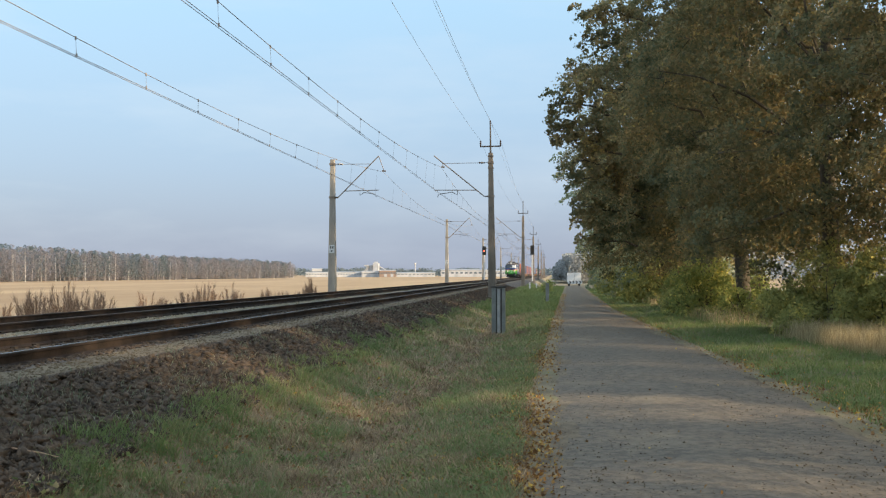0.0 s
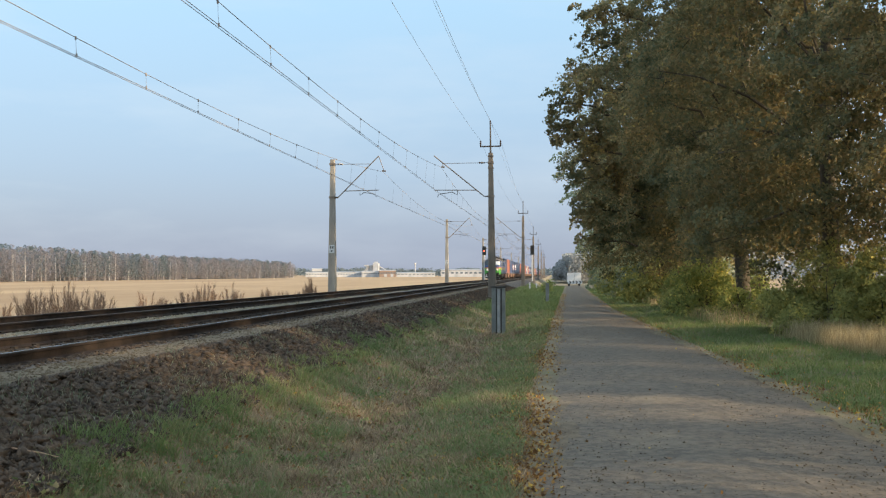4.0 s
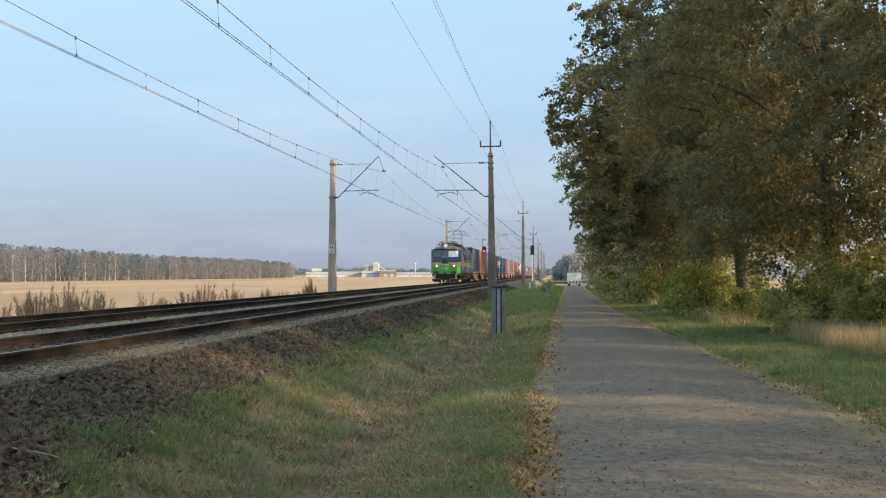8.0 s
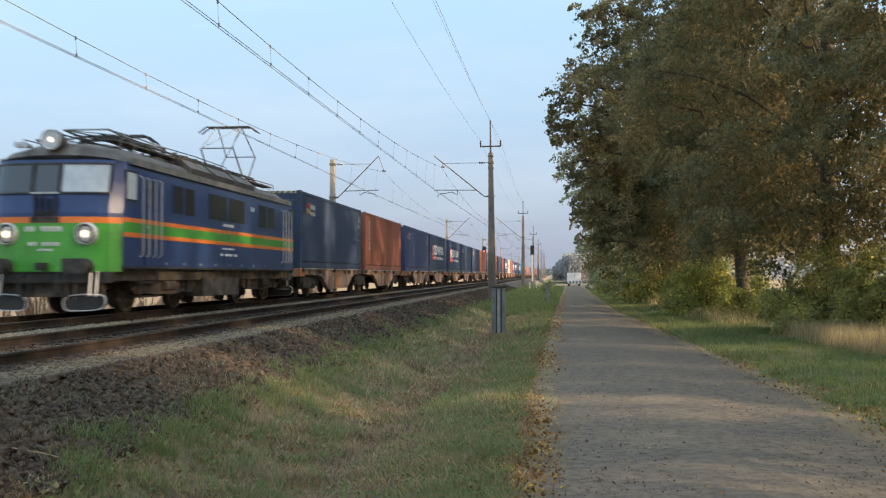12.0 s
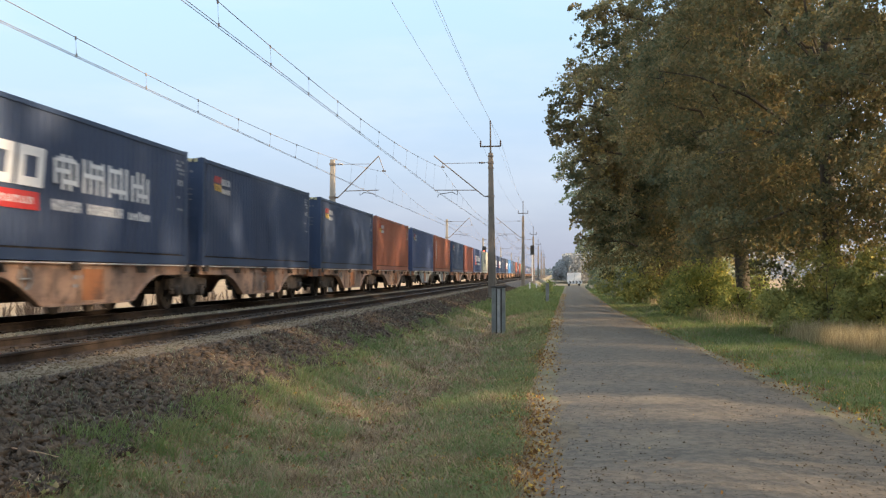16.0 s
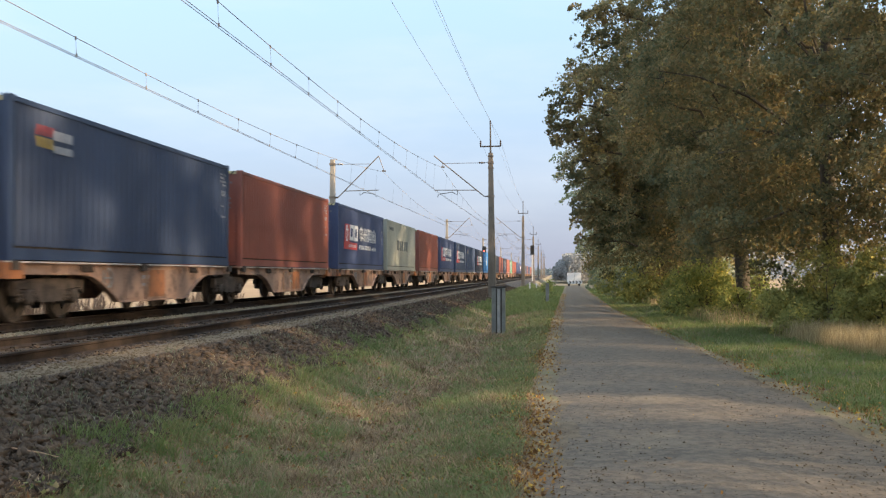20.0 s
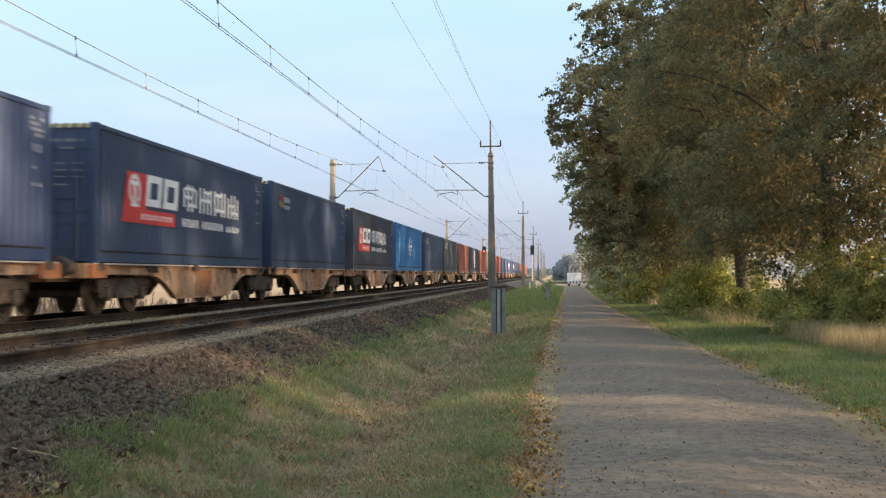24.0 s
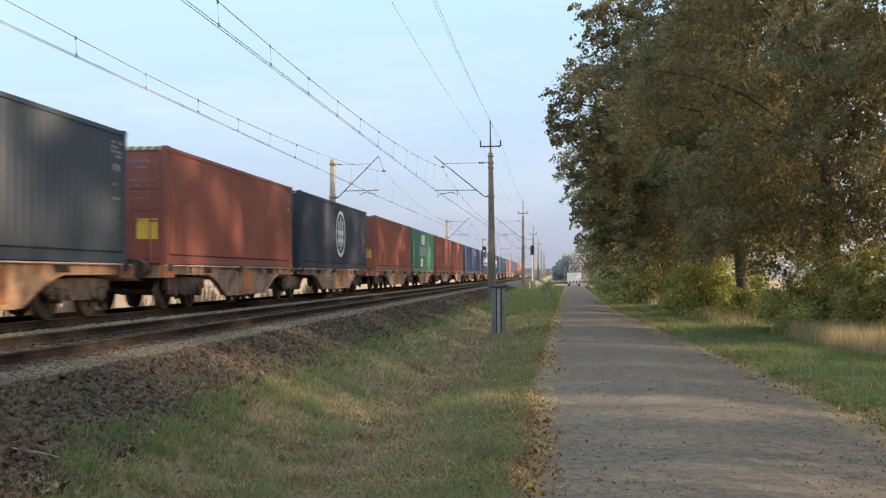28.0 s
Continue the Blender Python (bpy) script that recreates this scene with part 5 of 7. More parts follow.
        for o in (0.74, 0.56, 0.38) if k < 4 else (0.66, 0.46):
            if (k + int(o * 50)) % 4:
                g.box(CW - 0.009, CW - 0.004, L - o, L - o + 0.10, z, z + hgt)
    tagged(part("code_lettering", g, M_MARK_DIM, c), kind="stuff")
    return c


def bars(c, name, rects, material, s=1):
    """Flat painted shapes on the near long side: (y0, y1, z0, z1)."""
    g = Geo()
    for y0, y1, z0, z1 in rects:
        g.box(CW - 0.009, CW - 0.003, y0, y1, z0, z1)
    ob = part("lettering" if name == "mark" else name, g, material, c)
    return tagged(ob, kind="stuff") if name == "mark" else ob


def logo_wide(c):
    """A red badge with a pale wheel-like sign, two heavy slanted slabs, four dense blocks of strokes, and two rows of small bars."""
    e = part("emblem", Geo().prism([(1.28, 0.92), (4.47, 0.92), (4.47, 1.25), (2.60, 1.25), (2.86, 2.06), (1.55, 2.06)], CW - 0.009, CW - 0.004), M_MARK_RED, c)
    g = Geo()
    for k in range(20):
        if k in (14, 15, 16):
            continue
        a0, a1 = 2 * math.pi * k / 20, 2 * math.pi * (k + 1) / 20
        g.prism([(1.98 + math.cos(a) * r * 0.9, 1.66 + math.sin(a) * r) for a, r in ((a0, 0.27), (a0, 0.36), (a1, 0.36), (a1, 0.27))], CW - 0.004, CW - 0.001)
    g.box(CW - 0.004, CW - 0.001, 1.92, 2.04, 1.34, 1.78).box(CW - 0.004, CW - 0.001, 1.80, 2.16, 1.76, 1.86).box(CW - 0.004, CW - 0.001, 1.76, 2.20, 1.28, 1.36).box(CW - 0.004, CW - 0.001, 1.90, 2.06, 1.90, 2.00)
    part("sign", g, M_MARK, e, "white round sign")
    tilt = lambda pts: [(y + 0.16 * (z - 1.34), z) for y, z in pts]
    strokes = []
    for y0 in (2.58, 3.66):
        for u0, u1, z0, z1 in ((0.0, 0.95, 1.90, 2.07), (0.0, 0.95, 1.34, 1.51), (0.0, 0.24, 1.51, 1.90), (0.70, 0.95, 1.51, 1.90)):
            strokes.append([(y0 + u0, z0), (y0 + u1, z0), (y0 + u1, z1), (y0 + u0, z1)])
    for k in range(4):
        y = 5.05 + 1.20 * k
        cols = ((0.0, 0.13), (0.30, 0.42), (0.60, 0.72), (0.88, 1.0))
        for j, (u0, u1) in enumerate(cols):
            top, low = (2.06, 1.38) if (j + k) % 3 else (1.96, 1.38 if k % 2 else 1.48)
            strokes.append([(y + u0, low), (y + u1, low), (y + u1, top), (y + u0, top)])
        for j, z in enumerate((1.92, 1.70, 1.50)):
            if (j + k) % 4 != 3:
                u0, u1 = ((0.13, 0.88), (0.13, 0.60), (0.42, 0.88))[(j + 2 * k) % 3]
                strokes.append([(y + u0, z), (y + u1, z), (y + u1, z + 0.085), (y + u0, z + 0.085)])
    g = Geo()
    for pts in strokes:
        g.prism(tilt(pts) if pts[0][0] < 5 else pts, CW - 0.009, CW - 0.0035)
    tagged(part("lettering", g, M_MARK, c, "bold white slabs and strokes"), kind="stuff")
    rows = []
    for k in range(19):
        y = 4.98 + 0.252 * k
        if k in (5, 13):
            continue
        hi = 1.18 if k < 13 else 1.13
        rows += [(y, y + 0.055, 0.97, hi), (y + 0.13, y + 0.185, 0.97, hi), (y + 0.055, y + 0.13, (1.04, 1.13, 0.97)[k % 3], (1.04, 1.13, 0.97)[k % 3] + 0.045)]
    bars(c, "mark", rows, M_MARK)
    rows = []
    for k in range(8):
        y = 2.35 + 0.25 * k
        rows += [(y, y + 0.04, 1.02, 1.15), (y + 0.10, y + 0.14, 1.02, 1.15), (y + 0.04, y + 0.10, 1.11 if k % 2 else 1.02, 1.15 if k % 2 else 1.05)]
    g = Geo()
    for y0, y1, z0, z1 in rows:
        g.box(CW - 0.004, CW - 0.001, y0, y1, z0, z1)
    tagged(part("lettering", g, M_MARK, e), kind="stuff")


M_EMBLEM_RED = mat("dull_red_emblem", (0.30, 0.035, 0.035), (0.40, 0.06, 0.05), 0.6, scale=8, bump=0)
M_EMBLEM_YEL = mat("dull_yellow_emblem", (0.36, 0.25, 0.06), (0.46, 0.33, 0.09), 0.6, scale=8, bump=0)


def logo_small(c):
    for z0, z1, m in ((2.31, 2.50, M_EMBLEM_RED), (2.09, 2.28, M_EMBLEM_YEL)):
        g = Geo()
        for k in range(3):
            y = 0.92 + 0.23 * k
            g.prism([(y, z0), (y + 0.09, z0), (y + 0.21, z1), (y + 0.08, z1)] if m is M_EMBLEM_RED else [(y + 0.08, z0), (y + 0.21, z0), (y + 0.12, z1), (y, z1)], CW - 0.009, CW - 0.003)
        part("emblem", g, m, c)
    bars(c, "mark", [(1.60, 1.80, 2.28, 2.46), (1.86, 2.06, 2.28, 2.46), (2.12, 2.34, 2.28, 2.46), (1.60, 1.78, 2.04, 2.18), (1.82, 1.98, 2.04, 2.18), (2.02, 2.18, 2.04, 2.18), (2.22, 2.34, 2.04, 2.18)], M_MARK_DIM)


def logo_column(c):
    bars(c, "mark", [(1.05, 1.35, 2.30 - 0.26 * k, 2.48 - 0.26 * k) for k in range(6)], M_MARK_DIM)


def logo_word(c, material):
    bars(c, "mark", [(4.0 + 0.95 * k, 4.62 + 0.95 * k, 1.22, 1.82) for k in range(5)] + [(0.95 + 0.28 * k, 1.12 + 0.28 * k, 2.32, 2.52) for k in range(6)], material)


def logo_globe(c, material):
    y, z = 6.3, 1.58
    g = Geo().ring((CW - 0.006, y, z), 0.62, 0.55, 0.004, 28)
    for d in (-0.30, 0.0, 0.30):
        hh = math.sqrt(0.58 ** 2 - d * d)
        g.box(CW - 0.006, CW - 0.002, y + d - 0.022, y + d + 0.022, z + 0.18, z + hh)
        g.box(CW - 0.006, CW - 0.002, y + d - 0.022, y + d + 0.022, z - hh, z - 0.24)
    g.box(CW - 0.006, CW - 0.002, y - 0.4, y + 0.4, z + 0.33, z + 0.37)
    part("emblem", g, material, c)
    bars(c, "mark", [(1.30, 1.48, 2.42 - 0.17 * k, 2.53 - 0.17 * k) for k in range(12) if k not in (2, 7)], M_MARK)
    bars(c, "mark", [(y - 0.78 + 0.32 * k, y - 0.78 + 0.32 * k + 0.24, z - 0.10, z + 0.10) for k in range(5)] + [(y - 0.7 + 0.29 * k, y - 0.7 + 0.29 * k + 0.18, z - 0.26, z - 0.17) for k in range(5)], material)


def logo_disc(c):
    part("emblem", Geo().ring((CW - 0.006, 7.4, 1.55), 1.02, 0.86, 0.004, 28), M_MARK, c)
    bars(c, "mark", [(6.75, 8.05, 1.52, 1.70), (6.9, 7.1, 1.0, 2.1), (7.3, 7.5, 0.8, 2.3), (7.7, 7.9, 1.0, 2.1), (6.8, 8.0, 1.18, 1.34)], M_MARK)


def logo_panel(c):
    bars(c, "mark", [(3.4, 7.6, 1.05, 1.75)], M_MARK_DIM)
    bars(c, "mark", [(4.4, 6.2, 1.9, 2.6), (4.0, 5.2, 0.3, 0.9)], M_MARK)


def logo_label(c):
    g = Geo().box(0.45, 0.98, 0.010, 0.020, 0.62, 1.12)
    part("yellow_label", g, M_MARK_YEL, c)
    bars(c, "mark", [(0.62, 0.80, 2.3 - 0.12 * k, 2.35 - 0.12 * k) for k in range(3)], M_MARK_FAINT)


LOGOS = {"wide": logo_wide, "small": logo_small, "column": logo_column, "word": lambda c: logo_word(c, M_MARK_DARK), "globe": lambda c: logo_globe(c, M_MARK), "disc": logo_disc, "panel": logo_panel, "label": logo_label, "": lambda c: None}
LOOKS = {"wide": "with a red emblem and white bars", "small": "with a small red and yellow emblem", "column": "with a column of pale marks", "word": "with dark bars across its side", "globe": "with a white globe emblem",
         "disc": "with a large white round emblem", "panel": "with a pale patched panel", "label": "with a yellow label on its door", "": "with plain ribbed sides"}
T40, T45, GAP = 12.192, 13.716, 1.20
# the pairs in order: where the first one starts, the two containers, and the wagon's paint
PAIRS = [
    (16.5, ("navy", "small"), ("orange", "column"), "rust"), (44.05, ("blue", "small"), ("navy", "wide"), "rust"), (71.6, ("navy", "wide"), ("navy", "small"), "rust"),
    (99.15, ("navy", "small"), ("orange", "small"), "rust"), (126.7, ("blue", "small"), ("orange", "column"), "grey"), (154.25, ("navy", "small"), ("red", ""), "rust"),
    (181.8, ("blue", "wide"), ("grey", "word"), "rust"), (209.35, ("red", ""), ("blue", "wide"), "rust"), (236.9, ("navy", "wide"), ("navy", "small"), "amber"),
    (264.45, ("ink", "wide"), ("bright", "globe"), "rust"), (292.0, ("navy", "small"), ("slate", "small"), "amber"), (320.0, ("red", "label"), ("ink", "disc"), "rust"),
    (349.9, ("red", "label"), ("green", "panel"), "rust"), (378.5, ("red", ""), ("red", ""), "rust"), (406.05, ("blue", ""), ("blue", "small"), "rust"),
    (433.6, ("blue", "wide"), ("navy", ""), "amber"), (461.15, ("navy", "wide"), ("blue", ""), "rust"), (488.7, ("slate", ""), ("navy", "small"), "rust"),
    (516.25, ("red", ""), ("navy", ""), "amber"), (543.8, ("blue", ""), ("slate", ""), "rust"), (571.35, ("red", ""), ("red", "")  , "rust"),
]


def build_train():
    wag = {"rust": (M_WAGON_RUST, "rust-orange articulated container wagon with peeling paint"), "amber": (M_WAGON_AMBER, "faded amber articulated container wagon with grimy bogies"), "grey": (M_WAGON_GREY, "grey articulated container wagon with rusty stains")}
    made_w, made_c = {}, {}
    at = lambda s: pose(TRACK_FAR, HEAD + s, RAIL_Z)
    for s0, first, second, wp in PAIRS:
        L1 = T40
        L2 = T45 if second[1] == "disc" else T40
        if first[1] == "label" and s0 > 340:
            L1 = T45
        key = (wp, L1, L2)
        if key in made_w:
            w = copy_thing(made_w[key], at(s0))
        else:
            w = build_wagon(L1, L2, GAP, *wag[wp])
            w.matrix_basis = at(s0)
            made_w[key] = w
        TRAIN.append((w, s0))
        for (colour, logo), off, L in ((first, 0.0, L1), (second, L1 + GAP, L2)):
            key = (colour, logo, L)
            pz = pose(TRACK_FAR, HEAD + s0 + off, RAIL_Z + DECK)
            if key in made_c:
                c = copy_thing(made_c[key], pz)
            else:
                c = build_container(colour, L, f"{WORDS[colour]} ribbed container {LOOKS[logo]}")
                LOGOS[logo](c)
                c.matrix_basis = pz
                made_c[key] = c
            TRAIN.append((c, s0 + off))


build_train()


# ---- plants ----
M_BARK = mat("tree_bark", (0.055, 0.045, 0.032), (0.105, 0.085, 0.06), 0.95, scale=4, fine=30, bump=0.9, stretch=(1, 1, 0.25))
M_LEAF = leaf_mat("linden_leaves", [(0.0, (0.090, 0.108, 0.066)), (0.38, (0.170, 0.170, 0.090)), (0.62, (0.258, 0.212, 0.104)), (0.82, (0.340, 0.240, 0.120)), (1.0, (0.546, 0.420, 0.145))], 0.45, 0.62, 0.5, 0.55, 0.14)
# leaves of the farther trees: lighter and greyer, haze put into the tones
M_LEAF_FAR = leaf_mat("hazed_tree_leaves", [(0.0, (0.210, 0.265, 0.195)), (0.5, (0.336, 0.370, 0.236)), (0.8, (0.473, 0.423, 0.242)), (1.0, (0.645, 0.521, 0.259))], 0.50, 0.75, 0.5, 0.4, 0.12)
M_BUSH = leaf_mat("bush_leaves", [(0.0, (0.175, 0.220, 0.083)), (0.5, (0.316, 0.356, 0.120)), (0.85, (0.525, 0.483, 0.155)), (1.0, (0.913, 0.720, 0.204))], 0.55, 0.6, 0.45, 1.6)
M_BUSH_DARK = leaf_mat("dark_bush_leaves", [(0.0, (0.224, 0.243, 0.096)), (0.7, (0.426, 0.408, 0.149)), (1.0, (0.874, 0.674, 0.204))], 0.42, 0.7, 0.5, 1.6, 0.10)
M_GRASS = leaf_mat("ditch_grass", [(0.0, (0.133, 0.198, 0.081)), (0.45, (0.205, 0.258, 0.113)), (0.70, (0.306, 0.267, 0.154)), (1.0, (0.471, 0.342, 0.247))], 0.35, 0.7, 0.5, 1.4)
M_GRASS_GREEN = leaf_mat("fresh_grass", [(0.0, (0.122, 0.182, 0.067)), (0.66, (0.196, 0.253, 0.096)), (0.90, (0.291, 0.264, 0.130)), (1.0, (0.472, 0.335, 0.204))], 0.38, 0.65, 0.4, 1.2)
M_TUFT = leaf_mat("grey_green_tufts", [(0.0, (0.110, 0.143, 0.086)), (0.6, (0.182, 0.212, 0.136)), (1.0, (0.389, 0.370, 0.273))], 0.3, 0.6)
M_GRASS_DRY = leaf_mat("dry_grass", [(0.0, (0.299, 0.236, 0.130)), (0.6, (0.460, 0.366, 0.212)), (1.0, (0.598, 0.507, 0.319))], 0.35, 0.7)
M_DEAD = leaf_mat("dead_brown_straw", [(0.0, (0.148, 0.104, 0.071)), (0.6, (0.287, 0.205, 0.131)), (1.0, (0.522, 0.391, 0.252))], 0.15, 0.85, 0.4, 1.8)
M_LITTER = leaf_mat("fallen_leaves", [(0.0, (0.139, 0.069, 0.033)), (0.6, (0.278, 0.147, 0.060)), (0.88, (0.428, 0.246, 0.065)), (1.0, (0.587, 0.393, 0.086))], 0.15, 0.7)
M_TWIG = leaf_mat("bare_twigs", [(0.0, (0.232, 0.150, 0.109)), (0.6, (0.357, 0.232, 0.162)), (1.0, (0.512, 0.345, 0.239))], 0.0, 0.9)
M_TWIG_DARK = mat("dark_twig_bark", (0.170, 0.112, 0.078), (0.289, 0.192, 0.135), 0.95, scale=4, fine=30, bump=0)
# far wood: haze put into the crown and trunk colours as pale grey
M_FOREST = leaf_mat("hazed_bare_crowns", [(0.0, (0.251, 0.237, 0.248)), (0.6, (0.277, 0.257, 0.262)), (1.0, (0.310, 0.279, 0.277))], 0.6, 0.9)
M_PINE = leaf_mat("hazed_pine_crowns", [(0.0, (0.159, 0.196, 0.213)), (1.0, (0.209, 0.249, 0.254))], 0.6, 0.9)
# light neutral grey leaves: the colour stands in for haze over distant trees
M_GROVE = leaf_mat("hazed_grove_leaves", [(0.0, (0.299, 0.306, 0.310)), (1.0, (0.403, 0.407, 0.389))], 0.3, 0.9)
M_HAZED_TRUNK = mat("hazed_trunk", (0.207, 0.195, 0.200), (0.275, 0.256, 0.262), 0.9, scale=1, fine=6, bump=0)
M_BIRCH = mat("birch_trunk", (0.42, 0.41, 0.405), (0.56, 0.55, 0.54), 0.9, scale=1, fine=6, bump=0)


def leaf_cloud(rnd, centres, radii, count, size, flat=0.75):
    """Folded leaves (two triangles on a midrib) scattered through blobs; more towards the outside."""
    k = rnd.choice(len(centres), count, p=radii ** 2 / (radii ** 2).sum())
    d = rnd.normal(0, 1, (count, 3))
    d /= np.linalg.norm(d, axis=1, keepdims=True)
    r = radii[k] * (0.45 + 0.62 * rnd.rand(count) ** 0.6)
    p = centres[k] + d * r[:, None] * np.array([1, 1, flat])
    return leaves_at(rnd, p, size * (0.6 + 0.8 * rnd.rand(count)))


def leaves_at(rnd, p, s, nrm=None, loose=0.6):
    """Folded leaves at p of length s; with nrm, their faces lie roughly across it and hang a little."""
    n = len(p)
    u = rnd.normal(0, 1, (n, 3))
    if nrm is None:
        u[:, 2] -= 0.5
        q = rnd.normal(0, 1, (n, 3))
    else:
        q = nrm + rnd.normal(0, loose, (n, 3))
        q /= np.linalg.norm(q, axis=1, keepdims=True)
        u -= q * (u * q).sum(1, keepdims=True)
        u[:, 2] -= 0.35
    u /= np.linalg.norm(u, axis=1, keepdims=True)
    w = np.cross(u, q)
    w /= np.linalg.norm(w, axis=1, keepdims=True) + 1e-9
    nn = np.cross(u, w)
    s = s[:, None]
    a, b = p - u * s * 0.5, p + u * s * 0.6
    c, d = p + w * s * 0.42 + nn * s * 0.14, p - w * s * 0.42 + nn * s * 0.14
    v = np.stack([a, c, b, d], 1).reshape(-1, 3)
    i = np.arange(n) * 4
    f = np.concatenate([np.stack([i, i + 1, i + 2], -1), np.stack([i, i + 2, i + 3], -1)])
    return v, f


def sprays(rnd, centres, out, radii, count, size):
    """Leaves in flat, slightly hanging fans: each fan lies across its own normal, which leans outwards."""
    m = len(centres)
    nr = out * 0.55 + np.array([0, 0, 0.8]) + rnd.normal(0, 0.35, (m, 3))
    nr /= np.linalg.norm(nr, axis=1, keepdims=True)
    a = np.cross(nr, np.array([0.3, 0.9, 0.1]))
    a /= np.linalg.norm(a, axis=1, keepdims=True)
    b = np.cross(nr, a)
    k = rnd.choice(m, count, p=radii ** 2 / (radii ** 2).sum())
    th, rr = rnd.rand(count) * 6.283, radii[k] * np.sqrt(rnd.rand(count)) * (0.75 + 0.5 * rnd.rand(count))
    p = centres[k] + a[k] * (np.cos(th) * rr)[:, None] + b[k] * (np.sin(th) * rr)[:, None] + nr[k] * rnd.normal(0, 0.07, count)[:, None]
    p[:, 2] -= 0.28 * rr ** 2 / np.maximum(radii[k], 0.2)
    return leaves_at(rnd, p, size * (0.6 + 0.8 * rnd.rand(count)), nr[k], 0.85)


def join(sets):
    vs, fs, k = [], [], 0
    for v, f in sets:
        vs.append(v)
        fs.append(f + k)
        k += len(v)
    return np.concatenate(vs), np.concatenate(fs)


def limb_path(rnd, p, q, n=5, bend=0.25):
    p, q = Vector(p), Vector(q)
    out = []
    for k in range(n + 1):
        j = Vector(rnd.normal(0, bend, 3)) * (0 if k in (0, n) else (q - p).length * 0.12)
        out.append(p.lerp(q, k / n) + j + Vector((0, 0, math.sin(math.pi * k / n) * 0.06 * (q - p).length)))
    return out


def taper(g, pts, r0, r1, n=7):
    m = len(pts) - 1
    for k in range(m):
        g.cyl(pts[k], pts[k + 1], r0 + (r1 - r0) * k / m, r0 + (r1 - r0) * (k + 1) / m, n, caps=(k == m - 1))


def build_tree_kind(seed, height, spread, base, leaves, size, label, leafmat):
    """A broad roadside tree: tapered trunk, limbs, twigs, and a crown of leaf fans hung round the limb ends."""
    rnd = np.random.RandomState(seed)
    t = thing("roadside_tree", (0, 0, 0), label, "tree", "trees along the lane")
    g = Geo()
    trunk = [Vector((0.12 * math.sin(k * 1.3 + seed), 0.10 * math.cos(k + seed), -0.3 + k * height * 0.13)) for k in range(6)]
    taper(g, trunk, 0.27, 0.16, 12)
    g.cyl((0, 0, -0.35), (0, 0, 0.35), 0.42, 0.28, 12)
    part("trunk", g, M_BARK, t, smooth=True)
    cs, rs, outs, core, core_r, tw = [], [], [], [], [], Geo()
    count = 58
    for k in range(count):
        u = (k + 0.5) / count
        z = base + (height - base) * u
        prof = spread * (0.72 + 0.35 * math.sin(math.pi * min(1, u * 1.15 + 0.05))) * (1.0 if u < 0.6 else max(0.18, 1 - ((u - 0.6) / 0.42) ** 1.5))
        an = k * 2.39996 + rnd.normal(0, 0.3)
        rad = prof * (0.56 + 0.44 * rnd.rand())
        e = Vector((math.cos(an) * rad, math.sin(an) * rad, z + rnd.normal(0, 0.4)))
        st = trunk[min(5, 2 + int(u * 4))]
        if k % 3 == 0:
            limb = Geo()
            taper(limb, limb_path(rnd, st, e * 0.97), 0.075 - 0.035 * u, 0.018, 5)
            part("limb", limb, M_BARK, t, smooth=True)
        for q in range(9):
            o = Vector((rnd.normal(0, 0.75), rnd.normal(0, 0.75), rnd.normal(-0.15, 0.60)))
            c = e + o
            cs.append(tuple(c))
            rs.append(0.30 + 0.46 * rnd.rand() ** 1.3)
            h = Vector((c.x, c.y, 0))
            outs.append(tuple(h.normalized() if h.length > 0.1 else Vector((1, 0, 0))))
            if q % 3 == 0:
                tw.cyl(e * 0.96 - Vector((0, 0, 0.15)), c, 0.014, 0.005, 3, caps=False)
        core.append(tuple(e * 0.62 + Vector((0, 0, z * 0.36))))
        core_r.append(1.15)
    tagged(part("twig_work", tw, M_BARK, t), kind="stuff")
    inner = int(leaves * 0.24)
    v, f = join([sprays(rnd, np.array(cs), np.array(outs), np.array(rs), leaves - inner, size), leaf_cloud(rnd, np.array(core), np.array(core_r), inner, size * 1.25)])
    part("crown", raw_mesh("crown", v, f, leafmat), leafmat, t)
    return t


def add_branch(tree, p, q, count, size, seed):
    """One long bough of its own on a standing tree, given in the world's metres."""
    rnd = np.random.RandomState(seed)
    back = tree.matrix_basis.inverted()
    path = limb_path(rnd, back @ Vector(p), back @ Vector(q), 5, 0.2)
    g = Geo()
    taper(g, path, 0.05, 0.012, 5)
    part("limb", g, M_BARK, tree, smooth=True)
    cs = np.array([path[1 + k % 5] + Vector(rnd.normal(0, 0.26, 3)) for k in range(26)])
    v, f = sprays(rnd, cs, np.tile(np.array((back.to_3x3() @ Vector((-1, 0, 0)))[:]), (26, 1)), 0.12 + 0.20 * rnd.rand(26), count, size)
    part("bough_foliage", raw_mesh("bough_foliage", v, f, M_LEAF), M_LEAF, tree)


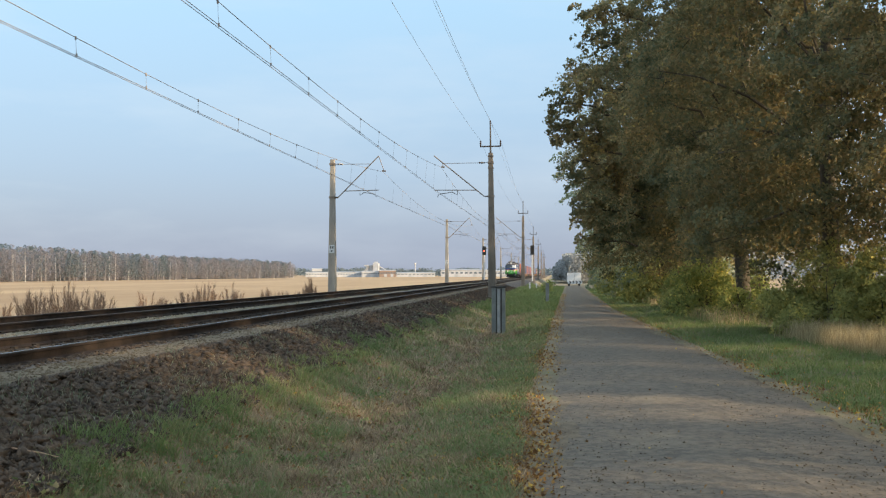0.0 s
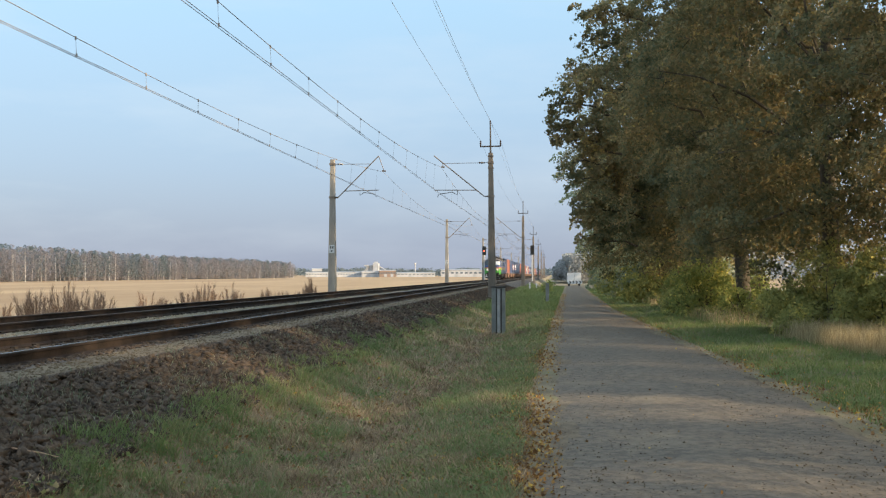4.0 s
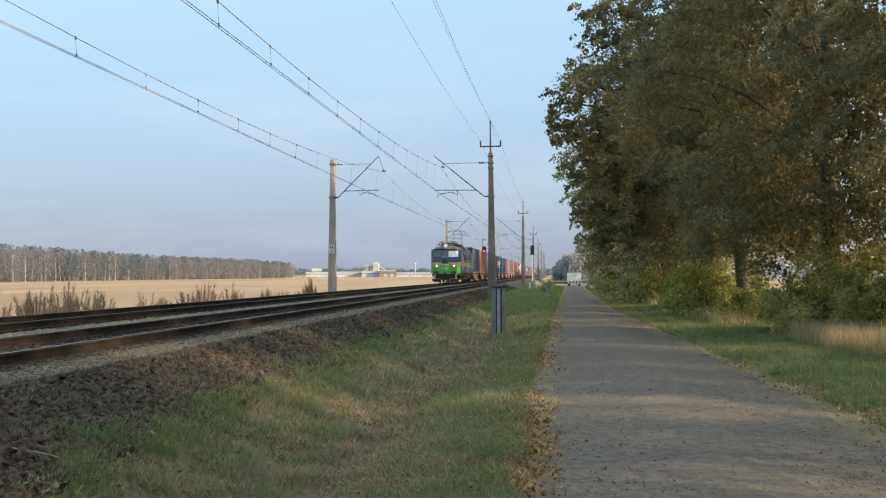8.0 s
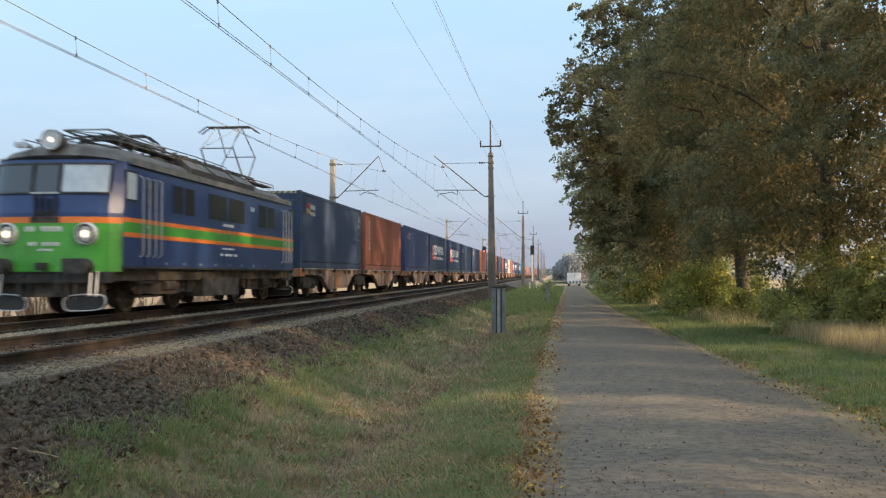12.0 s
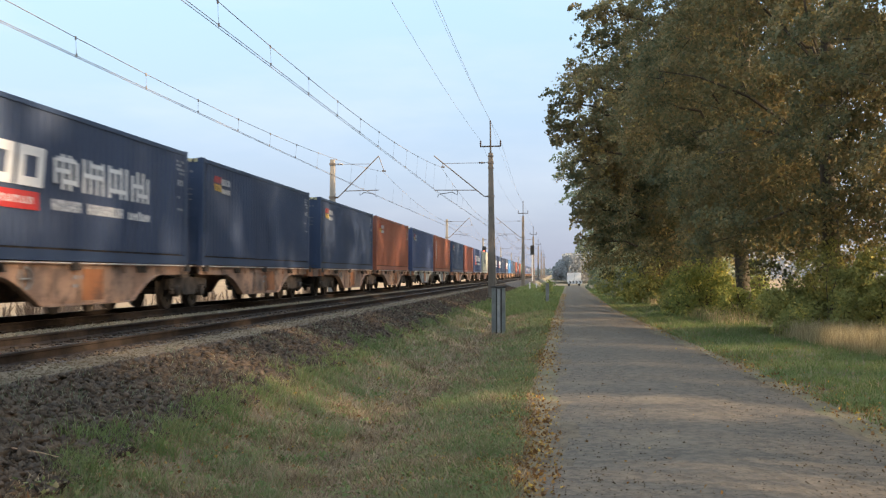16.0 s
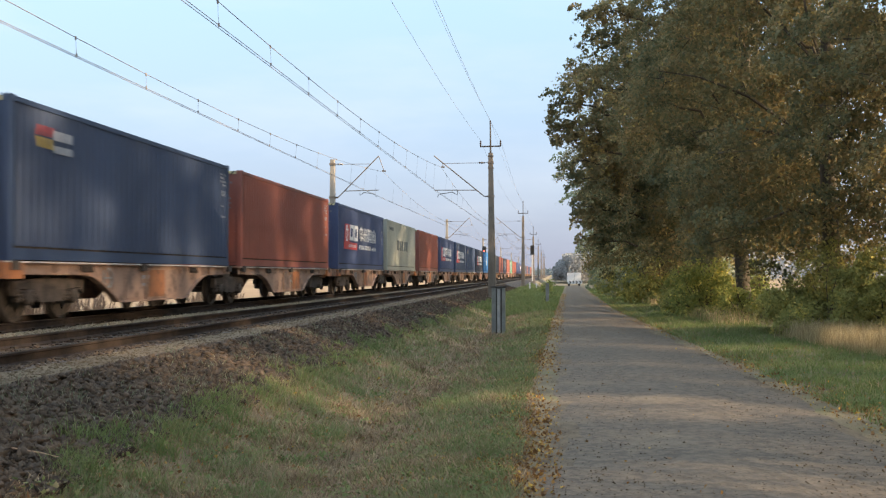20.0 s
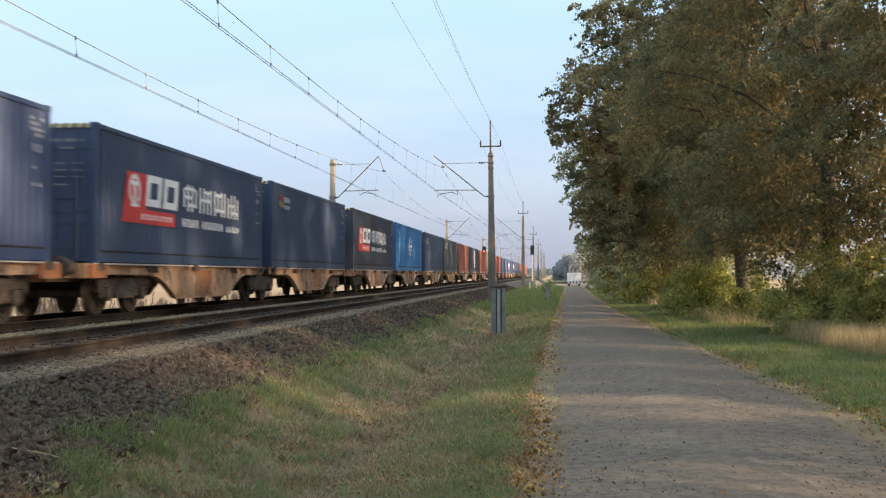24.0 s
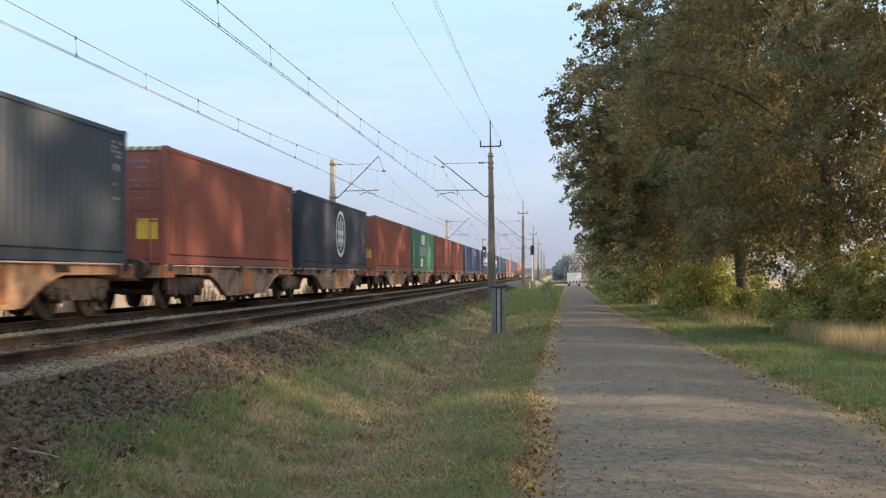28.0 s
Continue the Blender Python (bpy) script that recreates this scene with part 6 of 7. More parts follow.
def build_trees():
    near = [build_tree_kind(11, 15.2, 5.9, 3.0, 136000, 0.088, "tall broad tree with dark green and brown autumn leaves", M_LEAF),
            build_tree_kind(23, 14.4, 5.5, 2.8, 130000, 0.088, "tall broad tree with dark green and yellowing leaves", M_LEAF)]
    far = [build_tree_kind(37, 15.0, 6.0, 2.2, 34000, 0.18, "broad roadside tree in green autumn leaf, paled for haze", M_LEAF_FAR),
           build_tree_kind(41, 14.4, 5.6, 2.0, 34000, 0.18, "broad roadside tree in olive leaf, paled for haze", M_LEAF_FAR)]
    rnd = np.random.RandomState(5)
    used = set()
    placed = {}
    k = 0
    # -2.5 and 155 to 188: unseen trees, added to shade foreground and truck
    for y in (-66, -54, -43, -32, -21, -9.5, 4.5, 15.0, 22.0, 29.5, 37.0, 46.5, 54.5, 62, 70, 79, 88, 98, 108, 119, 131, 143, -2.5, 155, 166, 177, 188):
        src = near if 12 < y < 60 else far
        i = k % 2
        k += 1
        x = 6.9 + rnd.normal(0, 0.35) + max(0, y - 55) * 0.058
        x = {4.5: 10.2, 15.0: 11.4, 22.0: 11.6, -2.5: 9.6, -9.5: 9.0, 29.5: 7.8, 37.0: 6.8, 46.5: 7.2, 54.5: 7.4}.get(y, x)
        at = y * ALONG
        m = Matrix.Translation((x, at, float(ground_z(np.array(x), np.array(float(at)))))) @ Euler((0, 0, {37.0: 2.27}.get(y, rnd.rand() * 6.28))).to_matrix().to_4x4()
        if (src is near, i) not in used:
            used.add((src is near, i))
            src[i].matrix_basis = m
            placed[y] = src[i]
        else:
            placed[y] = copy_thing(src[i], m)
    # the open outer boughs that hang over the lane
    for k, (x, z) in enumerate(((1.22, 11.19), (1.12, 10.07), (0.87, 9.25), (0.55, 8.54), (0.10, 7.85), (-0.03, 7.28), (0.10, 6.55), (0.68, 5.69), (0.72, 5.18), (0.93, 4.16), (0.98, 3.04))):
        add_branch(placed[37.0], (x + 2.4, 37.9, z - 0.5), (x, 37.4, z), 900, 0.125, 71 + k)


build_trees()


def build_bush(x, y, h, w, leaves, size, material, label, seed):
    y = y * ALONG
    rnd = np.random.RandomState(seed)
    zb = float(ground_z(np.array(x), np.array(y)))
    b = thing("bush", (x, y, zb), label, "bush", "bushes under the trees")
    n = 60
    an, rr = rnd.rand(n) * 6.28, w * 1.1 * np.sqrt(rnd.rand(n))
    cs = np.stack([np.cos(an) * rr, np.sin(an) * rr, h * (0.10 + 0.90 * rnd.rand(n)) * (1 - 0.42 * (rr / w) ** 2) * (0.75 + 0.35 * rnd.rand(n))], -1)
    st = Geo()
    for c in cs[:40]:
        taper(st, limb_path(rnd, (c[0] * 0.15, c[1] * 0.15, -0.1), c * 1.04, 3), 0.025, 0.006, 4)
    part("woody_base", st, M_BARK, b)
    out = cs * np.array([1, 1, 0.2]) / (np.linalg.norm(cs, axis=1, keepdims=True) + 0.1)
    core = leaves // 4
    v, f = join([sprays(rnd, cs, out, h * (0.07 + 0.12 * rnd.rand(n)), leaves - core, size), leaf_cloud(rnd, cs * 0.8, h * (0.10 + 0.16 * rnd.rand(n)), core, size, 1.0)])
    v[:, 2] = np.maximum(v[:, 2], 0.0)
    part("foliage", raw_mesh("foliage", v, f, material), material, b)


for k, (x, y, h, w, n, s, m, lb) in enumerate([
        (7.0, 26.8, 2.2, 1.5, 15000, 0.075, M_BUSH_DARK, "dense dark green bush under the trees"), (8.7, 25.6, 2.7, 1.7, 14000, 0.078, M_BUSH_DARK, "dense dark green bush under the trees"),
        (8.0, 28.3, 2.7, 1.5, 10000, 0.08, M_BUSH_DARK, "dense dark green bush under the trees"), (10.6, 26.0, 3.0, 2.0, 9000, 0.085, M_BUSH_DARK, "dense dark green bush under the trees"),
        (5.75, 39.8, 3.0, 1.05, 5600, 0.10, M_BUSH, "sunlit yellow-green bush at a tree's foot"), (7.45, 38.6, 3.0, 0.50, 1900, 0.10, M_BUSH, "slim sunlit yellow bush at a tree's foot"),
        (6.7, 35.8, 1.5, 0.9, 3200, 0.085, M_BUSH, "low yellow-green bush in front of a trunk"), (7.6, 34.4, 1.2, 0.9, 2600, 0.085, M_BUSH_DARK, "low dark bush under the trees"),
        (5.4, 41.5, 1.5, 0.9, 2600, 0.10, M_BUSH_DARK, "low dark bush at the edge of the trees"), (6.2, 45.0, 2.6, 1.3, 5000, 0.13, M_BUSH_DARK, "dark bush at the edge of the trees"), (7.4, 49.0, 3.0, 2.0, 5000, 0.16, M_BUSH_DARK, "dark bush at the edge of the trees"),
        (6.6, 57.0, 3.4, 2.2, 5000, 0.18, M_BUSH_DARK, "dark bush at the edge of the trees"), (6.6, 66.0, 3.8, 2.6, 5000, 0.20, M_BUSH_DARK, "dark tall bush at the edge of the trees"),
        (6.8, 78.0, 4.0, 2.8, 5000, 0.22, M_BUSH_DARK, "dark tall bush at the edge of the trees"), (7.2, 92.0, 4.0, 3.0, 4500, 0.24, M_BUSH_DARK, "dark tall bush at the edge of the trees"),
        (7.6, 108.0, 4.2, 3.0, 4000, 0.26, M_BUSH_DARK, "dark tall bush at the edge of the trees"), (8.0, 128.0, 4.0, 3.0, 3500, 0.28, M_BUSH_DARK, "dark tall bush at the edge of the trees"),
        (15.5, 44.0, 2.2, 2.6, 5000, 0.16, M_BUSH, "yellow-green bush behind the trees"), (-0.6, 104.0, 1.9, 0.7, 700, 0.13, M_BUSH, "small bush beside the lane")]):
    build_bush(x, y, h, w, n, s, m, lb, 100 + k)


def blades(rnd, x, y, h, w, lean):
    """Bent grass blades, three triangles each, standing on the ground."""
    n = len(x)
    z = ground_z(x, y) - 0.01
    a = rnd.rand(n) * 6.283
    ca, sa = np.cos(a), np.sin(a)
    b = rnd.rand(n) * 6.283
    lx, ly = np.cos(b) * lean * h, np.sin(b) * lean * h
    P = np.stack([x, y, z], -1)
    W = np.stack([ca * w, sa * w, np.zeros(n)], -1)
    mid = P + np.stack([lx * 0.35, ly * 0.35, h * 0.55], -1)
    tip = P + np.stack([lx, ly, h * np.sqrt(np.clip(1 - 0.5 * lean ** 2, 0.2, 1))], -1)
    v = np.stack([P - W, P + W, mid + W * 0.7, mid - W * 0.7, tip], 1).reshape(-1, 3)
    i = np.arange(n) * 5
    f = np.concatenate([np.stack([i, i + 1, i + 2], -1), np.stack([i, i + 2, i + 3], -1), np.stack([i + 3, i + 2, i + 4], -1)])
    return v, f


def patchy(x, y, s, seed):
    """Smooth random patches, 0 to 1, about 1 / s metres across."""
    rnd = np.random.RandomState(int(seed * 10) + 50)
    table = rnd.rand(64, 64)
    out = 0.0
    for q, wt in ((1.0, 0.6), (2.3, 0.4)):
        u, v = x * s * q + 500, y * s * q + 500
        i, j = np.floor(u).astype(int), np.floor(v).astype(int)
        a, b = u - i, v - j
        a, b = a * a * (3 - 2 * a), b * b * (3 - 2 * b)
        t = lambda p, r: table[p % 64, r % 64]
        out = out + wt * ((t(i, j) * (1 - a) + t(i + 1, j) * a) * (1 - b) + (t(i, j + 1) * (1 - a) + t(i + 1, j + 1) * a) * b)
    return out


def spread_y(rnd, n, y0, y1, near=2.0):
    """Distances, denser close by."""
    u = rnd.rand(n)
    a = 1 / near
    return 1 / ((1 - u) * (1 / y0 ** a) + u * (1 / y1 ** a)) ** near


def build_grass():
    rnd = np.random.RandomState(8)
    sets = []
    bottom = lambda x, y: np.exp(-((x + 2.02 + 0.14 * np.sin(y * 0.5)) / 0.40) ** 2)
    # the ditch sides: short green clumps over dead thatch
    n = 150000
    y = spread_y(rnd, n, 6.5, 130)
    edge = -3.78 + 0.22 * (patchy(0 * y, y, 0.9, 6) - 0.5) + 0.15 * (patchy(0 * y, y, 2.5, 7) - 0.5)
    x = edge + (3.55 + lane_left(y) * 0.8) * rnd.rand(n)
    clump = patchy(x, y, 3.2, 1)
    keep = rnd.rand(n) < np.clip(3.2 * clump - 1.1 - 1.2 * bottom(x, y) + 0.5 * np.exp(-((x - edge) / 0.3) ** 2), 0.03, 1)
    x, y, clump = x[keep], y[keep], clump[keep]
    sets.append(("ditch_grass", "short green and straw grass on the ditch sides", x, y, (0.03 + 0.15 * rnd.rand(len(x)) ** 1.5) * (0.25 + 1.7 * clump ** 1.5), 0.0028 + 0.00017 * y, M_GRASS))
    # taller tufts where the grass meets the ballast
    c, m = 190, 42
    ty = spread_y(rnd, c, 7.5, 60)
    tx = -3.66 + rnd.normal(0, 0.17, c)
    k = np.repeat(np.arange(c), m)
    x, y = tx[k] + rnd.normal(0, 0.06, c * m), ty[k] + rnd.normal(0, 0.08, c * m)
    sets.append(("edge_tufts", "upright green tufts where grass meets ballast", x, y, (0.08 + 0.17 * rnd.rand(c * m)) * (0.6 + 0.6 * rnd.rand(c))[k], 0.0028 + 0.00014 * y, M_GRASS_GREEN))
    # fresh strip by the lane
    n = 75000
    y = spread_y(rnd, n, 6.5, 170)
    x = lane_left(y) - 0.22 - np.abs(rnd.normal(0, 0.62, n)) + 0.05 * np.sin(y * 3.7)
    keep = rnd.rand(n) < np.clip(2.2 * patchy(x, y, 1.8, 5.0) - 0.45 - 1.0 * bottom(x, y), 0.03, 1)
    x, y = x[keep], y[keep]
    sets.append(("verge_grass", "short fresh green grass along the lane", x, y, 0.03 + 0.10 * rnd.rand(len(x)) ** 1.5, 0.003 + 0.00017 * y, M_GRASS_GREEN))
    # behind and beside the camera's stand
    n = 20000
    y = -30 + 37 * rnd.rand(n)
    x = np.where(rnd.rand(n) < 0.6, -3.7 + 3.4 * rnd.rand(n), 3.9 + 4.0 * rnd.rand(n))
    keep = rnd.rand(n) < np.clip(2.0 * patchy(x, y, 1.0, 1.0) - 0.4, 0.05, 1)
    x, y = x[keep], y[keep]
    sets.append(("verge_grass", "mixed green and straw grass along the lane", x, y, 0.04 + 0.10 * rnd.rand(len(x)) ** 1.7, np.full(len(x), 0.006), M_GRASS))
    # right verge
    n = 80000
    y = spread_y(rnd, n, 9, 140)
    x = lane_right(y) + 0.12 + 3.2 * rnd.rand(n)
    keep = rnd.rand(n) < np.clip(2.4 * patchy(x, y, 1.6, 3.0) - 0.3, 0.1, 1)
    x, y = x[keep], y[keep]
    sets.append(("verge_grass", "short fresh green grass beside the trees", x, y, 0.04 + 0.15 * rnd.rand(len(x)) ** 1.6, 0.0035 + 0.00016 * y, M_GRASS_GREEN))
    # tall dry grass under the trees
    n = 56000
    y = 19.5 + 7.5 * rnd.rand(n)
    y[:7000] = 33 + 30 * rnd.rand(7000)
    x = 5.2 + 5.0 * rnd.rand(n)
    x[:7000] = 4.9 + 1.8 * rnd.rand(7000)
    keep = rnd.rand(n) < np.clip(2.6 * patchy(x, y, 0.9, 4.0) - 0.25 - (y > 32) * 0.6, 0, 1) * np.clip((x - np.where(y < 32, 5.45, 5.0) - 0.10 * (27 - np.minimum(y, 27))) / 0.4, 0, 1)
    x, y = x[keep], y[keep]
    sets.append(("dry_grass", "tall dry straw-coloured grass under the trees", x, y, 0.15 + 0.50 * rnd.rand(len(x)) ** 1.4, 0.0028 + 0.00010 * y, M_GRASS_DRY))
    # dead brown weed stalks at the trees' feet
    n = 2600
    y = 33.5 + 8.5 * rnd.rand(n)
    x = 5.0 + 2.6 * rnd.rand(n)
    keep = rnd.rand(n) < np.clip(2.4 * patchy(x, y, 1.4, 9.0) - 0.5, 0, 1)
    x, y = x[keep], y[keep]
    sets.append(("dead_weeds", "dead brown weed stalks at the trees' feet", x, y, 0.15 + 0.60 * rnd.rand(len(x)) ** 1.6, 0.003 + 0.00010 * y, M_GRASS))
    # the ditch and verge further off
    n = 26000
    y = 48 + 130 * rnd.rand(n) ** 1.3
    x = -3.7 + (3.5 + lane_left(y)) * rnd.rand(n)
    sets.append(("ditch_grass", "green grass along the far ditch", x, y, 0.08 + 0.22 * rnd.rand(n), 0.008 + 0.00012 * y, M_GRASS_GREEN))
    # odd tufts on the ballast bank
    n = 3000
    c = 110
    ty, tx = spread_y(rnd, c, 8, 60), -5.0 + 1.15 * rnd.rand(c)
    k = rnd.randint(0, c, n)
    x, y = tx[k] + rnd.normal(0, 0.08, n), ty[k] + rnd.normal(0, 0.11, n)
    sets.append(("bank_tufts", "sparse grey-green tufts on the ballast bank", x, y, 0.05 + 0.13 * rnd.rand(n), 0.0022 + 0.00012 * y, M_TUFT))
    # bowed tussocks of dead grass
    c, m = 34, 110
    ty, tx = spread_y(rnd, c, 7, 40), -3.2 + 2.4 * rnd.rand(c)
    k = np.repeat(np.arange(c), m)
    x, y = tx[k] + rnd.normal(0, 0.08, c * m), ty[k] + rnd.normal(0, 0.10, c * m)
    sets.append(("dead_tussocks", "bowed pale tussocks of dead grass in the ditch", x, y, 0.12 + 0.16 * rnd.rand(c * m), 0.0022 + 0.0001 * y, M_DEAD))
    # dead thatch lying over the whole ditch, thickest at its bottom
    n = 70000
    y = spread_y(rnd, n, 6.5, 90)
    x = -3.75 + 3.5 * rnd.rand(n)
    b0 = rnd.rand(n) < 0.25
    x = np.where(b0, -2.02 - 0.14 * np.sin(y * 0.5) + rnd.normal(0, 0.26, n), x)
    sets.append(("straw_litter", "flattened dead straw in the ditch", x, y, 0.05 + 0.13 * rnd.rand(n), 0.0024 + 0.00012 * y, M_DEAD))
    for name, label, x, y, h, w, m in sets:
        lean = 0.35 + 0.6 * rnd.rand(len(x))
        if name == "dead_tussocks":
            lean = 0.85 + 0.4 * rnd.rand(len(x))
        if name == "dry_grass":
            lean = 0.10 + 0.45 * rnd.rand(len(x))
        if name == "straw_litter":
            lean = 1.12 + 0.14 * rnd.rand(len(x))
        v, f = blades(rnd, x, y, h, w, lean)
        tagged(new(name, raw_mesh(name, v, f, m)), label, "grass", kind="stuff")
    # small broad-leaved weeds among the grass
    c, m = 900, 9
    ty = spread_y(rnd, c, 6.8, 45)
    tx = np.where(rnd.rand(c) < 0.75, -3.7 + 3.3 * rnd.rand(c), 3.7 + 2.5 * rnd.rand(c))
    k = np.repeat(np.arange(c), m)
    x, y = tx[k] + rnd.normal(0, 0.05, c * m), ty[k] + rnd.normal(0, 0.05, c * m)
    p = np.stack([x, y, ground_z(x, y) + 0.02 + 0.06 * rnd.rand(c * m)], -1)
    v, f = leaves_at(rnd, p, 0.025 + 0.035 * rnd.rand(c * m), np.tile(np.array([0.0, 0.0, 1.0]), (c * m, 1)), 0.5)
    tagged(new("low_weeds", raw_mesh("low_weeds", v, f, M_GRASS_GREEN)), "small broad-leaved green weeds among the grass", "weeds", kind="stuff")


build_grass()


def build_litter():
    rnd = np.random.RandomState(9)
    n = 30000
    y = spread_y(rnd, n, 6.5, 100, 5.0)
    which = rnd.rand(n)
    x = np.where(which < 0.46, lane_left(y) - 0.22 + rnd.normal(0, 0.24, n), np.where(which < 0.70, lane_right(y) + 0.22 + rnd.normal(0, 0.26, n), np.where(which < 0.90, -3.7 + 3.5 * rnd.rand(n), 0.1 + 5.4 * rnd.rand(n))))
    on = (x > lane_left(y) + 0.25) & (x < lane_right(y) - 0.2)
    keep = (rnd.rand(n) < np.where(on, 0.07, 1.0)) & ((which > 0.70) | (rnd.rand(n) < np.clip(3.0 * patchy(x, y, 0.8, 8.0) - 0.8, 0.12, 1)))
    x, y, on = x[keep], y[keep], on[keep]
    n = len(x)
    z = ground_z(x, y) + 0.015 + 0.05 * rnd.rand(n) * (~on) + 0.04 * on
    v, f = leaves_at(rnd, np.zeros((n, 3)), np.ones(n), np.tile(np.array([0.0, 0.0, 1.0]), (n, 1)), 0.7)
    v = v.reshape(n, 4, 3) * (0.018 + 0.036 * rnd.rand(n) ** 1.8)[:, None, None]
    v = (v + np.stack([x, y, z], -1)[:, None]).reshape(-1, 3)
    tagged(new("fallen_leaves", raw_mesh("fallen_leaves", v, f, M_LITTER)), "scattered yellow and brown fallen leaves", "leaves", kind="stuff")


build_litter()


def stones(rnd, x, y, z, r):
    """Angular stones: squashed, skewed octahedra."""
    n = len(x)
    d = np.array([(1, 0, 0), (-1, 0, 0), (0, 1, 0), (0, -1, 0), (0, 0, 1), (0, 0, -1)], float)
    v = d[None] * (0.65 + 0.4 * rnd.rand(n, 6, 1)) + rnd.normal(0, 0.34, (n, 6, 3))
    v = v * r[:, None, None] * np.array([1, 1, 0.7]) + np.stack([x, y, z], -1)[:, None]
    t = np.array([(0, 2, 4), (2, 1, 4), (1, 3, 4), (3, 0, 4), (2, 0, 5), (1, 2, 5), (3, 1, 5), (0, 3, 5)])
    f = (np.arange(n)[:, None, None] * 6 + t[None]).reshape(-1, 3)
    return v.reshape(-1, 3), f


def build_ballast():
    rnd = np.random.RandomState(10)
    n = 42000
    y = spread_y(rnd, n, 4.5, 110)
    y[:5000] = -30 + 36 * rnd.rand(5000)
    x = -5.05 + (1.39 + 0.24 * (patchy(0 * y, y, 0.9, 6) - 0.5)) * rnd.rand(n)
    r = 0.024 + 0.044 * rnd.rand(n) ** 1.5 + 0.0003 * y
    v, f = stones(rnd, x, y, ground_z(x, y) + 0.005 + 0.03 * rnd.rand(n), r)
    tagged(new("bank_ballast", raw_mesh("bank_ballast", v, f, M_STONE)), "dark sooty ballast stones on the bank", "ballast", kind="stuff")
    for nm, lb, m, n, x0, w in (("track_ballast", "pale grey ballast stones between the tracks", M_STONE_PALE, 15000, -9.35, 1.05), ("track_ballast", "rust-brown ballast stones of the near track", M_STONE, 16000, -8.3, 2.58), ("cess_gravel", "fine sandy gravel along the track shoulder", M_STONE_SAND, 5000, -5.70, 0.60), ("track_ballast", "rust-brown ballast stones of the far track", M_STONE, 9000, -12.5, 3.1)):
        y = spread_y(rnd, n, 7.5, 120)
        x = x0 + w * rnd.rand(n)
        r = (0.024 + 0.024 * rnd.rand(n) + 0.0003 * y) * (0.5 if nm == "cess_gravel" else 1)
        v, f = stones(rnd, x, y, ground_z(x, y) - 0.004, r)
        tagged(new(nm, raw_mesh(nm, v, f, m)), lb, "ballast", kind="stuff")
    for nm, lb, m, n in (("lane_gravel", "loose sandy gravel on the lane", M_STONE_SAND, 9000), ("lane_gravel", "loose dark grit on the lane", M_STONE, 900)):
        y = spread_y(rnd, n, 7, 60)
        x = lane_left(y) + 0.1 + (lane_right(y) - lane_left(y) - 0.2) * rnd.rand(n)
        v, f = stones(rnd, x, y, ground_z(x, y) + 0.028 + 0.02 * np.sin(np.pi * x / 3.65), 0.003 + 0.009 * rnd.rand(n) ** 3)
        tagged(new(nm, raw_mesh(nm, v, f, m)), lb, "gravel", kind="stuff")


build_ballast()


def build_field_bush(x, y, h, w, seed):
    """A bare shrub: a fan of stems, each set with short upright side twigs."""
    y = y * ALONG
    rnd = np.random.RandomState(seed)
    zb = float(ground_z(np.array(x), np.array(y)))
    b = thing("bare_shrub", (x, y, zb), "bare brown twiggy shrub at the field's edge", "bush", "shrubs behind the railway")
    m = 30
    a = rnd.rand(m) * 6.283
    foot = np.stack([np.cos(a), np.sin(a), np.zeros(m)], -1) * (w * 0.30 * np.sqrt(rnd.rand(m)))[:, None]
    tip = foot * 3.3 + rnd.normal(0, 0.16, (m, 3))
    tip[:, 2] = h * (0.62 + 0.38 * rnd.rand(m)) * (1 - 0.35 * (np.linalg.norm(tip[:, :2], axis=1) / w) ** 2)
    st = Geo()
    for k in range(m):
        st.cyl(foot[k] - np.array([0, 0, 0.1]), tip[k], 0.010, 0.004, 4, caps=False)
    part("woody_base", st, M_TWIG_DARK, b)
    n = 4200
    k = rnd.randint(0, m, n)
    u = 0.15 + 0.85 * rnd.rand(n) ** 0.8
    p = foot[k] * (1 - u)[:, None] + tip[k] * u[:, None]
    d = (tip - foot)[k]
    d = d / np.linalg.norm(d, axis=1, keepdims=True) + rnd.normal(0, 0.42, (n, 3))
    d[:, 2] = np.abs(d[:, 2]) + 0.25
    d /= np.linalg.norm(d, axis=1, keepdims=True)
    L = (0.12 + 0.30 * rnd.rand(n))[:, None]
    side = np.cross(d, rnd.normal(0, 1, (n, 3)))
    side *= (0.0035 + 0.0035 * rnd.rand(n))[:, None] / np.linalg.norm(side, axis=1, keepdims=True)
    v = np.stack([p - side, p + side, p + d * L], 1).reshape(-1, 3)
    i = np.arange(n) * 3
    tagged(part("twig_crown", raw_mesh("twig_crown", v, np.stack([i, i + 1, i + 2], -1), M_TWIG), M_TWIG, b), kind="stuff")


for k, (x, y, h, w) in enumerate([(-18.3, 29.8, 2.0, 0.8), (-18.3, 31.6, 2.1, 0.8), (-18.3, 34.0, 2.2, 0.9), (-18.5, 34.9, 2.4, 0.9), (-18.2, 36.2, 2.35, 1.0), (-18.4, 37.5, 2.3, 0.9), (-18.2, 38.6, 2.2, 0.9), (-18.3, 44.3, 2.1, 0.8), (-18.3, 46.2, 1.5, 0.7),
                                  (-18.3, 49.3, 2.0, 0.8), (-18.3, 51.8, 2.4, 0.9), (-18.3, 56.3, 2.15, 0.9), (-18.3, 64.0, 2.0, 0.8), (-18.3, 67.5, 1.5, 0.7), (-18.3, 72.8, 1.9, 0.8), (-15.6, 64.0, 2.0, 0.4)]):
    build_field_bush(x, y, h, w, 300 + k)


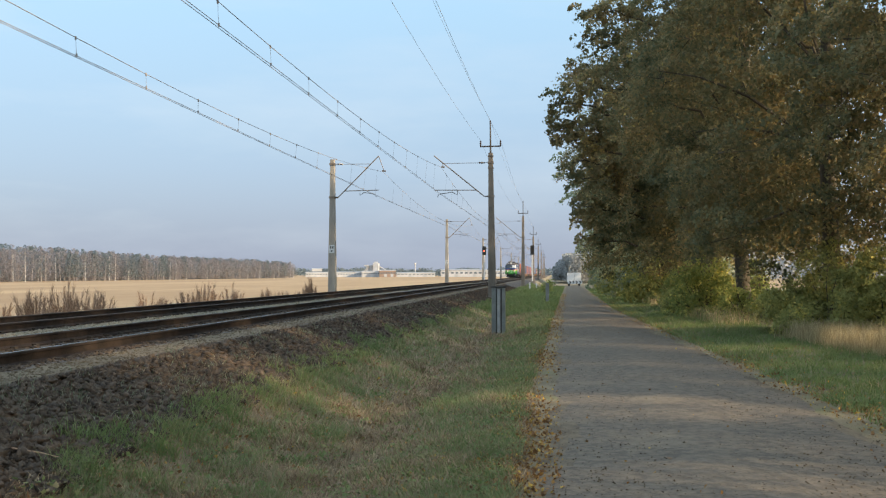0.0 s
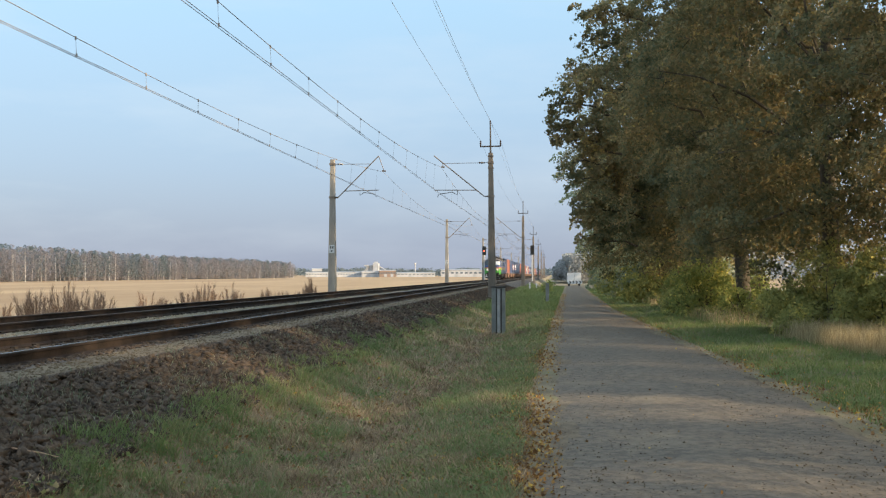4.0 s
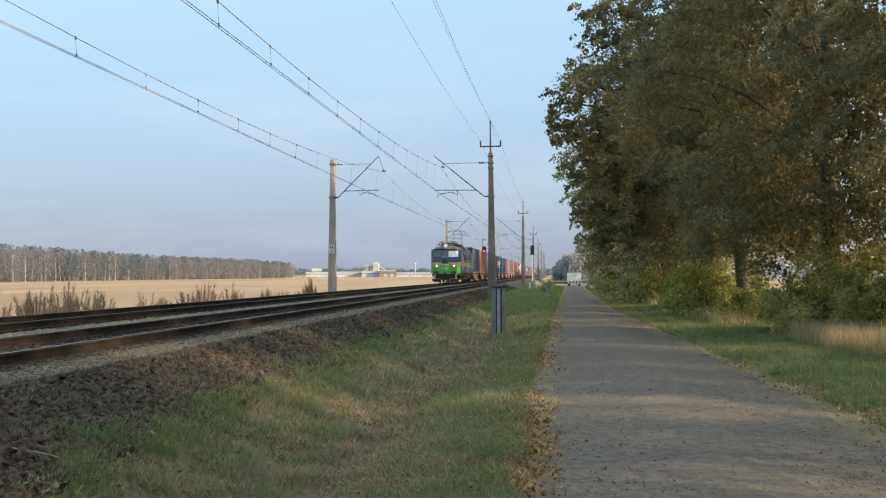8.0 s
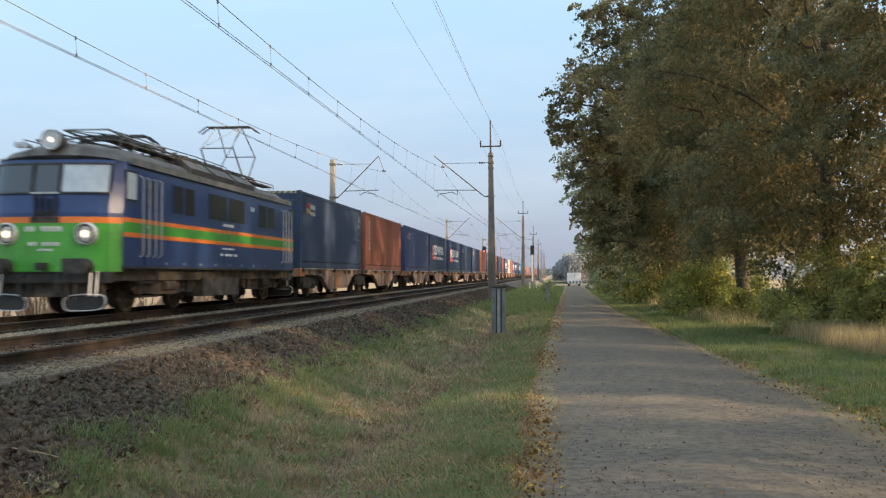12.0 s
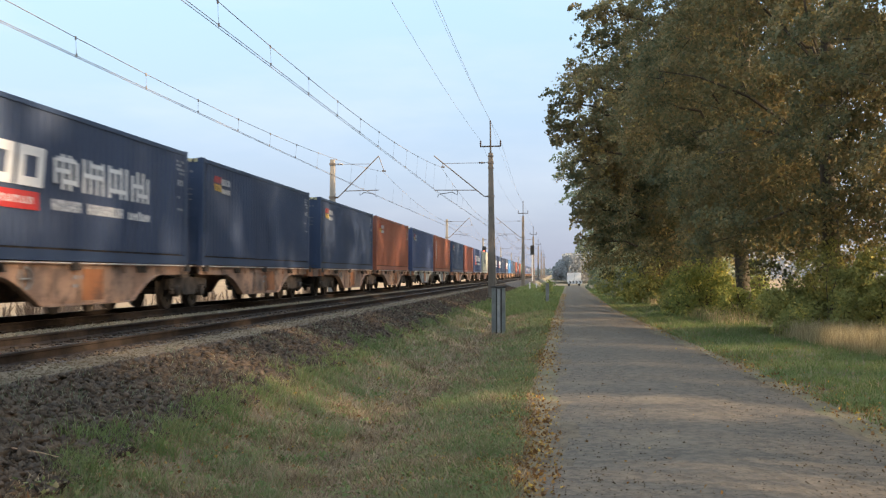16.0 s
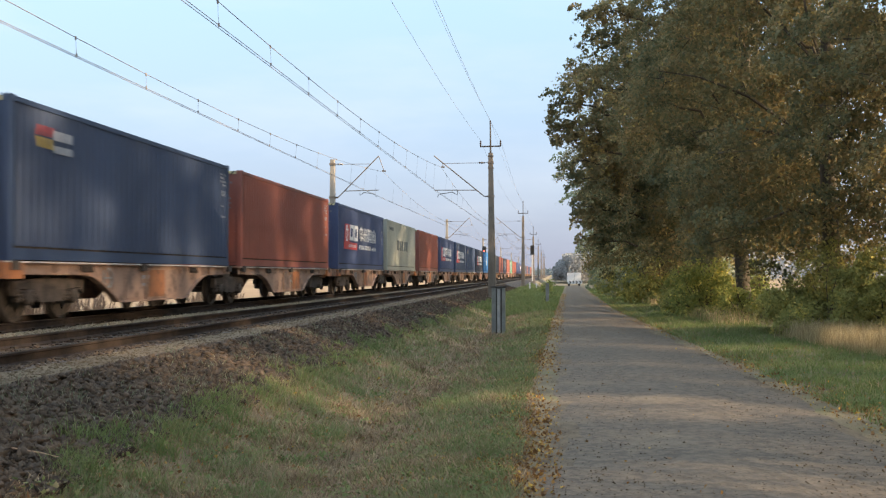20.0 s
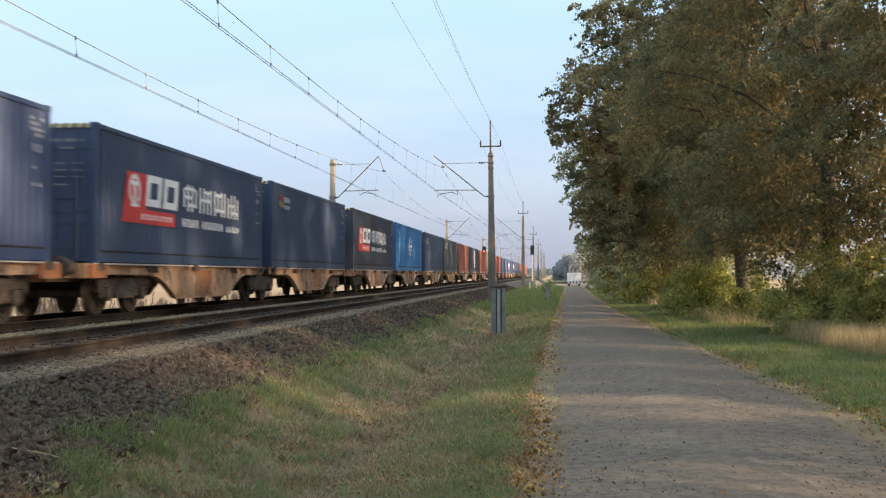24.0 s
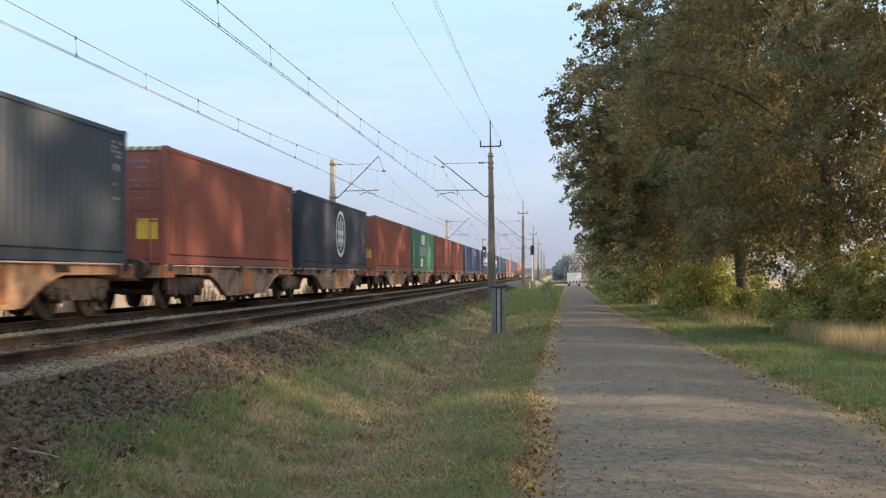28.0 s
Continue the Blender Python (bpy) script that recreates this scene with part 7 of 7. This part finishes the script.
def build_stick():
    rnd = np.random.RandomState(77)
    z = float(ground_z(np.array(-4.0), np.array(7.6)))
    s = thing("fallen_stick", (-4.0, 7.6, z), "thin pale fallen stick on the ballast bank", "stick")
    g = Geo()
    taper(g, [Vector((-0.10, -0.06, 0.10)), Vector((-0.02, 0.0, 0.075)), Vector((0.08, 0.05, 0.05)), Vector((0.20, 0.10, 0.01))], 0.008, 0.004, 6)
    part("stick", g, M_TWIG, s)


build_stick()


# ---- the distance ----
def build_forest():
    """A mixed wood along the far side of the field: pale trunks, bare crowns, pines behind. Haze is put into its
    colours.
    """
    rnd = np.random.RandomState(12)
    n = 900
    y = 400 + 680 * rnd.rand(n)
    row = rnd.rand(n)
    x = -272 - 45 * row ** 1.3
    z = ground_z(x, y)
    h = (14.5 + 4.0 * rnd.rand(n) + 3.5 * row) * np.where(y < 640, 1.0, 0.93)
    trunks, darks, crowns, cf, pines, pf = [], [], [], [], [], []
    kc = kp = 0
    for i in range(n):
        r = 0.14 + 0.14 * rnd.rand()
        lean = rnd.normal(0, 0.4)
        v = np.array([(math.cos(a) * r, math.sin(a) * r, 0) for a in (0, 1.57, 3.14, 4.71)])
        tv = np.concatenate([v, v * 0.4 + np.array([lean, lean * 0.5, h[i] * 0.9])]) + np.array([x[i], y[i], z[i] - 0.3])
        (trunks if rnd.rand() < 0.13 and row[i] < 0.35 else darks).append(tv)
        pine = rnd.rand() < (0.25 + 0.45 * row[i])
        m = 260 if row[i] < 0.3 else 300
        u = rnd.rand(m)
        lo = (0.16 if pine else 0.06) if row[i] < 0.3 else 0.02
        rad = (4.2 * (1 - u) ** 0.7 + 0.6) if pine else 5.2 * np.sin(np.pi * np.clip(u * 0.85 + 0.12, 0, 1)) ** 0.8
        an = rnd.rand(m) * 6.283
        rr = rad * np.sqrt(rnd.rand(m))
        p = np.stack([x[i] + np.cos(an) * rr, y[i] + np.sin(an) * rr, z[i] + h[i] * (lo + (1 - lo) * u)], -1)
        v, f = leaves_at(rnd, p, (0.72 if pine else 0.62) * (0.6 + 0.8 * rnd.rand(m)))
        if pine:
            pines.append(v)
            pf.append(f + kp)
            kp += len(v)
        else:
            crowns.append(v)
            cf.append(f + kc)
            kc += len(v)
    w = thing("far_wood", (0, 0, 0), "mixed wood of bare birches and pines beyond the field, paled for haze", "wood", kind="stuff")
    quads = lambda n: np.array([(8 * i + a, 8 * i + (a + 1) % 4, 8 * i + 4 + (a + 1) % 4, 8 * i + 4 + a) for i in range(n) for a in range(4)])
    for nm, v, f, m in (("birch_trunks", np.concatenate(trunks), quads(len(trunks)), M_BIRCH), ("dark_trunks", np.concatenate(darks), quads(len(darks)), M_HAZED_TRUNK), ("bare_crowns", np.concatenate(crowns), np.concatenate(cf), M_FOREST), ("pine_crowns", np.concatenate(pines), np.concatenate(pf), M_PINE)):
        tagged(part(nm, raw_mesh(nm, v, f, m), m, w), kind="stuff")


build_forest()


def at_far(px_angle, d):
    """A place d metres out, px_angle degrees to the right of the line's direction."""
    return d * math.sin(radians(px_angle)), d * math.cos(radians(px_angle))


M_WALL_WHITE = mat("white_hall_wall", (0.420, 0.427, 0.441), (0.532, 0.539, 0.553), 0.8, scale=0.1, fine=1, bump=0)
M_WALL_TAN = mat("tan_hall_wall", (0.26, 0.185, 0.145), (0.32, 0.225, 0.175), 0.8, scale=0.1, fine=1, bump=0)
M_ROOF_GREY = mat("grey_hall_roof", (0.34, 0.35, 0.37), (0.44, 0.45, 0.47), 0.7, scale=0.1, fine=1, bump=0)
M_PANE = glass("far_window", (0.10, 0.13, 0.16), 0.2)


def build_hall(a0, a1, d, h, material, label, name="warehouse", windows=10, base=-0.9):
    x0, y0 = at_far(a0, d)
    x1, y1 = at_far(a1, d)
    L = math.hypot(x1 - x0, y1 - y0)
    turn = math.degrees(math.atan2(y1 - y0, x1 - x0))
    b = thing(name, pose(x0, y0, base, 0, 0, turn), label, "building", "far buildings")
    dep = 18
    part("wall", Geo().box(0, L, 0, dep, -2, h), material, b)
    part("roof", Geo().prism([(-0.5, h), (dep + 0.5, h), (dep + 0.5, h + 0.4), (dep / 2, h + 1.2), (-0.5, h + 0.4)], -0.4, L + 0.4), M_ROOF_GREY, b)
    for k in range(windows):
        w = L / windows
        part("window", Geo().box(w * (k + 0.2), w * (k + 0.8), -0.12, 0.05, h * 0.45, h * 0.70), M_PANE, b)
    for k in range(2):
        part("gate", Geo().box(L * (0.3 + 0.4 * k), L * (0.3 + 0.4 * k) + 4, -0.15, 0.05, -1, h * 0.4), M_ROOF_GREY, b)
    return b


def ang(px):
    return math.degrees(math.atan((px - 784) / 1837)) - 6.03


for a, c, d, h, m, lb in ((541, 590, 1500, 5.0, M_WALL_WHITE, "low white warehouse far beyond the field"), (592, 640, 1520, 5.5, M_WALL_WHITE, "low white warehouse far beyond the field"), (640, 671, 1500, 6.5, M_WALL_WHITE, "white warehouse far beyond the field"),
                          (671, 700, 1490, 8.0, M_WALL_TAN, "tan brick hall far beyond the field"), (702, 770, 1530, 4.5, M_WALL_WHITE, "long low white warehouse far beyond the field"), (780, 862, 1400, 8.2, M_WALL_WHITE, "large white warehouse beside the railway line"),
                          (862, 900, 1420, 7.5, M_WALL_WHITE, "white warehouse beside the railway line"), (552, 570, 1600, 11, M_WALL_WHITE, "pale hall behind the warehouses")):
    build_hall(ang(a), ang(c), d, h, m, lb)


def build_silos():
    x, y = at_far(ang(660), 1700)
    s = thing("grain_silos", (x, y, -1.0), "tall white grain silo tower above low halls", "silo", "far buildings")
    part("tower", Geo().box(0, 9, 0, 10, -1, 21, 0.4), M_WALL_WHITE, s)
    part("tower_top", Geo().box(1.5, 6.5, 2, 7, 21, 23.5, 0.3), M_WALL_WHITE, s)
    for k in range(5):
        part("silo", Geo().cyl((-14 + 3.0 * k, 4, -1), (-14 + 3.0 * k, 4, 16 - (k == 0) * 5), 1.45, n=14), M_WALL_WHITE, s, smooth=True)
    part("head_house", Geo().box(-15, 0, 2, 6, 16, 18), M_WALL_WHITE, s)
    part("side_hall", Geo().box(9, 22, 0, 12, -1, 9), M_WALL_WHITE, s)
    part("conveyor", Geo().tube([(9, 4, 16), (24, 4, 8)], 0.9), M_ROOF_GREY, s)
    x, y = at_far(ang(735), 1700)
    c = thing("water_tower", (x, y, -1.0), "slim pale tower far beyond the field", "tower", "far buildings")
    part("shaft", Geo().cyl((0, 0, -1), (0, 0, 19), 0.8, 0.6, 10), M_WALL_WHITE, c)
    part("tank", Geo().lathe([(0, 0.6), (1, 1.8), (3, 1.8), (4, 0.5)], (0, 0, 18), (0, 0, 1), 14), M_WALL_WHITE, c)


build_silos()


def build_far_trees():
    """A low line of trees along the horizon, with the haze put into its colour."""
    rnd = np.random.RandomState(14)
    vs, fs, k = [], [], 0
    for i in range(420):
        a = ang(500 + 560 * rnd.rand())
        d = 1750 + 700 * rnd.rand()
        x, y = at_far(a, d)
        h = 7 + 8 * rnd.rand()
        m = 34
        p = np.stack([x + rnd.normal(0, 4.5, m), y + rnd.normal(0, 4, m), -1 + h * np.sqrt(rnd.rand(m))], -1)
        v, f = leaves_at(rnd, p, 3.2 * (0.6 + 0.8 * rnd.rand(m)))
        vs.append(v)
        fs.append(f + k)
        k += len(v)
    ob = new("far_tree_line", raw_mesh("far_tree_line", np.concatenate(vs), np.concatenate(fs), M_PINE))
    tagged(ob, "low line of trees along the horizon, paled for haze", "trees", kind="stuff")
    vs, fs, k = [], [], 0
    for i in range(330):
        x, y = 75 + 260 * rnd.rand(), 330 + 260 * rnd.rand()
        h = 10 + 7 * rnd.rand()
        m = 60
        p = np.stack([x + rnd.normal(0, 3.0, m), y + rnd.normal(0, 3.0, m), -0.6 + h * rnd.rand(m) ** 0.8], -1)
        v, f = leaves_at(rnd, p, 1.7 * (0.6 + 0.8 * rnd.rand(m)))
        vs.append(v)
        fs.append(f + k)
        k += len(v)
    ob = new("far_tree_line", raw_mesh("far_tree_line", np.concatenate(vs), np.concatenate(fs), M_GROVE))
    tagged(ob, "wood across the field behind the lane's trees, coloured grey for haze", "trees", kind="stuff")
    # a clump where the lane bends away, its leaf colour greyed for haze
    vs, fs, k = [], [], 0
    for i in range(46):
        y = 250 + 90 * rnd.rand()
        x = y * (0.006 + 0.048 * rnd.rand())
        h = min(7.2, 1.0 + 440 * (x / y - 0.002)) * y / 290
        m = 2200
        p = np.stack([x + np.clip(rnd.normal(0, 1.2, m), -2, 2), y + rnd.normal(0, 2.0, m), 0.2 + h * rnd.rand(m) ** 0.8], -1)
        v, f = leaves_at(rnd, p, 0.46 * (0.6 + 0.8 * rnd.rand(m)))
        vs.append(v)
        fs.append(f + k)
        k += len(v)
    ob = new("far_grove", raw_mesh("far_grove", np.concatenate(vs), np.concatenate(fs), M_GROVE))
    tagged(ob, "grove of trees beyond the bend, coloured grey for haze", "trees", kind="stuff")


build_far_trees()


M_TRUCK = mat("truck_white_paint", (0.74, 0.74, 0.74), (0.82, 0.82, 0.82), 0.4, scale=1, fine=10, bump=0)


def build_truck():
    t = thing("box_truck", (3.95, 192, float(ground_z(np.array(3.95), np.array(192.0)))), "white box truck standing on the lane beyond the bend", "truck")
    part("box_body", Geo().box(-1.22, 1.22, 0.1, 5.6, 0.75, 2.45, 0.05), M_TRUCK, t)
    part("bed", Geo().box(-1.15, 1.15, 0.1, 7.4, 0.5, 0.75, 0.03), M_DARK, t)
    part("cab", Geo().box(-1.1, 1.1, 5.75, 7.5, 0.6, 2.2, 0.15), M_WHITE, t)
    part("door_seam", Geo().box(-0.015, 0.015, 0.085, 0.1, 0.8, 2.5), M_DARK, t)
    for x in (-0.95, 0.95):
        for y in (1.2, 6.4):
            part("wheel", Geo().lathe([(-0.13, 0.40), (-0.1, 0.45), (0.1, 0.45), (0.13, 0.40), (0.13, 0.2)], (x, y, 0.45), (1, 0, 0), 18), M_BLACK, t, smooth=True)
    b = thing("chevron_board", (3.95, 186, float(ground_z(np.array(3.95), np.array(186.0)))), "black and white chevron board at the lane's bend", "road sign")
    part("panel", Geo().box(-1.25, 1.25, -0.02, 0.02, 0.45, 1.0), M_TRUCK, b)
    for k in range(4):
        x = -1.1 + 0.6 * k
        part("chevron", Geo().prism([(x, 0.49), (x + 0.22, 0.49), (x + 0.42, 0.72), (x + 0.22, 0.96), (x, 0.96), (x + 0.20, 0.72)], -0.03, -0.02, "y"), M_BLACK, b)
    for x in (-0.9, 0.9):
        part("post", Geo().cyl((x, 0.05, -0.2), (x, 0.05, 1.0), 0.04, n=8), M_GALV, b)


build_truck()


# ---- what moves ----
def motions():
    for ob, s in TRAIN:
        z = ob.matrix_basis.translation.z
        # it comes up a little faster and settles to its steady speed as it passes
        walk(ob, [(t, pose(TRACK_FAR, HEAD + s - SPEED * t + more, z)) for t, more in ((0.0, 6.2), (3.0, 4.8), (6.0, 3.3), (9.0, 1.6), (10.5, 0.8), (12.0, 0.15), (14.0, 0.0), (21.0, 0.0), (28.0, 0.0))])
    step = 1 / FPS
    for ob, _ in TRAIN:
        for ws in [o for o in ob.children_recursive if o.name.startswith("wheelset")]:
            x, y, r = ws.location
            turn = SPEED * step / r
            walk(ws, [(k * step, Matrix.LocRotScale((x, y, r), Euler((turn * k, 0, 0)), None)) for k in range(28 * FPS + 1)])


motions()
